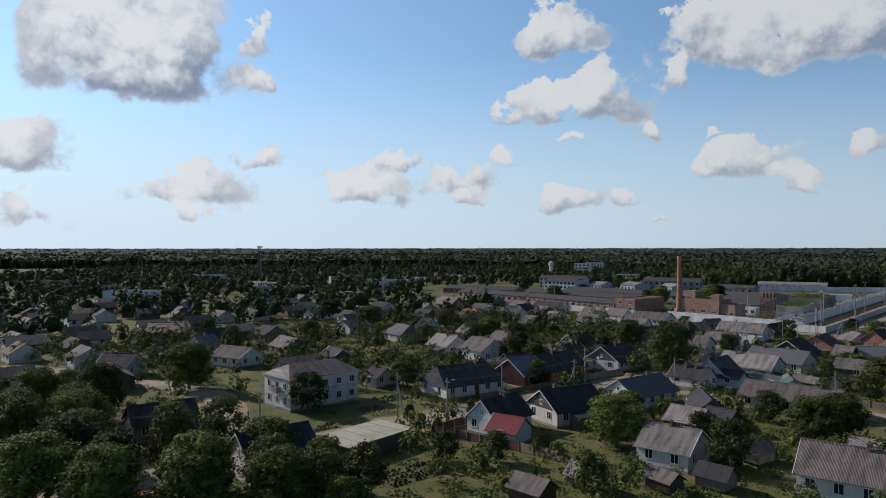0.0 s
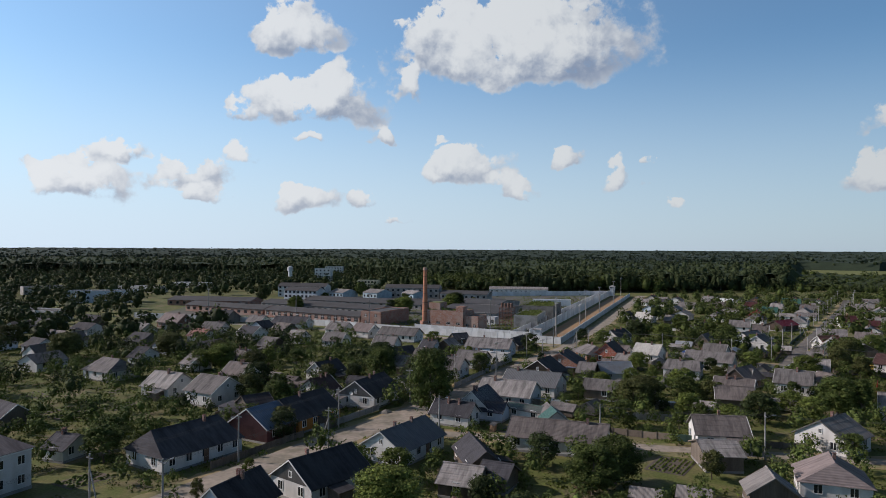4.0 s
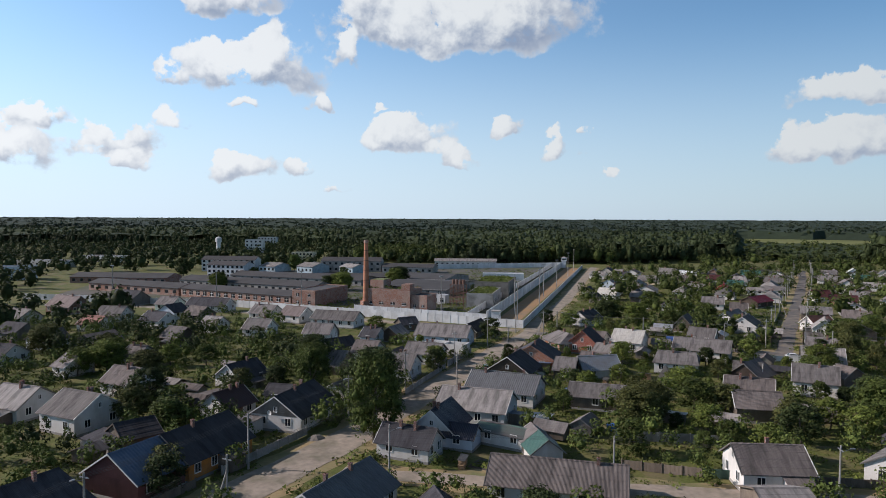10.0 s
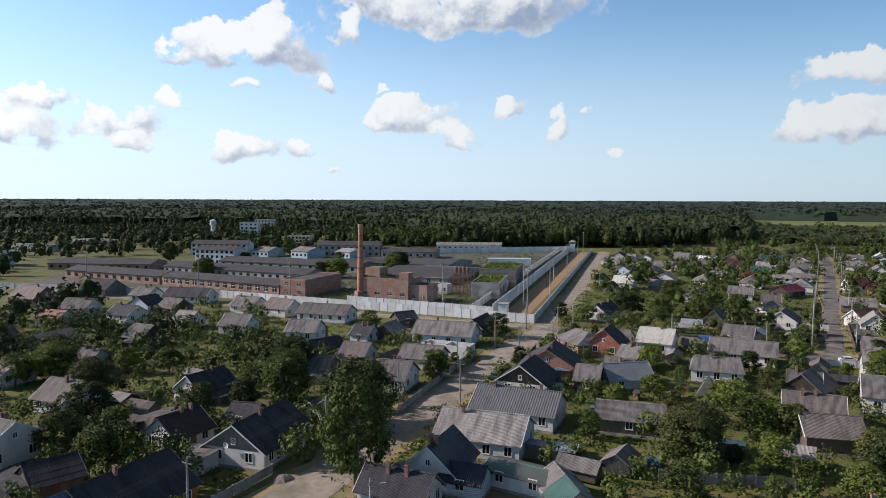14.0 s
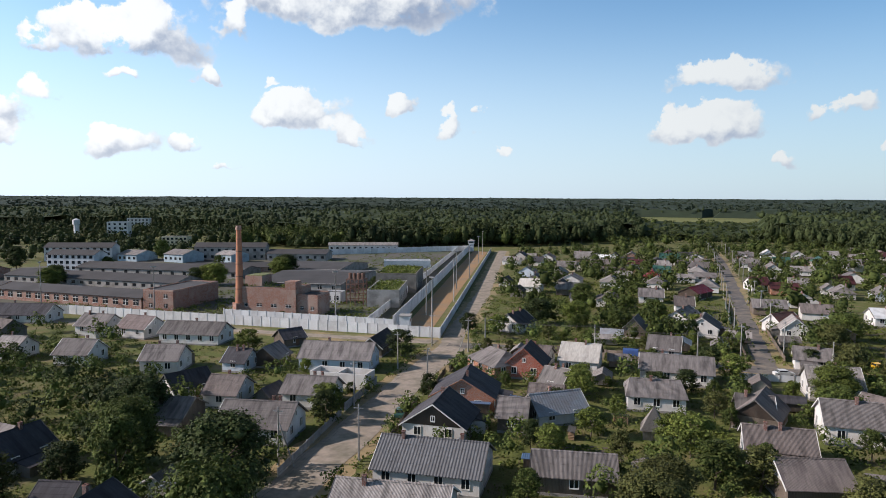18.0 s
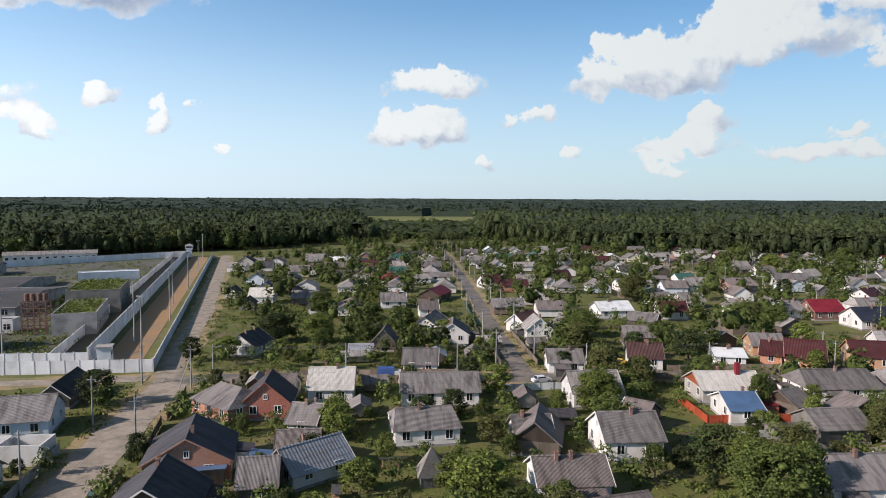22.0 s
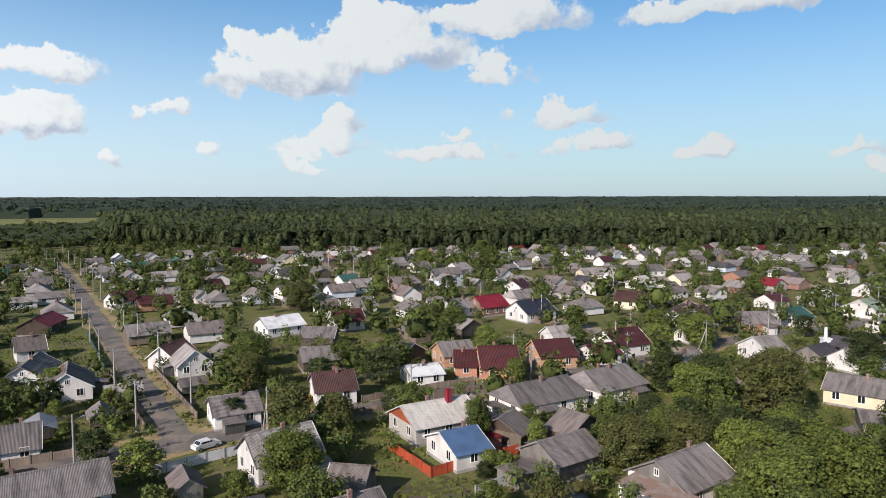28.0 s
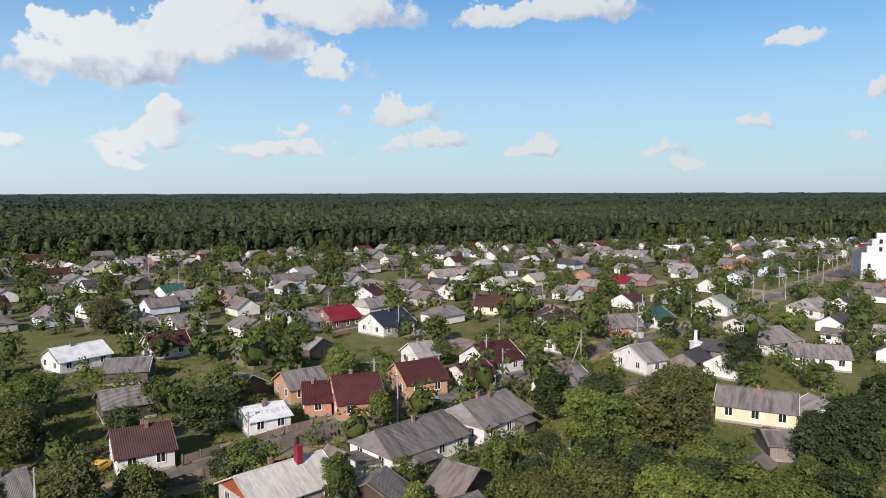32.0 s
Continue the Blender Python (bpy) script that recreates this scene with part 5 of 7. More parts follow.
# ---- the old two-storey house ----
take(-28, 144, 43, 16, 11)
_t = thing("two_storey_house", pose(-27.5, 144.5, 0, 0, 0, 44), "old white two-storey house with a balcony and patched roof", "house")
_l, _w = 8.2, 5.0
part("wall", Build().box(-_l, -_w, 0.4, _l, _w, 6.4), WALLS["white"], _t)
part("plinth", Build().box(-_l - 0.08, -_w - 0.08, 0, _l + 0.08, _w + 0.08, 0.5), M_PLINTH, _t)
for _s in (-1, 1):
    part("roof_slope", Build().slab(*[(x * _s, y * _s, z) for x, y, z in ((-_l - 0.4, -_w - 0.4, 6.35), (_l + 0.4, -_w - 0.4, 6.35), (_l - 2.6, 0, 8.6), (-_l + 2.6, 0, 8.6))], 0.08), ROOFS["slate_pink"], _t)
    part("roof_hip", Build().slab(*[(x * _s, y * _s, z) for x, y, z in ((_l + 0.4, -_w - 0.4, 6.35), (_l + 0.4, _w + 0.4, 6.35), (_l - 2.6, 0.02, 8.6), (_l - 2.6, -0.02, 8.6))], 0.08), ROOFS["slate_pink"], _t)
    part("cornice", Build().box(-_l - 0.15, _s * (_w + 0.08) - 0.1, 6.0, _l + 0.15, _s * (_w + 0.08) + 0.1, 6.3), M_TRIM, _t)
for _f in (1.2, 4.1):
    for _i in range(5):
        for _s in (-1, 1):
            _wn = put("window", WIN[0][0], _t, -_l + 16.4 * (_i + 0.5) / 5, _s * (_w + 0.02), _f, 0 if _s < 0 else 180)
            put("pane", WIN[0][1], _wn, 0, 0, 0)
    for _y in (-3, 0, 3):
        for _s in (-1, 1):
            _wn = put("window", WIN[0][0], _t, _s * (_l + 0.02), _y, _f, 90 * _s)
            put("pane", WIN[0][1], _wn, 0, 0, 0)
part("balcony", Build().box(-_l - 1.1, -1.4, 3.5, -_l, 1.4, 3.65).box(-_l - 1.1, -1.4, 3.65, -_l - 1.03, 1.4, 4.5).box(-_l - 1.1, -1.4, 3.65, -_l, -1.33, 4.5).box(-_l - 1.1, 1.33, 3.65, -_l, 1.4, 4.5), M_CONC, _t)
part("parapet_gable", Build().add([(-_l - 0.05, -_w, 6.3), (-_l - 0.05, _w, 6.3), (-_l - 0.05, 1.6, 7.7), (-_l - 0.05, -1.6, 7.7), (-_l + 0.3, -_w, 6.3), (-_l + 0.3, _w, 6.3), (-_l + 0.3, 1.6, 7.7), (-_l + 0.3, -1.6, 7.7)],
                                  [(0, 3, 2, 1), (4, 5, 6, 7), (0, 4, 7, 3), (3, 7, 6, 2), (2, 6, 5, 1)]), WALLS["white"], _t)
for _x in (-3.5, 1.0, 4.0):
    put("chimney", STACK, _t, _x, 0.8, 7.1)

_t = thing("garage_roof", pose(-12.5, 110.5, 0, 0, 0, 52), "long low garage with a pale greenish slab roof", "garage")
take(-12.5, 110.5, 52, 15, 8)
part("wall", Build().box(-7, -3.6, 0, 7, 3.6, 2.5), WALLS["plank"], _t)
part("roof", Build().slab((-7.4, -4, 2.6), (7.4, -4, 2.6), (7.4, 4, 2.85), (-7.4, 4, 2.85), 0.15), material("pale_slab_roof", (0.50, 0.49, 0.40), 0.9, 0.2, 2, (0.36, 0.38, 0.26), 0.4, 0.3), _t)
for _x in (-4.5, -1.5, 1.5, 4.5):
    part("roof_seam", Build().slab((_x - 0.05, -4, 2.64), (_x + 0.05, -4, 2.64), (_x + 0.05, 4, 2.89), (_x - 0.05, 4, 2.89), 0.03), M_CONC, _t)

# unfinished white building with no roof, beside the street
_t = thing("roofless_building", pose(100.2, 231.0, 0, 0, 0, -51), "unfinished white building with open top", "building")
take(100.2, 231.0, -51, 12, 5)
for _x0, _y0, _x1, _y1 in ((-6, -2.4, 6, -2.1), (-6, 2.1, 6, 2.4), (-6, -2.1, -5.7, 2.1), (5.7, -2.1, 6, 2.1), (-0.15, -2.1, 0.15, 2.1)):
    part("wall", Build().box(_x0, _y0, 0, _x1, _y1, 3.0), WALLS["white"], _t)
part("slab", Build().box(-5.7, -2.1, 0, 5.7, 2.1, 0.25), M_CONC, _t)

# old hut with a steep pyramid roof
_t = thing("pyramid_hut", pose(126.8, 175.8, 0, 0, 0, 38), "small grey hut with a steep weathered pyramid roof", "hut", "village outbuildings")
take(126.8, 175.8, 38, 4, 4)
part("wall", Build().box(-1.6, -1.6, 0, 1.6, 1.6, 1.7), WALLS["wood_grey"], _t)
for _i in range(4):
    _a, _b = ((-2, -2), (2, -2), (2, 2), (-2, 2))[_i], ((-2, -2), (2, -2), (2, 2), (-2, 2))[(_i + 1) % 4]
    part("roof_face", Build().slab((*_a, 1.5), (*_b, 1.5), (_b[0] * 0.02, _b[1] * 0.02, 5.0), (_a[0] * 0.02, _a[1] * 0.02, 5.0), 0.07), WALLS["wood_grey"], _t)

# white church with a stepped front
_t = thing("church", pose(372, -95, 0, 0, 0, 150), "white church with a stepped tower front", "church")
take(372, -95, 150, 26, 14)
part("nave", Build().box(-12, -6, 0, 10, 6, 9.5), M_WHITEWALL, _t)
for _s in (-1, 1):
    part("roof_slope", Build().slab(*[(x * _s, y * _s, z) for x, y, z in ((-12.3, -6.5, 9.3), (10.3 if _s > 0 else 12.3, -6.5, 9.3), (10.3 if _s > 0 else 12.3, 0, 13.5), (-12.3, 0, 13.5))], 0.12), ROOFS["slate"], _t)
for _hw, _z0, _z1 in ((7, 0, 11.5), (5, 11.5, 14.5), (3.2, 14.5, 17.5), (1.6, 17.5, 20.0)):
    part("front_step", Build().box(10, -_hw, _z0, 12.2, _hw, _z1), M_WHITEWALL, _t)
for _y, _z in ((0, 12.2), (-4, 5), (4, 5), (0, 15.5)):
    part("window", Build().box(12.15, _y - 0.6, _z, 12.26, _y + 0.6, _z + 1.9), M_GLASS, _t)
_t = thing("monument", pose(249.5, 61.4, 0), "white stepped monument by the street", "monument")
part("step", Build().box(-1.6, -1.6, 0, 1.6, 1.6, 0.4), M_CONC, _t)
part("pedestal", Build().box(-0.9, -0.9, 0.4, 0.9, 0.9, 3.4), M_WHITEWALL, _t)
part("cap", Build().box(-1.1, -1.1, 3.4, 1.1, 1.1, 3.7), M_WHITEWALL, _t)
part("pillar", Build().tube((0, 0, 3.7), (0, 0, 6.2), 0.45, 0.35, 10), M_WHITEWALL, _t)

# ---- poles, masts and wires ----
POLE = Build().tube((0, 0, 0), (0, 0, 8.4), 0.17, 0.11, 8).mesh("post")
POLE.materials.append(M_CONC)
ARM = Build().box(-0.75, -0.05, 7.75, 0.75, 0.05, 7.87).mesh("crossarm")
ARM.materials.append(M_STEEL)
LAMP = Build().tube((0, 0, 7.4), (0, -1.3, 8.0), 0.035, 0.03, 5).box(-0.14, -1.75, 7.93, 0.14, -1.2, 8.06).mesh("lamp_head")
LAMP.materials.append(M_STEEL)
STAY = Build().tube((2.4, 0, 0), (0.1, 0, 6.3), 0.12, 0.1, 6).mesh("stay")
STAY.materials.append(M_CONC)
_first = {}


def pole(x, y, turn, lamp=False, stay=False):
    key = (lamp, stay)
    if key not in _first:
        e = thing("utility_pole", pose(x, y, 0, 0, 0, turn), "grey concrete utility pole carrying wires" + (" and a street lamp" if lamp else "") + (" with a leaning stay" if stay else ""), "pole", "utility poles")
        put("post", POLE, e, 0, 0, 0)
        put("crossarm", ARM, e, 0, 0, 0)
        if lamp:
            put("lamp_head", LAMP, e, 0, 0, 0)
        if stay:
            put("stay", STAY, e, 0, 0, 0)
        _first[key] = e
    else:
        copy_thing(_first[key], pose(x, y, 0, 0, 0, turn))


M_WIRE = material("wire", (0.05, 0.05, 0.05), 0.6, 0.05, 1, bump=0)


def pole_row(street, start, step, side, lamp_every=2):
    """Poles at the side of a street and the wires between them."""
    pts, w, _ = STREETS[street]
    _, _, line = ribbon(pts, w, 0)
    todo, k, last, b = start, 0, None, Build()
    for (x0, y0), (x1, y1) in zip(line, line[1:]):
        n = math.hypot(x1 - x0, y1 - y0)
        todo -= n
        if todo <= 0:
            todo += step
            d = ((x1 - x0) / n, (y1 - y0) / n)
            x, y = x1 - d[1] * side, y1 + d[0] * side
            turn = math.degrees(math.atan2(d[1], d[0])) + (90 if side < 0 else -90)
            pole(x, y, turn, lamp=k % lamp_every == 0, stay=k % 4 == 3)
            if last:
                for q in (-0.65, -0.25, 0.25, 0.65):
                    ca, sa = math.cos(radians(turn)) * q, math.sin(radians(turn)) * q
                    p = [(last[0] + ca, last[1] + sa), (x + ca, y + sa)]
                    prev = None
                    for i in range(7):
                        u = i / 6
                        here3 = (p[0][0] + (p[1][0] - p[0][0]) * u, p[0][1] + (p[1][1] - p[0][1]) * u, 8.05 - 0.9 * (u - u * u) * 4 * 0.6)
                        if prev:
                            b.tube(prev, here3, 0.012, 0.012, 3)
                        prev = here3
            last, k = (x, y), k + 1
    if b.v:
        tagged(part("power_line", b, M_WIRE), "thin black wires strung between the poles", "wires", kind="stuff")


pole_row("road_1", 12, 27, 5.2)
pole_row("road_1", 24, 36, -5.2)
pole_row("road_3", 8, 26, -5.4)
pole_row("road_3", 140, 30, 5.4)
pole_row("road_4", 10, 26, 5.0)
pole_row("road_4", 18, 30, -5.0)
pole_row("road_5", 8, 28, -3.0)
pole_row("road_8", 12, 34, 4.0)
pole_row("road_9", 12, 34, 4.0)
MAST = Build().tube((0, 0, 0), (0, 0, 15.5), 0.22, 0.12, 8).mesh("post")
MAST.materials.append(M_CONC)
HEAD = Build().box(-0.9, -0.15, 15.3, 0.9, 0.15, 15.7).mesh("lamp_head")
HEAD.materials.append(M_STEEL)
_mast = None
for _x, _y in ((88, 337), (129.4, 293), (145.5, 265.5), (184, 308), (230, 359), (280, 416), (318, 460), (60, 372), (20, 402), (160, 290), (205, 335)):
    if _mast is None:
        _mast = thing("light_mast", pose(_x, _y, 0), "tall slender concrete light mast by the wall", "light mast", "light masts")
        put("post", MAST, _mast, 0, 0, 0)
        put("lamp_head", HEAD, _mast, 0, 0, 0)
    else:
        copy_thing(_mast, pose(_x, _y, 0, 0, 0, _x * 7))

# ---- cars ----


def car(x, y, turn, colour, word):
    m = material("car_paint_" + word.replace(" ", "_"), colour, 0.3, 0.05, 2, bump=0, per_object=0)
    e = thing("car", pose(x, y, 0, 0, 0, turn), word + " car parked on the ground", "car", "parked cars")
    prof = [(-2.05, 0.35), (-2.05, 0.85), (-1.6, 0.95), (-1.2, 1.42), (0.45, 1.45), (1.05, 0.98), (1.95, 0.85), (2.05, 0.6), (2.05, 0.35)]
    n = len(prof)
    b = Build()
    b.add([(px, -0.82 + (0.12 if pz > 1.2 else 0), pz) for px, pz in prof] + [(px, 0.82 - (0.12 if pz > 1.2 else 0), pz) for px, pz in prof],
          [tuple(range(n)), tuple(range(2 * n - 1, n - 1, -1))] + [(i, i + n, (i + 1) % n + n, (i + 1) % n) for i in range(n)])
    part("body", b, m, e)
    part("glazing", Build().slab((0.5, -0.68, 1.43), (0.5, 0.68, 1.43), (1.02, 0.74, 1.02), (1.02, -0.74, 1.02), -0.02).slab((-1.23, 0.66, 1.4), (-1.23, -0.66, 1.4), (-1.56, -0.72, 1.0), (-1.56, 0.72, 1.0), -0.02)
         .box(-1.1, -0.79, 1.0, 0.55, 0.79, 1.34), M_GLASS, e)
    for px in (-1.3, 1.3):
        for py in (-0.8, 0.8):
            wh = part("wheel", Build().tube((px, py - 0.1, 0.31), (px, py + 0.1, 0.31), 0.31, 0.31, 14), material("tyre", (0.02, 0.02, 0.02), 0.8, 0.1, 4), e)
            part("rim", Build().tube((px, py - 0.11, 0.31), (px, py + 0.11, 0.31), 0.17, 0.17, 10), M_STEEL, wh)
    for py in (-0.6, 0.6):
        part("headlight", Build().box(2.02, py - 0.16, 0.62, 2.07, py + 0.16, 0.76), M_TRIM, e)
    return e


car(99.5, 207.5, 47, (0.03, 0.10, 0.09), "dark green")
car(204.5, 175.5, -20, (0.75, 0.45, 0.01), "yellow")
car(181.0, 184.2, -40, (0.68, 0.68, 0.68), "white")
car(225.0, 126.5, 100, (0.5, 0.52, 0.55), "grey")
_t = thing("truck", pose(165.5, 211.5, 0, 0, 0, -55), "small truck with a blue canvas box", "truck")
part("box", Build().box(-2.4, -1.0, 0.9, 1.0, 1.0, 2.7), material("blue_canvas", (0.04, 0.10, 0.30), 0.7, 0.1, 3), _t)
part("cab", Build().box(1.05, -0.95, 0.6, 2.4, 0.95, 2.1), M_TRIM, _t)
part("windscreen", Build().box(2.38, -0.8, 1.35, 2.43, 0.8, 1.95), M_GLASS, _t)
for _x in (-1.5, 1.7):
    for _y in (-0.9, 0.9):
        part("wheel", Build().tube((_x, _y - 0.12, 0.4), (_x, _y + 0.12, 0.4), 0.4, 0.4, 14), MATS["tyre"], _t)

# ---- trees ----
LEAFRNG = np.random.default_rng(5)


def leaf_tufts(centres, normals, size, rng):
    """Small pointed leaf tufts at the given places, facing roughly along the given ways. Returns vertices and faces."""
    n = len(centres)
    d = normals + rng.normal(0, 0.75, (n, 3))
    d /= np.linalg.norm(d, axis=1)[:, None] + 1e-9
    u = np.cross(d, rng.normal(0, 1, (n, 3)))
    u /= np.linalg.norm(u, axis=1)[:, None] + 1e-9
    v = np.cross(d, u)
    s = (size * rng.uniform(0.6, 1.35, n))[:, None]
    pts = np.stack([centres - u * s * 1.05 - v * s * 0.6, centres + u * s * 1.05 - v * s * 0.5, centres + v * s * 1.25 - d * s * 0.3], 1).reshape(-1, 3)
    return pts, np.arange(3 * n).reshape(-1, 3)


def tufts_mesh(name, pts, faces, mat):
    me = bpy.data.meshes.new(name)
    me.vertices.add(len(pts))
    me.vertices.foreach_set("co", pts.astype(np.float32).ravel())
    me.loops.add(faces.size)
    me.loops.foreach_set("vertex_index", faces.astype(np.int32).ravel())
    me.polygons.add(len(faces))
    me.polygons.foreach_set("loop_start", np.arange(0, faces.size, 3, dtype=np.int32))
    me.polygons.foreach_set("loop_total", np.full(len(faces), 3, dtype=np.int32))
    me.update(calc_edges=True)
    me.materials.append(mat)
    return me


def ico():
    g = (1 + 5 ** 0.5) / 2
    v = np.array([(-1, g, 0), (1, g, 0), (-1, -g, 0), (1, -g, 0), (0, -1, g), (0, 1, g), (0, -1, -g), (0, 1, -g), (g, 0, -1), (g, 0, 1), (-g, 0, -1), (-g, 0, 1)]) / math.hypot(1, g)
    f = [(i, j, k) for i, j, k in itertools.combinations(range(12), 3) if max(np.linalg.norm(v[i] - v[j]), np.linalg.norm(v[j] - v[k]), np.linalg.norm(v[i] - v[k])) < 1.1]
    return v, np.array([(a, b, c) if np.dot(np.cross(v[b] - v[a], v[c] - v[a]), v[a]) > 0 else (a, c, b) for a, b, c in f])


def octa():
    v = np.array([(1, 0, 0), (0, 1, 0), (-1, 0, 0), (0, -1, 0), (0, 0, 1), (0, 0, -1)], float)
    return v, np.array([f for i in range(4) for f in ((i, (i + 1) % 4, 4), ((i + 1) % 4, i, 5))])


def crown_points(rng, blobs, per, base=0.12, wide=0.42):
    """Places and outward ways of leaves in a crown one high: many overlapping heaps of leaves on the limbs, and the knots inside the heaps."""
    c, w, knots = [], [], []
    for k in range(blobs):
        q, hgt = rng.uniform(0, 6.283), base + 0.1 + (0.86 - base) * rng.random() ** 0.9
        reach = max(0.0, 1 - abs((hgt - 0.5) / 0.52) ** 2.2) * wide * 0.8
        reach *= rng.uniform(0.5, 1.08)
        rad = rng.uniform(0.07, 0.15)
        mid = np.array([math.cos(q) * reach, math.sin(q) * reach, min(hgt, 0.97 - rad)])
        d = rng.normal(0, 1, (per, 3))
        d /= np.linalg.norm(d, axis=1)[:, None]
        d[:, 2] = np.where(rng.random(per) < 0.55, np.abs(d[:, 2]), d[:, 2])
        c.append(mid + d * rad * rng.uniform(0.6, 1.15, per)[:, None])
        w.append(d + np.array([0, 0, 0.3]) + (mid - np.array([0, 0, 0.5])) * 1.2)
        knots.append((mid, rad * 0.5))
    return np.concatenate(c), np.concatenate(w), knots


def crown_mesh(rng, blobs, per, base, wide, size, leaf):
    c, w, knots = crown_points(rng, blobs, per, base, wide)
    pts, faces = leaf_tufts(c, w, size, rng)
    v, f = octa()
    pts, faces = [pts], [faces]
    n = len(pts[0])
    for mid, rad in knots:
        pts.append(mid + v * rad * rng.uniform(0.75, 1.12, (6, 1)))
        faces.append(f + n)
        n += 6
    return tufts_mesh("crown", np.concatenate(pts), np.concatenate(faces), M_LEAF[leaf])


def trunk_build(rng, r=0.035, top=0.62):
    b = Build()
    bend = rng.uniform(-0.03, 0.03, 2)
    b.tube((0, 0, 0), (bend[0], bend[1], 0.3), r, r * 0.8, 8)
    b.tube((bend[0], bend[1], 0.3), (bend[0] * 2, bend[1] * 2, top), r * 0.8, r * 0.4, 8)
    for _ in range(5):
        q, z = rng.uniform(0, 6.283), rng.uniform(0.24, 0.5)
        b.tube((bend[0], bend[1], z), (math.cos(q) * 0.26, math.sin(q) * 0.26, z + rng.uniform(0.12, 0.3)), r * 0.45, r * 0.15, 6)
    return b


# crowns are one high; a tree scales them
TREES = []
for _k, (_leaf, _blobs, _per) in enumerate((("green", 60, 60), ("dark", 60, 60), ("bright", 56, 60), ("olive", 56, 62), ("green", 50, 66), ("dark", 62, 58), ("bright", 50, 66), ("green", 56, 60))):
    _rng = np.random.default_rng(100 + _k)
    _crown = crown_mesh(_rng, _blobs, _per, 0.06 + 0.02 * (_k % 4), 0.40 + 0.015 * (_k % 3), 0.0185, _leaf)
    _trunk = trunk_build(_rng, 0.02).mesh("trunk")
    _trunk.materials.append(M_BARK)
    TREES.append((_trunk, _crown))
BIGTREES = []
for _k, _leaf in enumerate(("green", "dark", "bright", "olive")):
    _rng = np.random.default_rng(200 + _k)
    _crown = crown_mesh(_rng, 130, 86, 0.06, 0.43, 0.0128, _leaf)
    _trunk = trunk_build(_rng, 0.024).mesh("trunk")
    _trunk.materials.append(M_BARK)
    BIGTREES.append((_trunk, _crown))
TREESPOTS = []
TREE_WORDS = ("leafy garden tree with a green crown", "dark dense garden tree", "bright green fruit tree", "olive green spreading tree", "leafy garden tree with a green crown", "dark dense garden tree",
              "bright green fruit tree", "leafy garden tree with a green crown")
_treernd = random.Random(77)


def tree(x, y, high, radius, kind=None):
    """One tree with its trunk and crown."""
    radius = min(radius, 0.6 * high)
    big = radius > 4.4
    k = _treernd.randrange(len(BIGTREES if big else TREES)) if kind is None else kind
    trunk, crown = (BIGTREES if big else TREES)[k]
    e = thing("tree", pose(x, y, 0, 0, 0, _treernd.uniform(0, 360)), ("tall old broad-crowned tree" if big else TREE_WORDS[k]), "tree", "village trees")
    for nm, me in (("trunk", trunk), ("crown", crown)):
        o = new(nm, me)
        o.parent = e
        w = min(1.36, max(0.72, radius / (0.43 * high))) * high
        o.matrix_basis = Matrix.Diagonal((w, w, high, 1))
    TREESPOTS.append((x, y, radius))
    return e


tree(-64.8, 104.9, 9.9, 4.5)
tree(-51.1, 92.4, 9.9, 4.8)
tree(-42.6, 89.0, 8.9, 4.4)
tree(-36.9, 93.0, 10.9, 4.1)
tree(-30.6, 92.3, 9.9, 3.2)
tree(-21.8, 87.5, 8.9, 4.1)
tree(-14.9, 84.7, 7.9, 3.5)
tree(-9.6, 87.2, 7.9, 3.2)
tree(-64.5, 130.3, 10.9, 4.8)
tree(-58.1, 157.9, 10.9, 6.2)
tree(-26.5, 134.6, 8.4, 4.3, 1)
tree(27.9, 111.3, 8.9, 5.2)
tree(63.1, 189.9, 11.9, 6.5)
tree(-6.2, 127.5, 3.5, 1.2)
tree(22.3, 164.1, 5.9, 3.4)
tree(-8.5, 162.2, 6.9, 4.0)
tree(40.8, 98.6, 7.9, 3.5)
tree(8.1, 103.8, 4.9, 2.6)
tree(0.5, 103.9, 4.9, 2.1)
tree(18.6, 85.6, 6.9, 2.2)
tree(60.3, 127.8, 5.9, 3.5)
tree(61.0, 113.6, 7.9, 4.8)
tree(89.8, 145.1, 5.9, 3.5)
tree(23.4, 227.4, 7.9, 4.7)
tree(16.0, 257.0, 7.9, 4.2)
tree(1.4, 281.6, 7.9, 4.6)
tree(61.4, 226.4, 8.9, 5.8)
tree(-141.0, 355.5, 11.9, 6.5)
tree(-64.6, 210.8, 8.9, 4.1)
tree(-43.6, 227.4, 8.9, 4.3)
tree(-30.0, 284.0, 8.9, 5.3)
tree(-52.8, 315.7, 8.9, 5.2)
tree(-8.8, 155.6, 6.9, 4.3)
tree(21.8, 159.9, 5.9, 3.4)
tree(56.5, 210.5, 9.9, 4.8)
tree(99.0, 154.4, 7.9, 5.3)
tree(124.4, 167.2, 6.9, 6.2)
tree(66.8, 115.9, 7.9, 5.0)
tree(34.6, 128.7, 5.9, 3.6)
tree(28.3, 119.2, 5.9, 3.2)
tree(83.0, 112.6, 4.9, 2.4)
tree(113.7, 112.1, 4.9, 3.5)
tree(130.7, 139.8, 5.9, 5.0)
tree(151.1, 144.9, 6.9, 6.3)
tree(130.3, 133.6, 5.9, 4.1)
tree(123.5, 142.4, 5.9, 4.9)
tree(41.5, 111.6, 5.9, 2.7)
tree(13.4, 139.1, 3.5, 1.3)
tree(5.4, 131.9, 3.5, 1.2)
tree(-31.1, 279.5, 8.9, 6.3)
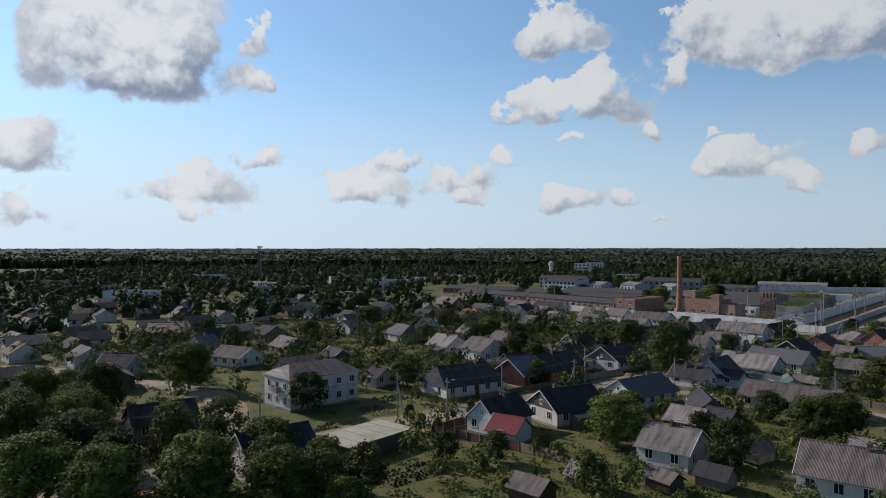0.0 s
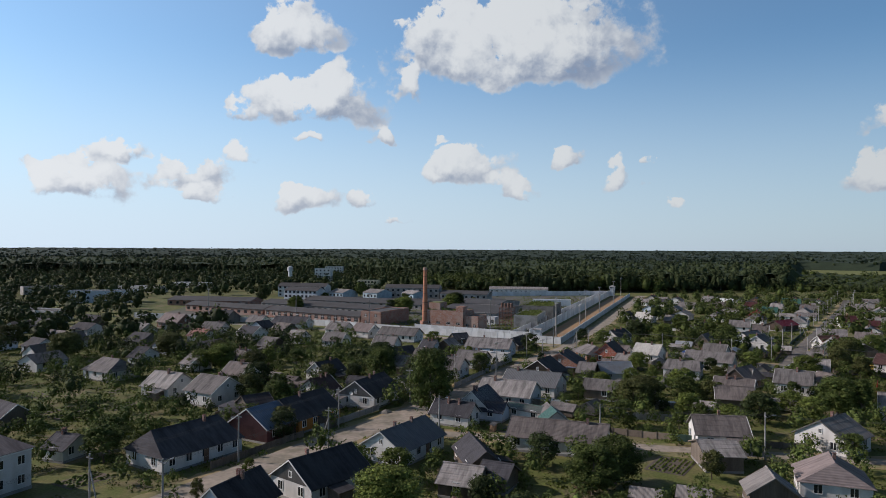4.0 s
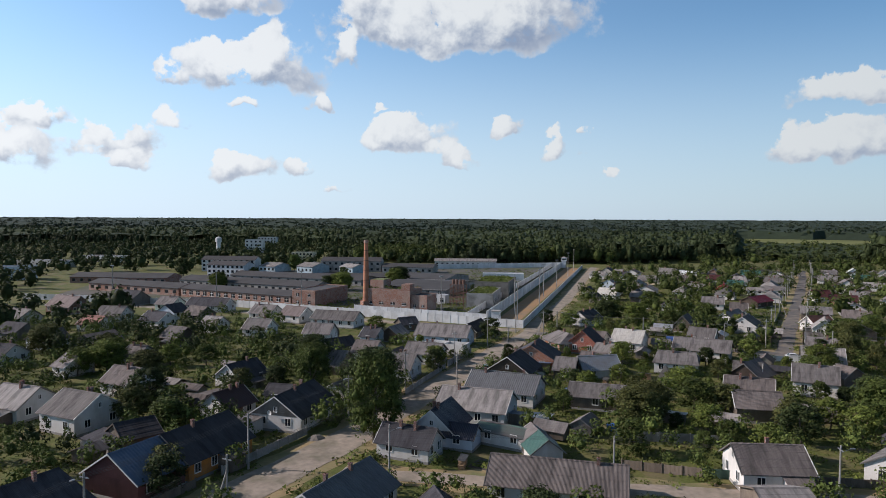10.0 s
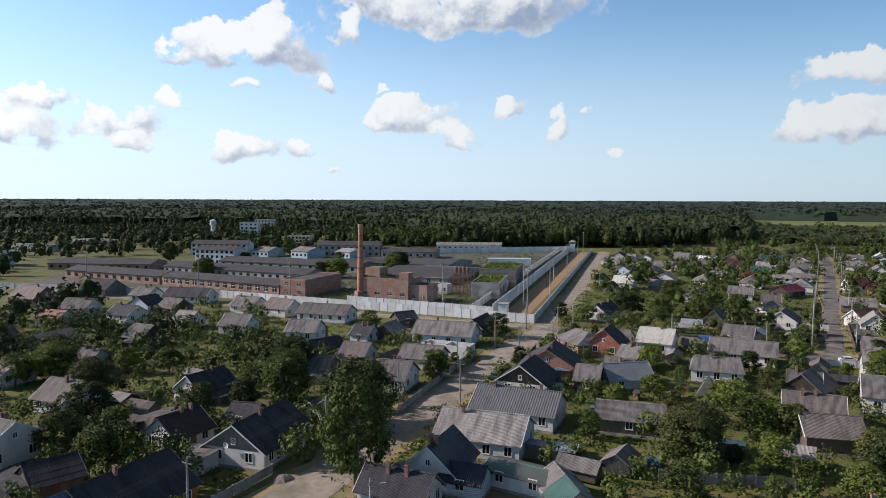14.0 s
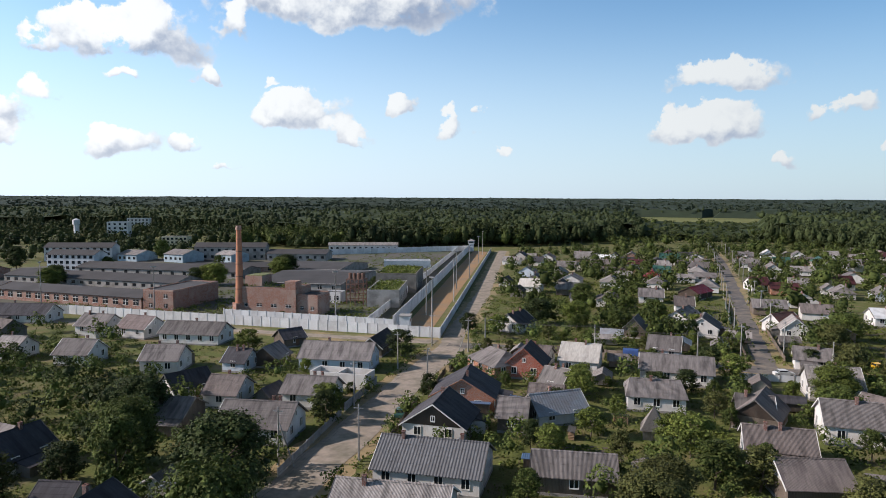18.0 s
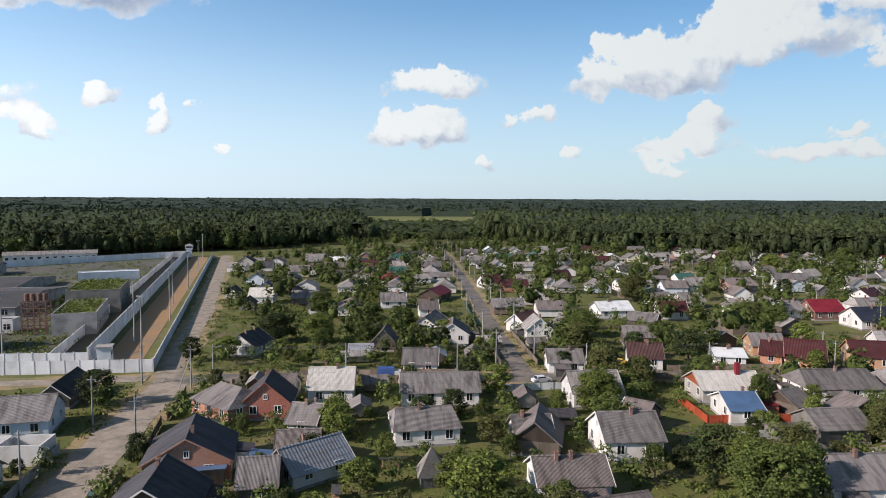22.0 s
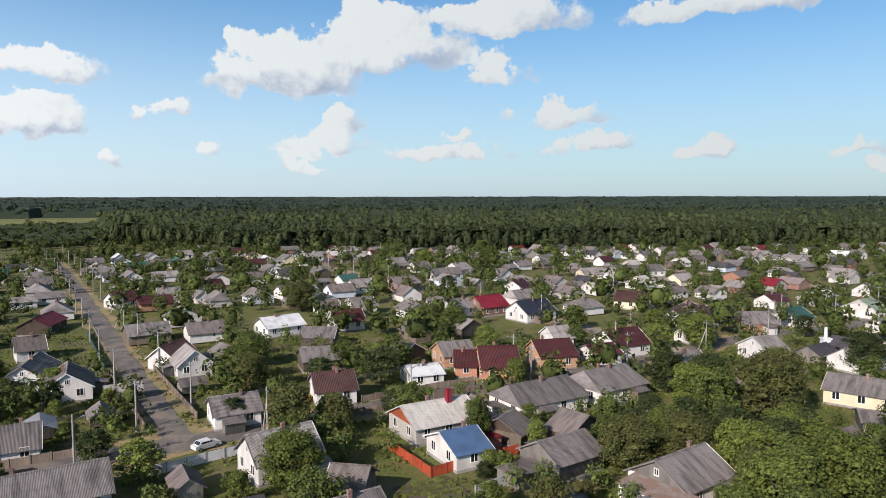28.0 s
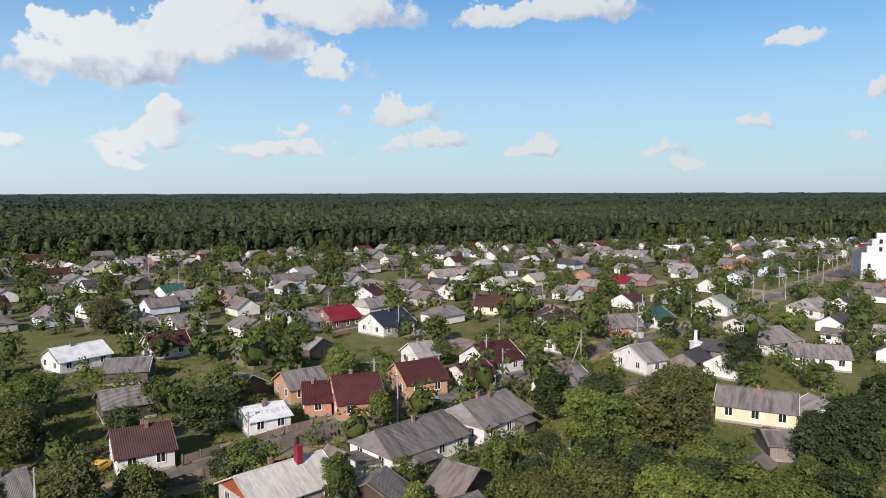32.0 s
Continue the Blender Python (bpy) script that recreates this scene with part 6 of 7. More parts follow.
tree(1.4, 276.7, 7.9, 5.2)
tree(16.9, 248.7, 7.9, 5.5)
tree(23.1, 213.1, 6.9, 4.7)
tree(27.0, 199.8, 5.9, 2.9)
tree(15.9, 244.8, 7.9, 6.5)
tree(19.2, 197.6, 6.9, 5.4)
tree(24.5, 187.1, 6.9, 3.6)
tree(53.3, 199.8, 10.9, 4.1)
tree(55.1, 168.7, 14.8, 5.1)
tree(86.8, 211.0, 5.9, 2.4)
tree(122.5, 244.7, 6.9, 4.0)
tree(94.7, 270.2, 5.9, 3.4)
tree(135.4, 199.8, 5.9, 4.1)
tree(104.0, 156.9, 7.9, 5.1)
tree(107.8, 146.4, 5.9, 5.3)
tree(107.3, 134.0, 5.9, 5.0)
tree(157.7, 162.2, 6.9, 5.8)
tree(118.5, 136.6, 6.9, 4.1)
tree(109.4, 213.7, 4.9, 2.0)
tree(40.4, 205.2, 6.9, 3.1)
tree(48.0, 208.3, 5.9, 3.2)
tree(38.3, 241.7, 5.9, 4.0)
tree(30.3, 245.4, 5.9, 3.4)
tree(9.7, 243.3, 6.9, 4.1)
tree(160.9, 413.3, 9.9, 5.9)
tree(124.1, 403.6, 8.9, 4.9)
tree(66.4, 415.7, 9.9, 4.9)
tree(178.9, 258.2, 7.9, 6.5)
tree(217.9, 277.5, 7.9, 6.5)
tree(211.3, 251.9, 6.9, 6.5)
tree(195.3, 224.0, 5.9, 3.7)
tree(168.5, 188.1, 5.9, 4.5)
tree(89.0, 215.2, 5.9, 3.7)
tree(153.6, 259.2, 5.9, 2.8)
tree(158.9, 252.8, 5.9, 4.9)
tree(185.7, 249.3, 7.9, 6.5)
tree(187.5, 235.0, 6.9, 5.8)
tree(207.8, 238.9, 7.9, 6.5)
tree(205.3, 222.8, 5.9, 3.0)
tree(146.1, 190.3, 4.9, 2.9)
tree(121.9, 193.0, 4.9, 2.5)
tree(125.6, 171.1, 5.4, 4.8)
tree(123.4, 160.4, 4.9, 2.1)
tree(126.1, 157.2, 4.9, 2.8)
tree(176.1, 170.6, 6.9, 5.0)
tree(216.4, 191.8, 7.9, 6.5)
tree(301.7, 201.7, 9.9, 6.5)
tree(141.3, 136.7, 8.9, 6.5)
tree(144.1, 133.3, 8.9, 3.2)
tree(151.4, 157.3, 4.5, 2.7)
tree(143.2, 175.8, 4.9, 2.7)
tree(118.8, 181.6, 4.9, 3.4)
tree(107.8, 179.6, 4.9, 3.0)
tree(114.3, 171.6, 4.9, 2.0)
tree(196.5, 217.6, 5.9, 1.9)
tree(167.6, 167.7, 7.9, 5.2)
tree(191.1, 183.7, 4.9, 2.2)
tree(209.6, 187.8, 7.9, 6.2)
tree(215.9, 162.8, 7.9, 4.4)
tree(189.7, 174.2, 6.9, 4.2)
tree(187.2, 165.9, 6.9, 3.1)
tree(197.4, 158.1, 4.9, 2.7)
tree(190.3, 144.1, 5.9, 2.6)
tree(225.1, 137.1, 5.4, 2.6)
tree(271.1, 157.6, 7.9, 6.5)
tree(267.0, 150.6, 7.9, 5.0)
tree(505.2, 141.9, 10.9, 6.5)
tree(553.5, 284.7, 13.8, 6.3)
tree(437.7, 172.3, 9.9, 6.1)
tree(276.7, 116.9, 6.9, 5.2)
tree(271.3, 96.4, 6.9, 5.2)
tree(256.5, 88.6, 5.9, 4.8)
tree(202.7, 106.1, 8.9, 6.3)
tree(196.3, 96.0, 11.9, 6.2)
tree(175.3, 123.4, 7.9, 5.4)
tree(177.2, 115.8, 7.9, 5.6)
tree(173.3, 107.4, 7.9, 5.0)
tree(181.4, 99.0, 7.9, 4.5)
tree(155.7, 115.4, 6.9, 4.6)
tree(154.4, 109.6, 7.9, 4.2)
tree(146.9, 136.3, 6.9, 4.3)
tree(132.9, 196.9, 5.9, 3.7)
tree(152.5, 188.0, 4.9, 2.9)
tree(174.8, 197.9, 4.9, 3.1)
tree(190.2, 135.7, 4.9, 2.0)
tree(161.8, 142.1, 4.0, 2.4)
tree(149.4, 174.9, 4.0, 2.2)
tree(211.6, 174.1, 6.9, 3.1)
tree(229.9, 193.8, 7.9, 5.4)
tree(227.9, 172.9, 6.9, 4.1)
tree(246.4, 142.1, 6.9, 3.4)
tree(212.7, 136.9, 6.9, 2.8)
tree(194.4, 154.5, 6.9, 4.0)
tree(190.9, 167.4, 5.9, 3.2)
tree(252.4, 120.0, 5.9, 3.0)
tree(258.0, 108.6, 6.9, 3.8)
tree(250.0, 100.4, 6.9, 4.3)
tree(262.4, 86.6, 5.9, 4.8)
tree(180.1, 107.7, 7.9, 4.4)
tree(184.3, 115.9, 6.9, 4.1)
tree(181.7, 121.7, 6.9, 3.2)
tree(175.7, 103.1, 7.9, 4.3)
tree(221.8, 66.1, 5.9, 3.4)
tree(265.3, 27.0, 6.9, 4.9)
tree(184.7, 80.4, 8.9, 4.6)
tree(255.1, 56.9, 6.9, 4.3)
tree(268.4, 57.7, 5.9, 3.8)
tree(200.6, 57.8, 8.9, 3.7)
tree(219.5, 53.7, 5.9, 3.6)
tree(170.0, 89.9, 7.9, 4.1)
tree(184.1, 143.8, 6.9, 1.9)
tree(182.4, 135.3, 4.9, 1.9)
tree(441.6, 139.3, 10.9, 6.5)
tree(572.8, 294.5, 11.9, 5.0)
tree(444.2, 173.8, 9.9, 5.6)
tree(332.5, 155.0, 8.9, 3.7)
for _x, _y, _h, _r in ((126, 399, 10, 6.0), (119, 404, 8, 4.0), (165, 417, 10.5, 6.2), (71, 437, 9, 5.0), (62, 520, 12, 5.5), (137, 538, 12, 5.0), (176, 350, 6, 3.2), (100, 492, 7, 3.6), (150, 470, 7, 3.5), (190, 446, 5, 2.5), (118, 306, 3, 1.5)):
    tree(_x, _y, _h, _r)
for _x, _y, _h, _r in ((-58.5, 111, 10, 5.2), (-50, 84, 10, 5.6), (-40, 81, 9.5, 4.6), (-44.5, 113, 7.5, 3.9), (-36.2, 113.5, 8, 4.3), (-30, 84.5, 10, 5.4), (-25.2, 98, 8.5, 4.6), (-19.4, 81.5, 9, 4.6), (-16.0, 91.5, 7.5, 3.6),
                       (-81, 137, 9, 4.9), (-76, 140, 8, 3.8), (-73, 118, 8.5, 4.5), (-66.5, 124, 8.5, 4.4), (-53, 101, 9, 4.6), (-33, 92, 8.5, 4.2), (-11.5, 80, 6, 3.0)):
    tree(_x, _y, _h, _r, 2)
tree(199, 93.5, 12.5, 5.0, 3)
# the overgrown gardens
for _x, _y, _h, _r in ((178.8, 118.4, 8, 3.0), (184.4, 112.6, 8, 3.2), (194.9, 105.6, 10, 4.1), (209.4, 101.8, 9, 4.1), (173.5, 98.7, 8, 3.6), (175.1, 109.3, 8, 3.0), (171.6, 95.8, 7, 3.1), (189.8, 117.0, 7, 2.9),
                       (252.9, 90.1, 9, 5.0), (179.0, 126.0, 7, 2.5), (174.0, 85.9, 7, 2.9), (164.5, 110.5, 8, 3.2), (164.1, 100.8, 10, 5.1), (162.0, 106.4, 9, 3.7), (191.1, 123.6, 6, 2.7), (230.8, 62.9, 9, 4.9)):
    tree(_x, _y, _h, _r)
for _x, _y, _h, _r in ((185.7, 107.3, 7, 3.3), (173.4, 92.0, 8, 3.1), (148.8, 141.0, 7, 2.7), (157.0, 135.8, 7, 2.9), (203.2, 103.7, 10, 5.0), (157.7, 111.0, 10, 4.5), (213.8, 108.0, 8, 4.2), (185.7, 172.4, 9, 3.8),
                       (144.4, 151.3, 5, 2.2), (229.0, 162.1, 8, 4.4), (180.5, 98.5, 8, 3.6), (168.5, 105.0, 8, 3.4)):
    tree(_x, _y, _h, _r)
tree(182, 79, 12, 5.0, 1)
tree(117.2, 158.6, 6.6, 4.0, 0)
tree(121.4, 154.8, 6.0, 3.4, 3)

# smaller trees and bushes that fill the gardens
# lawns, yards and paddocks that stay clear of bushes: place and radius
OPEN = ((70, 150, 7), (73, 143, 4), (95, 160, 4), (82, 117, 9), (-40, 134, 11), (-46, 160, 9), (-27, 126, 9), (-12, 134, 9), (-14, 146, 7), (-50, 172, 8), (-28, 222, 7), (140, 182, 4.5),
        (142, 193, 3.5), (171, 152, 5), (160, 145, 5), (135, 223, 3), (181, 146, 3.5), (177, 150, 3.5), (247, 165, 8), (203, 195, 4), (220, 197, 3.5), (43, 170, 6), (176, 187, 7))
_fill, MORE = random.Random(11), []
_zones = [(90, 70, 200, 250, 430), (40, 60, 140, 250, 320), (-60, 70, 60, 200, 300), (-30, 130, 70, 330, 500), (150, 30, 260, 200, 170), (-130, 70, -30, 260, 420)]
for _x0, _y0, _x1, _y1, _n in _zones:
    for _ in range(_n):
        _x, _y = _fill.uniform(_x0, _x1), _fill.uniform(_y0, _y1)
        _h = _fill.choice((2.4, 2.8, 3.4, 4.0, 4.6, 5.4))
        _r = _h * _fill.uniform(0.36, 0.5)
        if not free(_x, _y, _r * 0.9, 1.0) or any(math.hypot(_x - a, _y - b) < (_r + c) * 0.75 for a, b, c in TREESPOTS):
            continue
        if any(math.hypot(_x - a, _y - b) < c + _r for a, b, c in OPEN):
            continue
        if (_x - 138) * 0.67 - (_y - 256) * -0.75 > 0 and _y > 256 + abs(_x - 140) * 0.9:
            continue
        if len(TREESPOTS) < 300:
            tree(_x, _y, _h, _r)
        else:
            TREESPOTS.append((_x, _y, _r))
            MORE.append((_x, _y, _h, _r))

# ---- far village houses ----


def works(x, y):
    """Inside the walls of the factory, the sand strip and its streets."""
    return (x > 60 and y < 545 and y > 240 + (x - 143) * 1.118 and y > 355 - (x - 66) * 1.26) or (138 < x < 345 and abs(y - 255 - (x - 143) * 1.118) < 16)


_far = random.Random(23)
_roofpick = ["slate"] * 8 + ["slate_light"] * 7 + ["slate_brown"] * 3 + ["slate_pink", "brown_tile", "maroon", "red_roof", "green_metal", "slate_white", "slate_white", "metal_white", "slate_dark", "slate_dark"]
_wallpick = ["white"] * 9 + ["yellow", "white_blue", "brick", "brick_grey", "plank", "brick_dark"]
E1, E2 = (0.81, 0.586), (0.586, -0.81)
FAR = {}


def far_house(x, y, h, L, W, ze, zr, roof, wall):
    """Adds a distant house to the joined rest: walls with gables and two thick roof slopes."""
    take(x, y, h, L, W)
    c, s = math.cos(radians(h)), math.sin(radians(h))
    l, w = L / 2, W / 2
    go = lambda pts: [(x + px * c - py * s, y + px * s + py * c, pz) for px, py, pz in pts]
    FAR.setdefault(WALLS[wall], Build()).add(go([(-l, -w, 0), (l, -w, 0), (l, w, 0), (-l, w, 0), (-l, -w, ze), (l, -w, ze), (l, w, ze), (-l, w, ze), (-l, 0, zr - 0.1), (l, 0, zr - 0.1)]),
                                             [(0, 1, 5, 4), (2, 3, 7, 6), (1, 2, 6, 9, 5), (3, 0, 4, 8, 7)])
    for side in (-1, 1):
        q = go([(-l - 0.4, side * (w + 0.4), ze - 0.25), (l + 0.4, side * (w + 0.4), ze - 0.25), (l + 0.4, 0, zr), (-l - 0.4, 0, zr)])
        FAR.setdefault(ROOFS[roof], Build()).slab(*(q if side < 0 else q[::-1]), 0.12)
    b = FAR.setdefault(M_GLASS, Build())
    for side in (-1, 1):
        for px in (-l * 0.5, l * 0.5):
            b.add(go([(px - 0.6, side * (w + 0.03), 1.1), (px + 0.6, side * (w + 0.03), 1.1), (px + 0.6, side * (w + 0.03), 2.4), (px - 0.6, side * (w + 0.03), 2.4)]), [(0, 1, 2, 3)])


_count = 0
_spotlist = []
for _row in range(-6, 21):
    for _col in range(-30, 34):
        _u, _v2 = 60 + _row * 27 + _far.uniform(-5, 5), _col * 16 + _far.uniform(-4, 4)
        _x, _y = 165 + E1[0] * _u + E2[0] * _v2, 150 + E1[1] * _u + E2[1] * _v2
        _inside = (_x > 215 and _y < 470 - (_x - 215) * 0.45 and _x < 585 + max(0, -_y) * 0.35 and _y > -430 and _x > 225 - _y * 0.35)
        if _inside and _far.random() > 0.12 and not works(_x, _y):
            _spotlist.append((math.hypot(_x - 100, _y - 145), _x, _y))
for _d, _x, _y in sorted(_spotlist):
    if not free(_x, _y, 8.0, 4.0):
        continue
    _roof, _wall = _far.choice(_roofpick), _far.choice(_wallpick)
    _turn = (36 if _far.random() < 0.45 else -54) + _far.uniform(-4, 4)
    _size = (_far.uniform(7.5, 11.0), _far.uniform(7.0, 8.8), 2.8, _far.uniform(4.7, 5.5))
    if _count < 125:
        house(_x, _y, _turn, *_size, _roof, _wall, hip=0.35 if _far.random() < 0.15 else 0, detail=1 if _d < 165 else 0)
    else:
        far_house(_x, _y, _turn, *_size, _roof, _wall)
    _count += 1
    for _ in range(2):
        _sx, _sy = _x + _far.uniform(-13, 13), _y + _far.uniform(-13, 13)
        if _far.random() < 0.75 and free(_sx, _sy, 4.0, 3.0) and not works(_sx, _sy):
            far_house(_sx, _sy, (36 if _far.random() < 0.5 else -54), _far.uniform(5, 9), _far.uniform(4.2, 6), 2.4, _far.uniform(3.5, 4.4), _far.choice(["slate", "slate_brown", "slate_light", "slate_dark"]), _far.choice(("plank", "wood_grey", "white")))
# the darker part of the village towards the town
for _ in range(420):
    _x, _y = _far.uniform(-230, 60), _far.uniform(150, 400)
    if _y > 410 - (_x + 16) * 0.85 - 22 and _x > -16:
        continue
    if _y < 275 and _x > -70 and _far.random() < 0.65:
        continue
    if free(_x, _y, 9, 3):
        far_house(_x, _y, _far.choice((40, 130)) + _far.uniform(-8, 8), _far.uniform(7.5, 11), _far.uniform(7.5, 9), 2.8, _far.uniform(4.8, 5.6), _far.choice(("slate", "slate_dark", "slate_dark", "slate_brown")), _far.choice(("white", "plank", "white_blue", "wood_grey")))
_b = Build()
_me_mats, _slots = [], []
for _m, _q in FAR.items():
    _b.add(_q.v, _q.f)
    _slots += [len(_me_mats)] * len(_q.f)
    _me_mats.append(_m)
_me = _b.mesh("distant_houses")
for _m in _me_mats:
    _me.materials.append(_m)
_me.polygons.foreach_set("material_index", _slots)
tagged(new("distant_houses", _me), "many small distant houses with grey and coloured roofs", "houses", kind="stuff")


# ---- fences and garden clutter ----
M_FENCE = {"plank": WALLS["plank"], "green": material("green_fence_paint", (0.05, 0.11, 0.085), 0.7, 0.15, 6, planks=0.15), "red": material("red_fence_paint", (0.42, 0.075, 0.03), 0.6, 0.12, 6, planks=0.2),
           "white": M_WHITEWALL, "concrete": M_CONC, "orange": material("fresh_pine_boards", (0.42, 0.22, 0.07), 0.8, 0.15, 6, planks=0.15), "brown": material("brown_fence_paint", (0.13, 0.045, 0.035), 0.7, 0.15, 6, planks=0.15)}
FENCE_WORDS = {"plank": "grey weathered board fence", "green": "green painted board fence", "red": "bright red board fence", "white": "white panel fence", "concrete": "grey concrete slab fence",
               "orange": "fresh pine board fence", "brown": "dark red-brown fence between pale posts"}


def fence(a, b, look_of, high=1.5, step=2.6):
    """A fence from a to b: posts with a board panel between each two."""
    n, h = along(a, b)
    e = thing("fence", pose(a[0], a[1], 0, 0, 0, h), FENCE_WORDS[look_of] + " beside a garden", "fence", "garden fences")
    k = max(1, round(n / step))
    d = n / k
    solid = look_of in ("concrete", "white")
    pm = Build().box(0.07, -0.03, 0.08, d - 0.07, 0.03, high).mesh("panel")
    pm.materials.append(M_FENCE[look_of])
    qm = Build().box(-0.09, -0.09, 0, 0.09, 0.09, high + 0.12).mesh("post")
    qm.materials.append(M_CONC if solid or look_of == "brown" else M_FENCE[look_of])
    rnd = random.Random(round(a[0] * 3 + a[1]))
    for i in range(k):
        o = put("panel", pm, e, d * i, 0, rnd.uniform(-0.05, 0.05))
    for i in range(k + 1):
        put("post", qm, e, d * i, 0, 0)
    return e


fence((72, 194.5), (91, 213.5), "concrete", 1.3)
fence((92.5, 215), (106, 227.5), "concrete", 1.6)
fence((90.5, 196.5), (105.5, 211.5), "plank", 1.5)
fence((112, 216), (122, 226), "plank", 1.5)
fence((124, 227), (136, 238), "plank", 1.4)
fence((92, 133), (104, 124), "green", 1.4)
fence((104, 124), (114, 117), "plank", 1.3)
fence((84, 141), (92, 133), "plank", 1.4)
fence((66, 148), (76, 141), "orange", 1.3)
fence((92, 152), (106, 142), "concrete", 1.7)
fence((-2, 120), (12, 109), "brown", 1.5)
fence((12, 109), (24, 98), "plank", 1.5)
fence((-2, 120), (6, 128), "brown", 1.5)
fence((172, 150), (182, 157), "red", 1.5)
fence((172, 150), (181, 138), "red", 1.5)
fence((170, 140), (180, 126), "white", 1.4)
fence((166, 144), (170, 140), "white", 1.6)
fence((150, 128), (166, 116), "plank", 1.4)
fence((188, 178), (205, 153), "plank", 1.3)
fence((208, 152), (222, 131), "plank", 1.3)
fence((226, 136), (244, 109), "plank", 1.2)
fence((205, 165), (219, 145), "plank", 1.3)
fence((188, 197), (222, 222), "plank", 1.3)
fence((194, 191), (230, 217), "plank", 1.3)
fence((226, 225), (262, 250), "green", 1.3)
fence((152, 229), (170, 203), "plank", 1.3)
fence((156, 232), (178, 200), "plank", 1.3)
fence((170, 188), (179, 178), "white", 1.5)
fence((50, 185), (62, 196), "plank", 1.4)
fence((30, 164), (46, 177), "concrete", 1.4)
fence((8, 146), (26, 161), "plank", 1.3)
fence((200, 110), (218, 100), "green", 1.1)
fence((196, 101), (206, 96), "plank", 1.2)

# small board sheds and lean-tos standing about the gardens
_cr = random.Random(91)
_n = 0
for _ in range(900):
    _x, _y = _cr.uniform(10, 215), _cr.uniform(85, 245)
    if _n >= 42 or _y > 250 - abs(_x - 140) * 0.1:
        continue
    if free(_x, _y, 3.2, 2.0) and not any(math.hypot(_x - a, _y - b) < c + 2 for a, b, c in OPEN) and not any(math.hypot(_x - a, _y - b) < c + 1.6 for a, b, c in TREESPOTS):
        house(_x, _y, _cr.choice((38, 128)) + _cr.uniform(-8, 8), _cr.uniform(3.2, 6.0), _cr.uniform(2.6, 3.8), 2.0, _cr.uniform(2.7, 3.3), _cr.choice(("slate", "slate_brown", "slate_dark", "metal_grey", "slate_light")), _cr.choice(("plank", "wood_grey", "wood_dark", "plank_light")), detail=0)
        _n += 1


# ---- yards and gardens: annexes, piles, beds ----
def annex(x, y, h, L, W, high, wall, roof, label, fall=0.35, windows=0, frame_mat=None):
    """A low mono-pitched building: walls, sloping roof sheet, windows in its front."""
    take(x, y, h, L, W)
    e = thing("annex", pose(x, y, 0, 0, 0, h), label, "shed", "village outbuildings")
    l, w = L / 2, W / 2
    part("wall", Build().add([(-l, -w, 0), (l, -w, 0), (l, w, 0), (-l, w, 0), (-l, -w, high - fall), (l, -w, high - fall), (l, w, high), (-l, w, high)],
                             [(0, 3, 2, 1), (0, 1, 5, 4), (1, 2, 6, 5), (2, 3, 7, 6), (3, 0, 4, 7), (4, 5, 6, 7)]), wall, e)
    part("roof", Build().slab((-l - 0.3, -w - 0.35, high - fall + 0.02), (l + 0.3, -w - 0.35, high - fall + 0.02), (l + 0.3, w + 0.3, high + 0.1), (-l - 0.3, w + 0.3, high + 0.1), 0.07), roof, e)
    for i in range(windows):
        px = -l + L * (i + 0.5) / windows
        wn = part("window", Build().box(px - 0.62, -w - 0.06, 0.95, px + 0.62, -w - 0.005, 2.2), frame_mat or M_TRIM, e)
        part("pane", Build().box(px - 0.5, -w - 0.075, 1.06, px - 0.04, -w - 0.02, 2.1).box(px + 0.04, -w - 0.075, 1.06, px + 0.5, -w - 0.02, 2.1), M_GLASS, wn)
    return e


M_TEAL = material("teal_window_paint", (0.10, 0.36, 0.42), 0.6, 0.1, 6)
M_RUSTROOF = material("rusty_sheet_roof", (0.22, 0.145, 0.115), 0.8, 0.3, 3, (0.27, 0.25, 0.24), 0.5, 0.8, stripes=0.3)
annex(163.3, 122.6, -51 - 90, 8.6, 3.2, 2.9, WALLS["white"], M_RUSTROOF, "white front annex with teal windows and a rusty roof", windows=2, frame_mat=M_TEAL)
annex(37.0, 183.5, 131 + 180, 4.4, 4.0, 2.5, WALLS["white"], ROOFS["slate"], "small white porch annex with a grey roof", windows=1)
annex(31.2, 203.0, 33 + 180, 13, 3.4, 2.5, WALLS["wood_dark"], ROOFS["slate_brown"], "long dark timber shed with a sloping roof")
annex(15.2, 184.0, 131 + 180, 6.0, 4.6, 2.4, WALLS["white"], ROOFS["slate_dark"], "low white garage with a dark roof")
annex(84.5, 163.5, 134, 4.0, 4.4, 2.3, WALLS["wood_grey"], ROOFS["metal_grey"], "open yard lean-to with a rusty metal roof")
annex(82.0, 167.2, 134, 3.2, 3.0, 2.2, WALLS["wood_grey"], ROOFS["metal_blue"], "small lean-to with a faded blue metal roof")
annex(110.4, 201.0, 135, 5.5, 3.4, 2.5, WALLS["plank"], ROOFS["metal_lightblue"], "lean-to with a light blue metal roof")
annex(117.0, 197.0, 40, 6.0, 3.2, 2.3, WALLS["white"], ROOFS["metal_lightblue"], "white lean-to with a light blue roof")
annex(108.6, 155.2, 128, 4.2, 2.6, 2.0, WALLS["wood_grey"], ROOFS["metal_white"], "low shelter with a white sheet roof")
annex(102.5, 176.5, 135, 3.6, 2.6, 2.1, WALLS["plank"], ROOFS["metal_lightblue"], "small shed with a light blue roof")
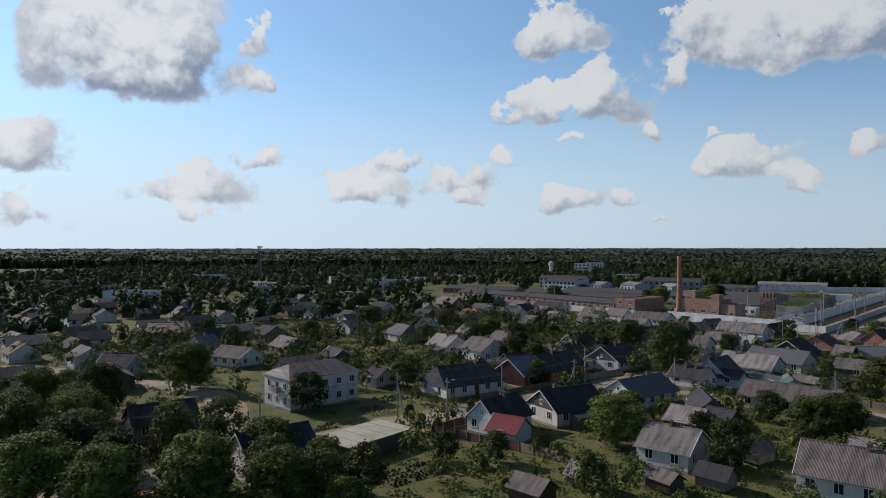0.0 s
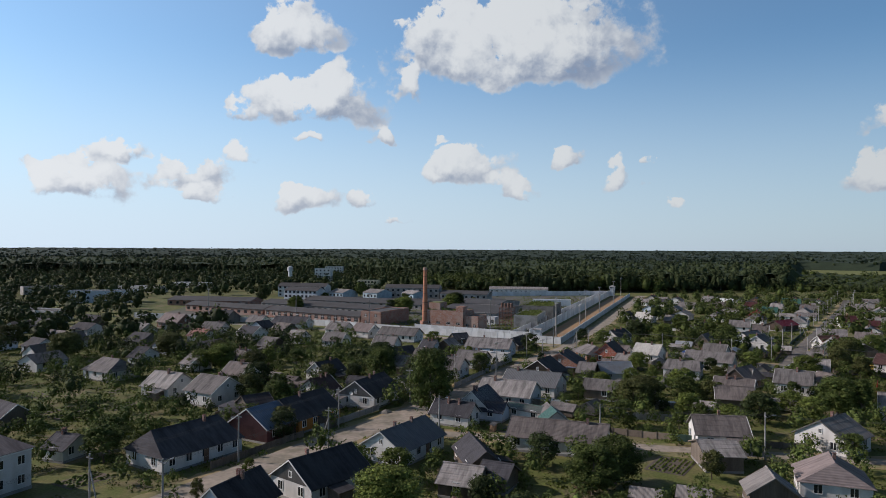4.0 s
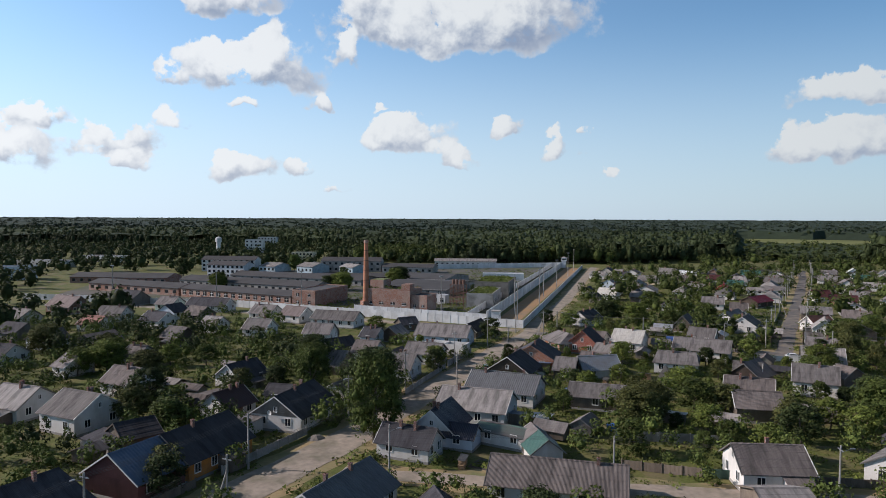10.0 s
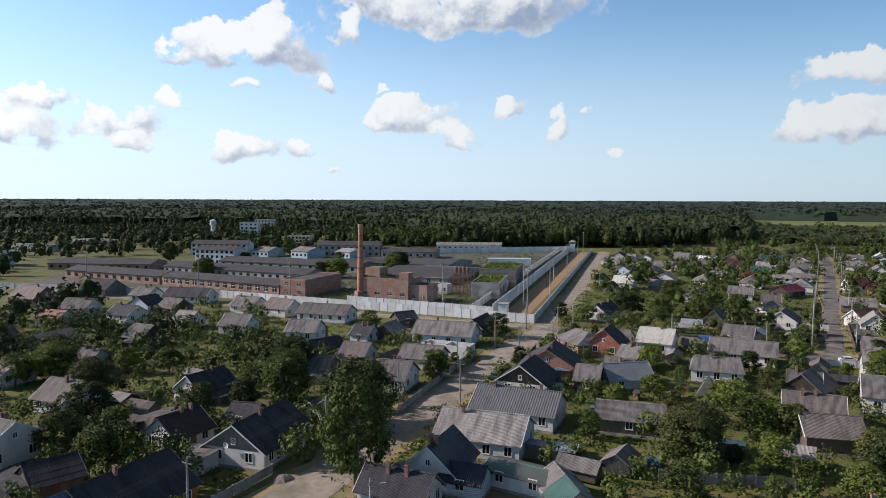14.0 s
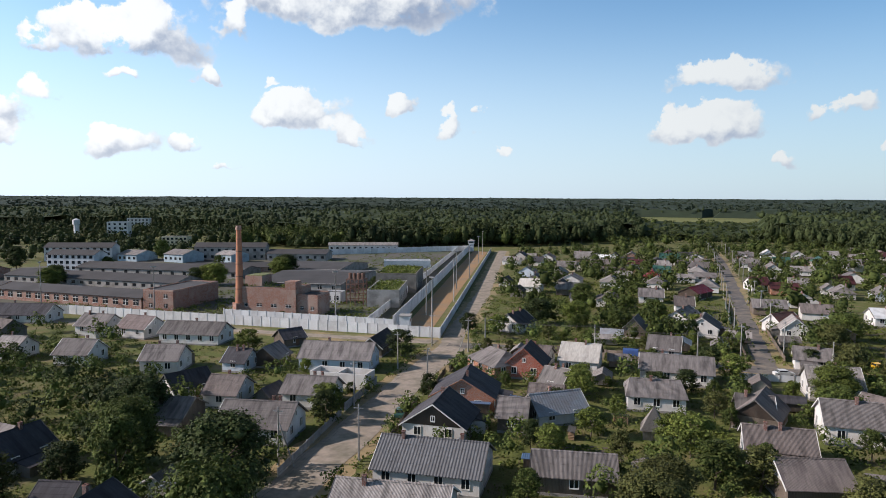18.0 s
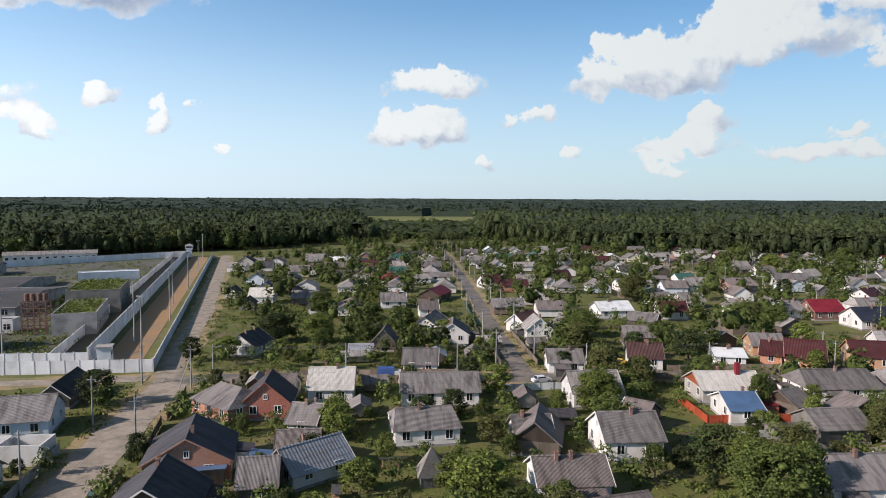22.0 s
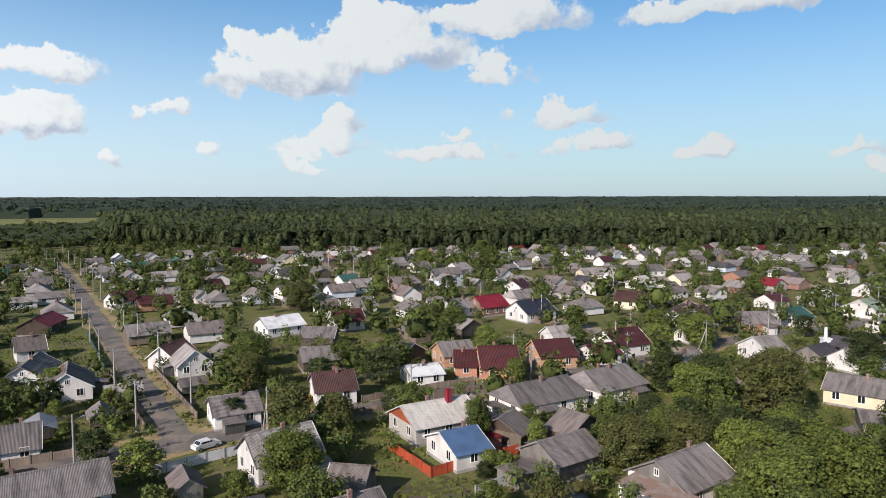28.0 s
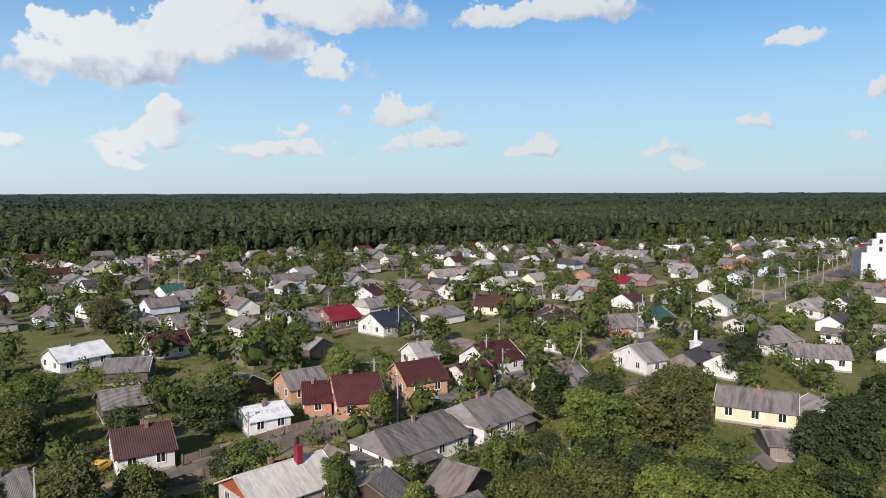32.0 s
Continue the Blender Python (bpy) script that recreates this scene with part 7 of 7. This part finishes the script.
annex(182.8, 142.4, 122, 3.0, 3.0, 2.2, WALLS["brick_red"], ROOFS["red_roof"], "small annex with a red roof edge")
annex(197.5, 140.5, 34, 5.0, 3.0, 2.3, WALLS["white"], ROOFS["slate_brown"], "low brown-roofed shed beside a white house")
annex(205.0, 127.0, 126, 5.0, 3.2, 2.4, WALLS["white"], ROOFS["slate"], "grey porch with a shallow roof", windows=1)
annex(171.5, 137.5, 128, 6.0, 4.4, 2.2, WALLS["wood_grey"], ROOFS["slate_brown"], "sagging grey timber shed")
annex(164.0, 133.0, 40, 3.6, 2.8, 2.0, WALLS["wood_dark"], ROOFS["slate"], "small dark timber shed")


def heap(name, x, y, radius, high, mat, label, category):
    """A loose heap with an uneven top."""
    rnd = random.Random(round(x * 11 + y))
    v, f, n = [(x, y, high)], [], 11
    for k, (q, z) in enumerate(((0.35, 0.78), (0.7, 0.38), (1.0, 0.0))):
        for i in range(n):
            a, r = i * 6.283 / n, radius * q * rnd.uniform(0.82, 1.15)
            v.append((x + r * math.cos(a), y + r * math.sin(a), max(0, z * high * rnd.uniform(0.85, 1.15))))
    f += [(0, 1 + i, 1 + (i + 1) % n) for i in range(n)]
    for k in range(2):
        f += [(1 + k * n + i, 1 + (k + 1) * n + i, 1 + (k + 1) * n + (i + 1) % n, 1 + k * n + (i + 1) % n) for i in range(n)]
    return tagged(part(name, Build().add(v, f), mat), label, category, "yard heaps")


M_YELLOWSAND = material("yellow_sand", (0.42, 0.27, 0.09), 0.95, 0.2, 3)
heap("sand_pile", 83.6, 159.6, 1.5, 0.9, M_YELLOWSAND, "heap of yellow building sand on grass", "sand pile")
heap("sand_pile", 86.9, 158.3, 1.2, 0.7, M_YELLOWSAND, "heap of yellow building sand on grass", "sand pile")
heap("rubble_pile", 47.0, 174.5, 1.6, 0.7, M_OLDCONC, "heap of grey rubble beside the fence", "rubble")
heap("hay_pile", 100.5, 148.0, 1.5, 1.3, M_VERGE, "small haystack in a garden", "hay")
_t = thing("water_tub", pose(95.2, 156.4, 0), "bright blue plastic water tub in a garden", "tub")
part("tub", Build().tube((0, 0, 0), (0, 0, 0.95), 0.85, 0.95, 14), material("blue_plastic", (0.02, 0.12, 0.42), 0.4, 0.1, 3), _t)
part("rim", Build().tube((0, 0, 0.9), (0, 0, 1.0), 1.0, 1.0, 14), MATS["blue_plastic"], _t)
_wood = random.Random(8)
for _x, _y, _a in ((31, 205.5, 40), (88, 166, 134), (116, 183, 40), (128, 183.5, 130), (63, 152, 50), (182.5, 134.5, 40), (170.0, 129.5, 128), (60, 115, 140), (200.5, 145, 34)):
    if not free(_x, _y, 0.8, 1.0):
        continue
    _t = thing("woodpile", pose(_x, _y, 0, 0, 0, _a), "stack of split firewood under a board", "woodpile", "woodpiles")
    _b = Build()
    for _i in range(9):
        for _j in range(5):
            _r = _wood.uniform(0.1, 0.14)
            _b.tube((-1.2 + _i * 0.28, -0.45, 0.13 + _j * 0.25), (-1.2 + _i * 0.28, 0.45 + _wood.uniform(-0.1, 0.1), 0.13 + _j * 0.25), _r, _r, 5)
    tagged(part("logs", _b, material("cut_wood", (0.30, 0.20, 0.12), 0.9, 0.3, 5), _t), kind="stuff")
    part("cover_board", Build().slab((-1.5, -0.6, 1.4), (1.5, -0.6, 1.4), (1.5, 0.6, 1.55), (-1.5, 0.6, 1.55), 0.05), WALLS["wood_grey"], _t)

# vegetable beds: dug soil with planted rows
_bed, _soil, _rowb = random.Random(15), Build(), Build()
_n = 0
for _ in range(1400):
    if _n >= 95:
        break
    _x, _y = _bed.uniform(-40, 260), _bed.uniform(75, 250)
    if _y > 235 + abs(_x - 140) * 0.5 or not free(_x, _y, 4.5, 3.0) or any(math.hypot(_x - a, _y - b) < c + 3.0 for a, b, c in TREESPOTS):
        continue
    _a = radians(_bed.choice((36, 126)) + _bed.uniform(-5, 5))
    _c, _s, _l, _w = math.cos(_a), math.sin(_a), _bed.uniform(3, 5), _bed.uniform(2, 3.4)
    _go = lambda pts: [(_x + px * _c - py * _s, _y + px * _s + py * _c, pz) for px, py, pz in pts]
    _soil.add(_go([(-_l, -_w, 0.012), (_l, -_w, 0.012), (_l, _w, 0.012), (-_l, _w, 0.012), (-_l + 0.2, -_w + 0.2, 0.06), (_l - 0.2, -_w + 0.2, 0.06), (_l - 0.2, _w - 0.2, 0.06), (-_l + 0.2, _w - 0.2, 0.06)]),
              [(0, 1, 5, 4), (1, 2, 6, 5), (2, 3, 7, 6), (3, 0, 4, 7), (4, 5, 6, 7)])
    _k = int(_w * 2 / 0.75)
    for _i in range(_k):
        _q = -_w + 0.5 + _i * 0.75
        _px = -_l + 0.4
        while _px < _l - 0.6:
            _d, _hh = _bed.uniform(0.5, 1.2), _bed.uniform(0.15, 0.45)
            if _bed.random() < 0.85:
                _rowb.add(_go([(_px, _q - 0.2, 0.05), (_px + _d, _q - 0.2, 0.05), (_px + _d, _q + 0.2, 0.05), (_px, _q + 0.2, 0.05), (_px + _d * 0.3, _q, _hh), (_px + _d * 0.75, _q + 0.05, _hh * 0.9)]),
                          [(0, 1, 5, 4), (2, 3, 4, 5), (1, 2, 5), (3, 0, 4)])
            _px += _d
    take(_x, _y, math.degrees(_a), _l * 2, _w * 2)
    _n += 1
tagged(part("dug_beds", _soil, material("dug_soil", (0.095, 0.075, 0.055), 0.95, 0.35, 2.5, (0.06, 0.05, 0.038), 0.4, 0.5, bump=0.5)), "dug vegetable beds in the gardens", "soil", kind="stuff")
tagged(part("vegetable_rows", _rowb, M_LEAF["bright"]), "rows of vegetables in the garden beds", "vegetables", kind="stuff")

# ---- woods, far trees, undergrowth (uncountable) ----
WRNG = np.random.default_rng(9)


def grove(spots, heights, radii, per, size, rng, low=0.2, core=0.0):
    """Many far trees in one: each a lumpy heap of leaf clumps, with a knotted inside where wanted. Returns vertices and faces."""
    n = len(spots)
    d = rng.normal(0, 1, (n, per, 3))
    d /= np.linalg.norm(d, axis=2)[:, :, None]
    d[:, :, 2] = np.where(d[:, :, 2] < -0.55, -d[:, :, 2], d[:, :, 2])
    turn = rng.uniform(0, 6, (n, 1, 1)), rng.uniform(0, 6, (n, 1, 1))
    lump = lambda q: 1 + 0.36 * np.sin(q[:, :, :1] * 5 + turn[0]) * np.sin(q[:, :, 2:] * 4 + turn[1])
    half, mid = heights * (1 - low) / 2, heights * (1 + low) / 2

    def settle(p):
        p = p * np.stack([radii, radii, half], 1)[:, None, :]
        p[:, :, :2] += spots[:, None, :2]
        p[:, :, 2] += (mid + spots[:, 2])[:, None]
        return p.reshape(-1, 3)

    pts, faces = leaf_tufts(settle(d * lump(d) * rng.uniform(0.78, 1.02, (n, per, 1))), d.reshape(-1, 3) + (0, 0, 0.3), np.repeat(size * radii, per), rng)
    if core:
        v, f = ico()
        q = np.repeat(v[None], n, 0)
        q = q * lump(q) * core * rng.uniform(0.8, 1.15, (n, 12, 1))
        faces = np.concatenate([faces, (f[None] + (12 * np.arange(n))[:, None, None]).reshape(-1, 3) + len(pts)])
        pts = np.concatenate([pts, settle(q)])
    return pts, faces


def stuff(name, pq, mat, label, category):
    return tagged(new(name, tufts_mesh(name, *pq, mat)), label, category, "", "stuff")


_m = np.array(MORE, float)
stuff("garden_trees", grove(np.c_[_m[:, :2], np.zeros(len(_m))], _m[:, 2], _m[:, 3], 260, 0.1, WRNG, 0.03, 0.4), M_LEAF["green"], "bushes and small fruit trees filling the gardens", "trees")
# garden trees between the far houses
_spots = []
_tr = random.Random(31)
while len(_spots) < 2300:
    _x, _y = _tr.uniform(180, 640), _tr.uniform(-420, 520)
    if _x < 235 - _y * 0.3 and not (_y > 190 and _x > 190):
        continue
    if _x > 600 + max(0, -_y) * 0.3 or _y > 500 - (_x - 215) * 0.4:
        continue
    if free(_x, _y, 1.5, 1.5) and not works(_x, _y):
        _spots.append((_x, _y, 0))
while len(_spots) < 2750:
    _a, _r = radians(_tr.uniform(44, 68)), _tr.uniform(420, 980)
    _spots.append((CX + _r * math.sin(_a), CY + _r * math.cos(_a), 0))
_spots = np.array(_spots, float)
_h = WRNG.uniform(3.0, 8.0, len(_spots)) * np.where(WRNG.random(len(_spots)) < 0.08, 1.6, 1.0)
stuff("far_garden_trees", grove(_spots, _h, _h * WRNG.uniform(0.36, 0.5, len(_spots)), 120, 0.125, WRNG, 0.03, 0.55), M_LEAF["green"], "garden trees among the far houses", "trees")
_spots = []
while len(_spots) < 2600:
    _x, _y = _tr.uniform(-460, 330), _tr.uniform(170, 1000)
    if _x > 60 and _y < 540:
        continue
    if _y > 400 - (_x + 16) * 0.85 - 12 and _x > -16 and _y < 560:
        continue
    if free(_x, _y, 1.5, 1.5) and not works(_x, _y):
        _spots.append((_x, _y, 0))
_spots = np.array(_spots, float)
_near = np.hypot(_spots[:, 0] - 20, _spots[:, 1] - 110) < 210
for _pick, _per, _size, _core, _low, _high, _name, _words in ((_near, 300, 0.088, 0.42, 3.0, 8.0, "side_garden_trees", "dark garden trees on the town side"), (~_near, 64, 0.175, 0.66, 4.5, 12.0, "town_trees", "dark trees among the town buildings")):
    _p = _spots[_pick]
    _h = WRNG.uniform(_low, _high, len(_p))
    stuff(_name, grove(_p, _h, _h * WRNG.uniform(0.36, 0.5, len(_p)), _per, _size, WRNG, 0.02, _core), M_LEAF["dark"], _words, "trees")


def wood_edge(az):
    """How far the edge of the woods stands from the village centre in the direction az (degrees from the y axis to the right)."""
    return float(np.interp(az, [-75, -40, -10, 8, 16, 22, 40, 50, 62, 68, 74, 90, 110, 135, 160], [1500, 1250, 900, 800, 560, 440, 470, 545, 545, 450, 435, 425, 480, 640, 900]))


def young(az, r):
    """How tall the woods stand there, of one: a wedge of young growth with a meadow behind it."""
    wave = noise.noise(Vector((az * 0.6, r * 0.012, 0.0)))
    if 49.3 + 1.6 * wave < az < 60.5 + 2.5 * wave and r < 1330 + 60 * wave:
        return 0.0 if r > 940 + 60 * wave else 0.3 + 0.25 * noise.noise(Vector((az * 2.0, r * 0.03, 5.0)))
    return 1.0 + 0.22 * noise.noise(Vector((az * 0.35, r * 0.004, 9.0)))


def wood_spots(n, near, far, rng, az0=-70, az1=150):
    az = rng.uniform(az0, az1, n)
    e = np.array([wood_edge(a) for a in az])
    r = e + near + (far - near) * rng.random(n) ** 1.3
    x, y = CX + r * np.sin(np.radians(az)), CY + r * np.cos(np.radians(az))
    z = np.array([rise(a, b) for a, b in zip(x, y)])
    k = np.array([young(a, b) for a, b in zip(az, r)])
    return np.stack([x, y, z], 1)[k > 0], k[k > 0]


_s, _k = wood_spots(3300, -8, 45, WRNG)
_h = np.where(WRNG.random(len(_s)) < 0.35, WRNG.uniform(4, 10, len(_s)), WRNG.uniform(11, 20, len(_s))) * _k
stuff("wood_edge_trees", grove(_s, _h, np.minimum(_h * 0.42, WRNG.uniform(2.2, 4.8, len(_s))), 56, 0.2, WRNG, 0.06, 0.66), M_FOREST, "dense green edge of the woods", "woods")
_b = Build()
for _x, _y, _z in _s[:900]:
    _b.add([(_x - 0.2, _y, _z), (_x + 0.17, _y - 0.2, _z), (_x + 0.17, _y + 0.2, _z), (_x, _y, _z + 11)], [(0, 1, 3), (1, 2, 3), (2, 0, 3)])
tagged(part("wood_edge_trunks", _b, M_BARK), "slender trunks along the edge of the woods", "trunks", kind="stuff")
_s, _k = wood_spots(9000, 35, 800, WRNG)
_h = WRNG.uniform(14, 20, len(_s)) * _k
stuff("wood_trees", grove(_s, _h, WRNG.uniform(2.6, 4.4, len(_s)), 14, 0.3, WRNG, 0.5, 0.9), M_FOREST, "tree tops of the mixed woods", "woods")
_s, _k = wood_spots(13000, 600, 3600, WRNG)
_h = WRNG.uniform(15, 21, len(_s)) * _k
stuff("distant_wood_trees", grove(_s, _h, WRNG.uniform(4.0, 7.0, len(_s)), 9, 0.42, WRNG, 0.7), M_HAZED_WOOD, "distant tree tops up to the horizon", "woods")
# the closed canopy under the tops
_v, _f, _az = [], [], np.arange(-80, 160.1, 0.8)
_steps = np.r_[np.arange(20, 400, 14), np.arange(400, 1500, 40), np.arange(1500, 4300, 120)]
_ok = []
for _j, _st in enumerate(_steps):
    for _a in _az:
        _r = wood_edge(_a) + _st
        _r2 = min(_r, 4750)
        _tall = young(_a, _r2)
        _x, _y = CX + _r2 * math.sin(radians(_a)), CY + _r2 * math.cos(radians(_a))
        _v.append((_x, _y, rise(_x, _y) - 0.5 + _tall * (14 + 2.2 * (noise.noise(Vector((_x * 0.03, _y * 0.03, 0))) + noise.noise(Vector((_x * 0.11, _y * 0.11, 3)))) + min(3.0, _st * 0.002))))
_na = len(_az)
for _j in range(len(_steps) - 1):
    for _i in range(_na - 1):
        _f.append((_j * _na + _i, _j * _na + _i + 1, (_j + 1) * _na + _i + 1, (_j + 1) * _na + _i))
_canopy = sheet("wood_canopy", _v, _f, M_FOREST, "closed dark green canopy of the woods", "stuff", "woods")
# beyond 700 m the canopy takes the haze-tinted leaves
_canopy.data.materials.append(M_HAZED_WOOD)
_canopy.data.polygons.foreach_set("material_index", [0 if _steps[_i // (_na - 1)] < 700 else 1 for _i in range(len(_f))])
_v, _f = [], []
for _a in np.arange(48, 62.6, 0.5):
    for _r in (880, 1000, 1120, 1250, 1400):
        _x, _y = CX + _r * math.sin(radians(_a)), CY + _r * math.cos(radians(_a))
        _v.append((_x, _y, 0.3))
_f = [(_i * 5 + _j, _i * 5 + _j + 1, _i * 5 + _j + 6, _i * 5 + _j + 5) for _i in range(len(_v) // 5 - 1) for _j in range(4)]
sheet("meadow", _v, _f, M_MEADOW, "pale open meadow among the woods")

# rough grass and weeds in the gardens
_g = []
_wr = random.Random(3)
while len(_g) < 14000:
    _x, _y = _wr.uniform(-110, 270), _wr.uniform(50, 330)
    if _y > 250 + abs(_x - 140) * 1.0 or (_x < 140 and _y > 250 + (140 - _x) * 0.75):
        continue
    if free(_x, _y, 0.3, 0.6) and not any(math.hypot(_x - a, _y - b) < c for a, b, c in OPEN):
        _g.append((_x, _y, 0))
_g = np.array(_g, float)
_h = WRNG.uniform(0.2, 0.75, len(_g))
stuff("weeds", grove(_g, _h, WRNG.uniform(0.5, 1.5, len(_g)), 15, 0.17, WRNG, 0.0), M_LEAF["bright"], "rough grass, weeds and vegetable rows in the gardens", "weeds")

# grass on the ruined roofs and in the factory yard
_g = []
for _x0, _y0, _a, _l, _w, _z, _n in ((164.5, 321.5, 52, 13, 4.6, 5.7, 170), (188, 351, 51, 14, 7.2, 7.3, 260), (122, 322, -48, 9.2, 5.2, 8.5, 60)):
    _c, _q = math.cos(radians(_a)), math.sin(radians(_a))
    for _ in range(_n):
        _px, _py = _wr.uniform(-_l, _l), _wr.uniform(-_w, _w)
        _g.append((_x0 + _px * _c - _py * _q, _y0 + _px * _q + _py * _c, _z))
while len(_g) < 2300:
    _x, _y = _wr.uniform(60, 290), _wr.uniform(285, 500)
    if works(_x, _y) and free(_x, _y, 0.4, 1.0) and _y > 284 + abs(_x - 136) * (1.13 if _x > 136 else 1.3) and _wr.random() < math.exp(-max(0.0, _y - 300 - abs(_x - 150) * 0.8) / 45):
        _g.append((_x, _y, 0))
_g = np.array(_g, float)
_h = WRNG.uniform(0.3, 1.3, len(_g))
stuff("yard_weeds", grove(_g, _h, WRNG.uniform(0.5, 1.3, len(_g)), 14, 0.2, WRNG, 0.0), M_LEAF["bright"], "grass and weeds on ruined roofs and in the factory yard", "weeds")
# rounded trees in front of the woods behind the factory
_g = []
while len(_g) < 420:
    _u, _v2 = _wr.random(), _wr.uniform(0, 55)
    _x, _y = 205 + 190 * _u, 612 - 110 * _u
    _x, _y = _x + _v2 * 0.5, _y + _v2 * 0.86
    if free(_x, _y, 3.0, 2.0):
        _g.append((_x, _y, 0))
_g = np.array(_g, float)
_h = WRNG.uniform(8, 15, len(_g))
stuff("copse_trees", grove(_g, _h, np.minimum(_h * 0.4, WRNG.uniform(3.4, 5.2, len(_g))), 170, 0.11, WRNG, 0.03, 0.7), M_LEAF["green"], "rounded broadleaf trees in front of the woods", "trees")
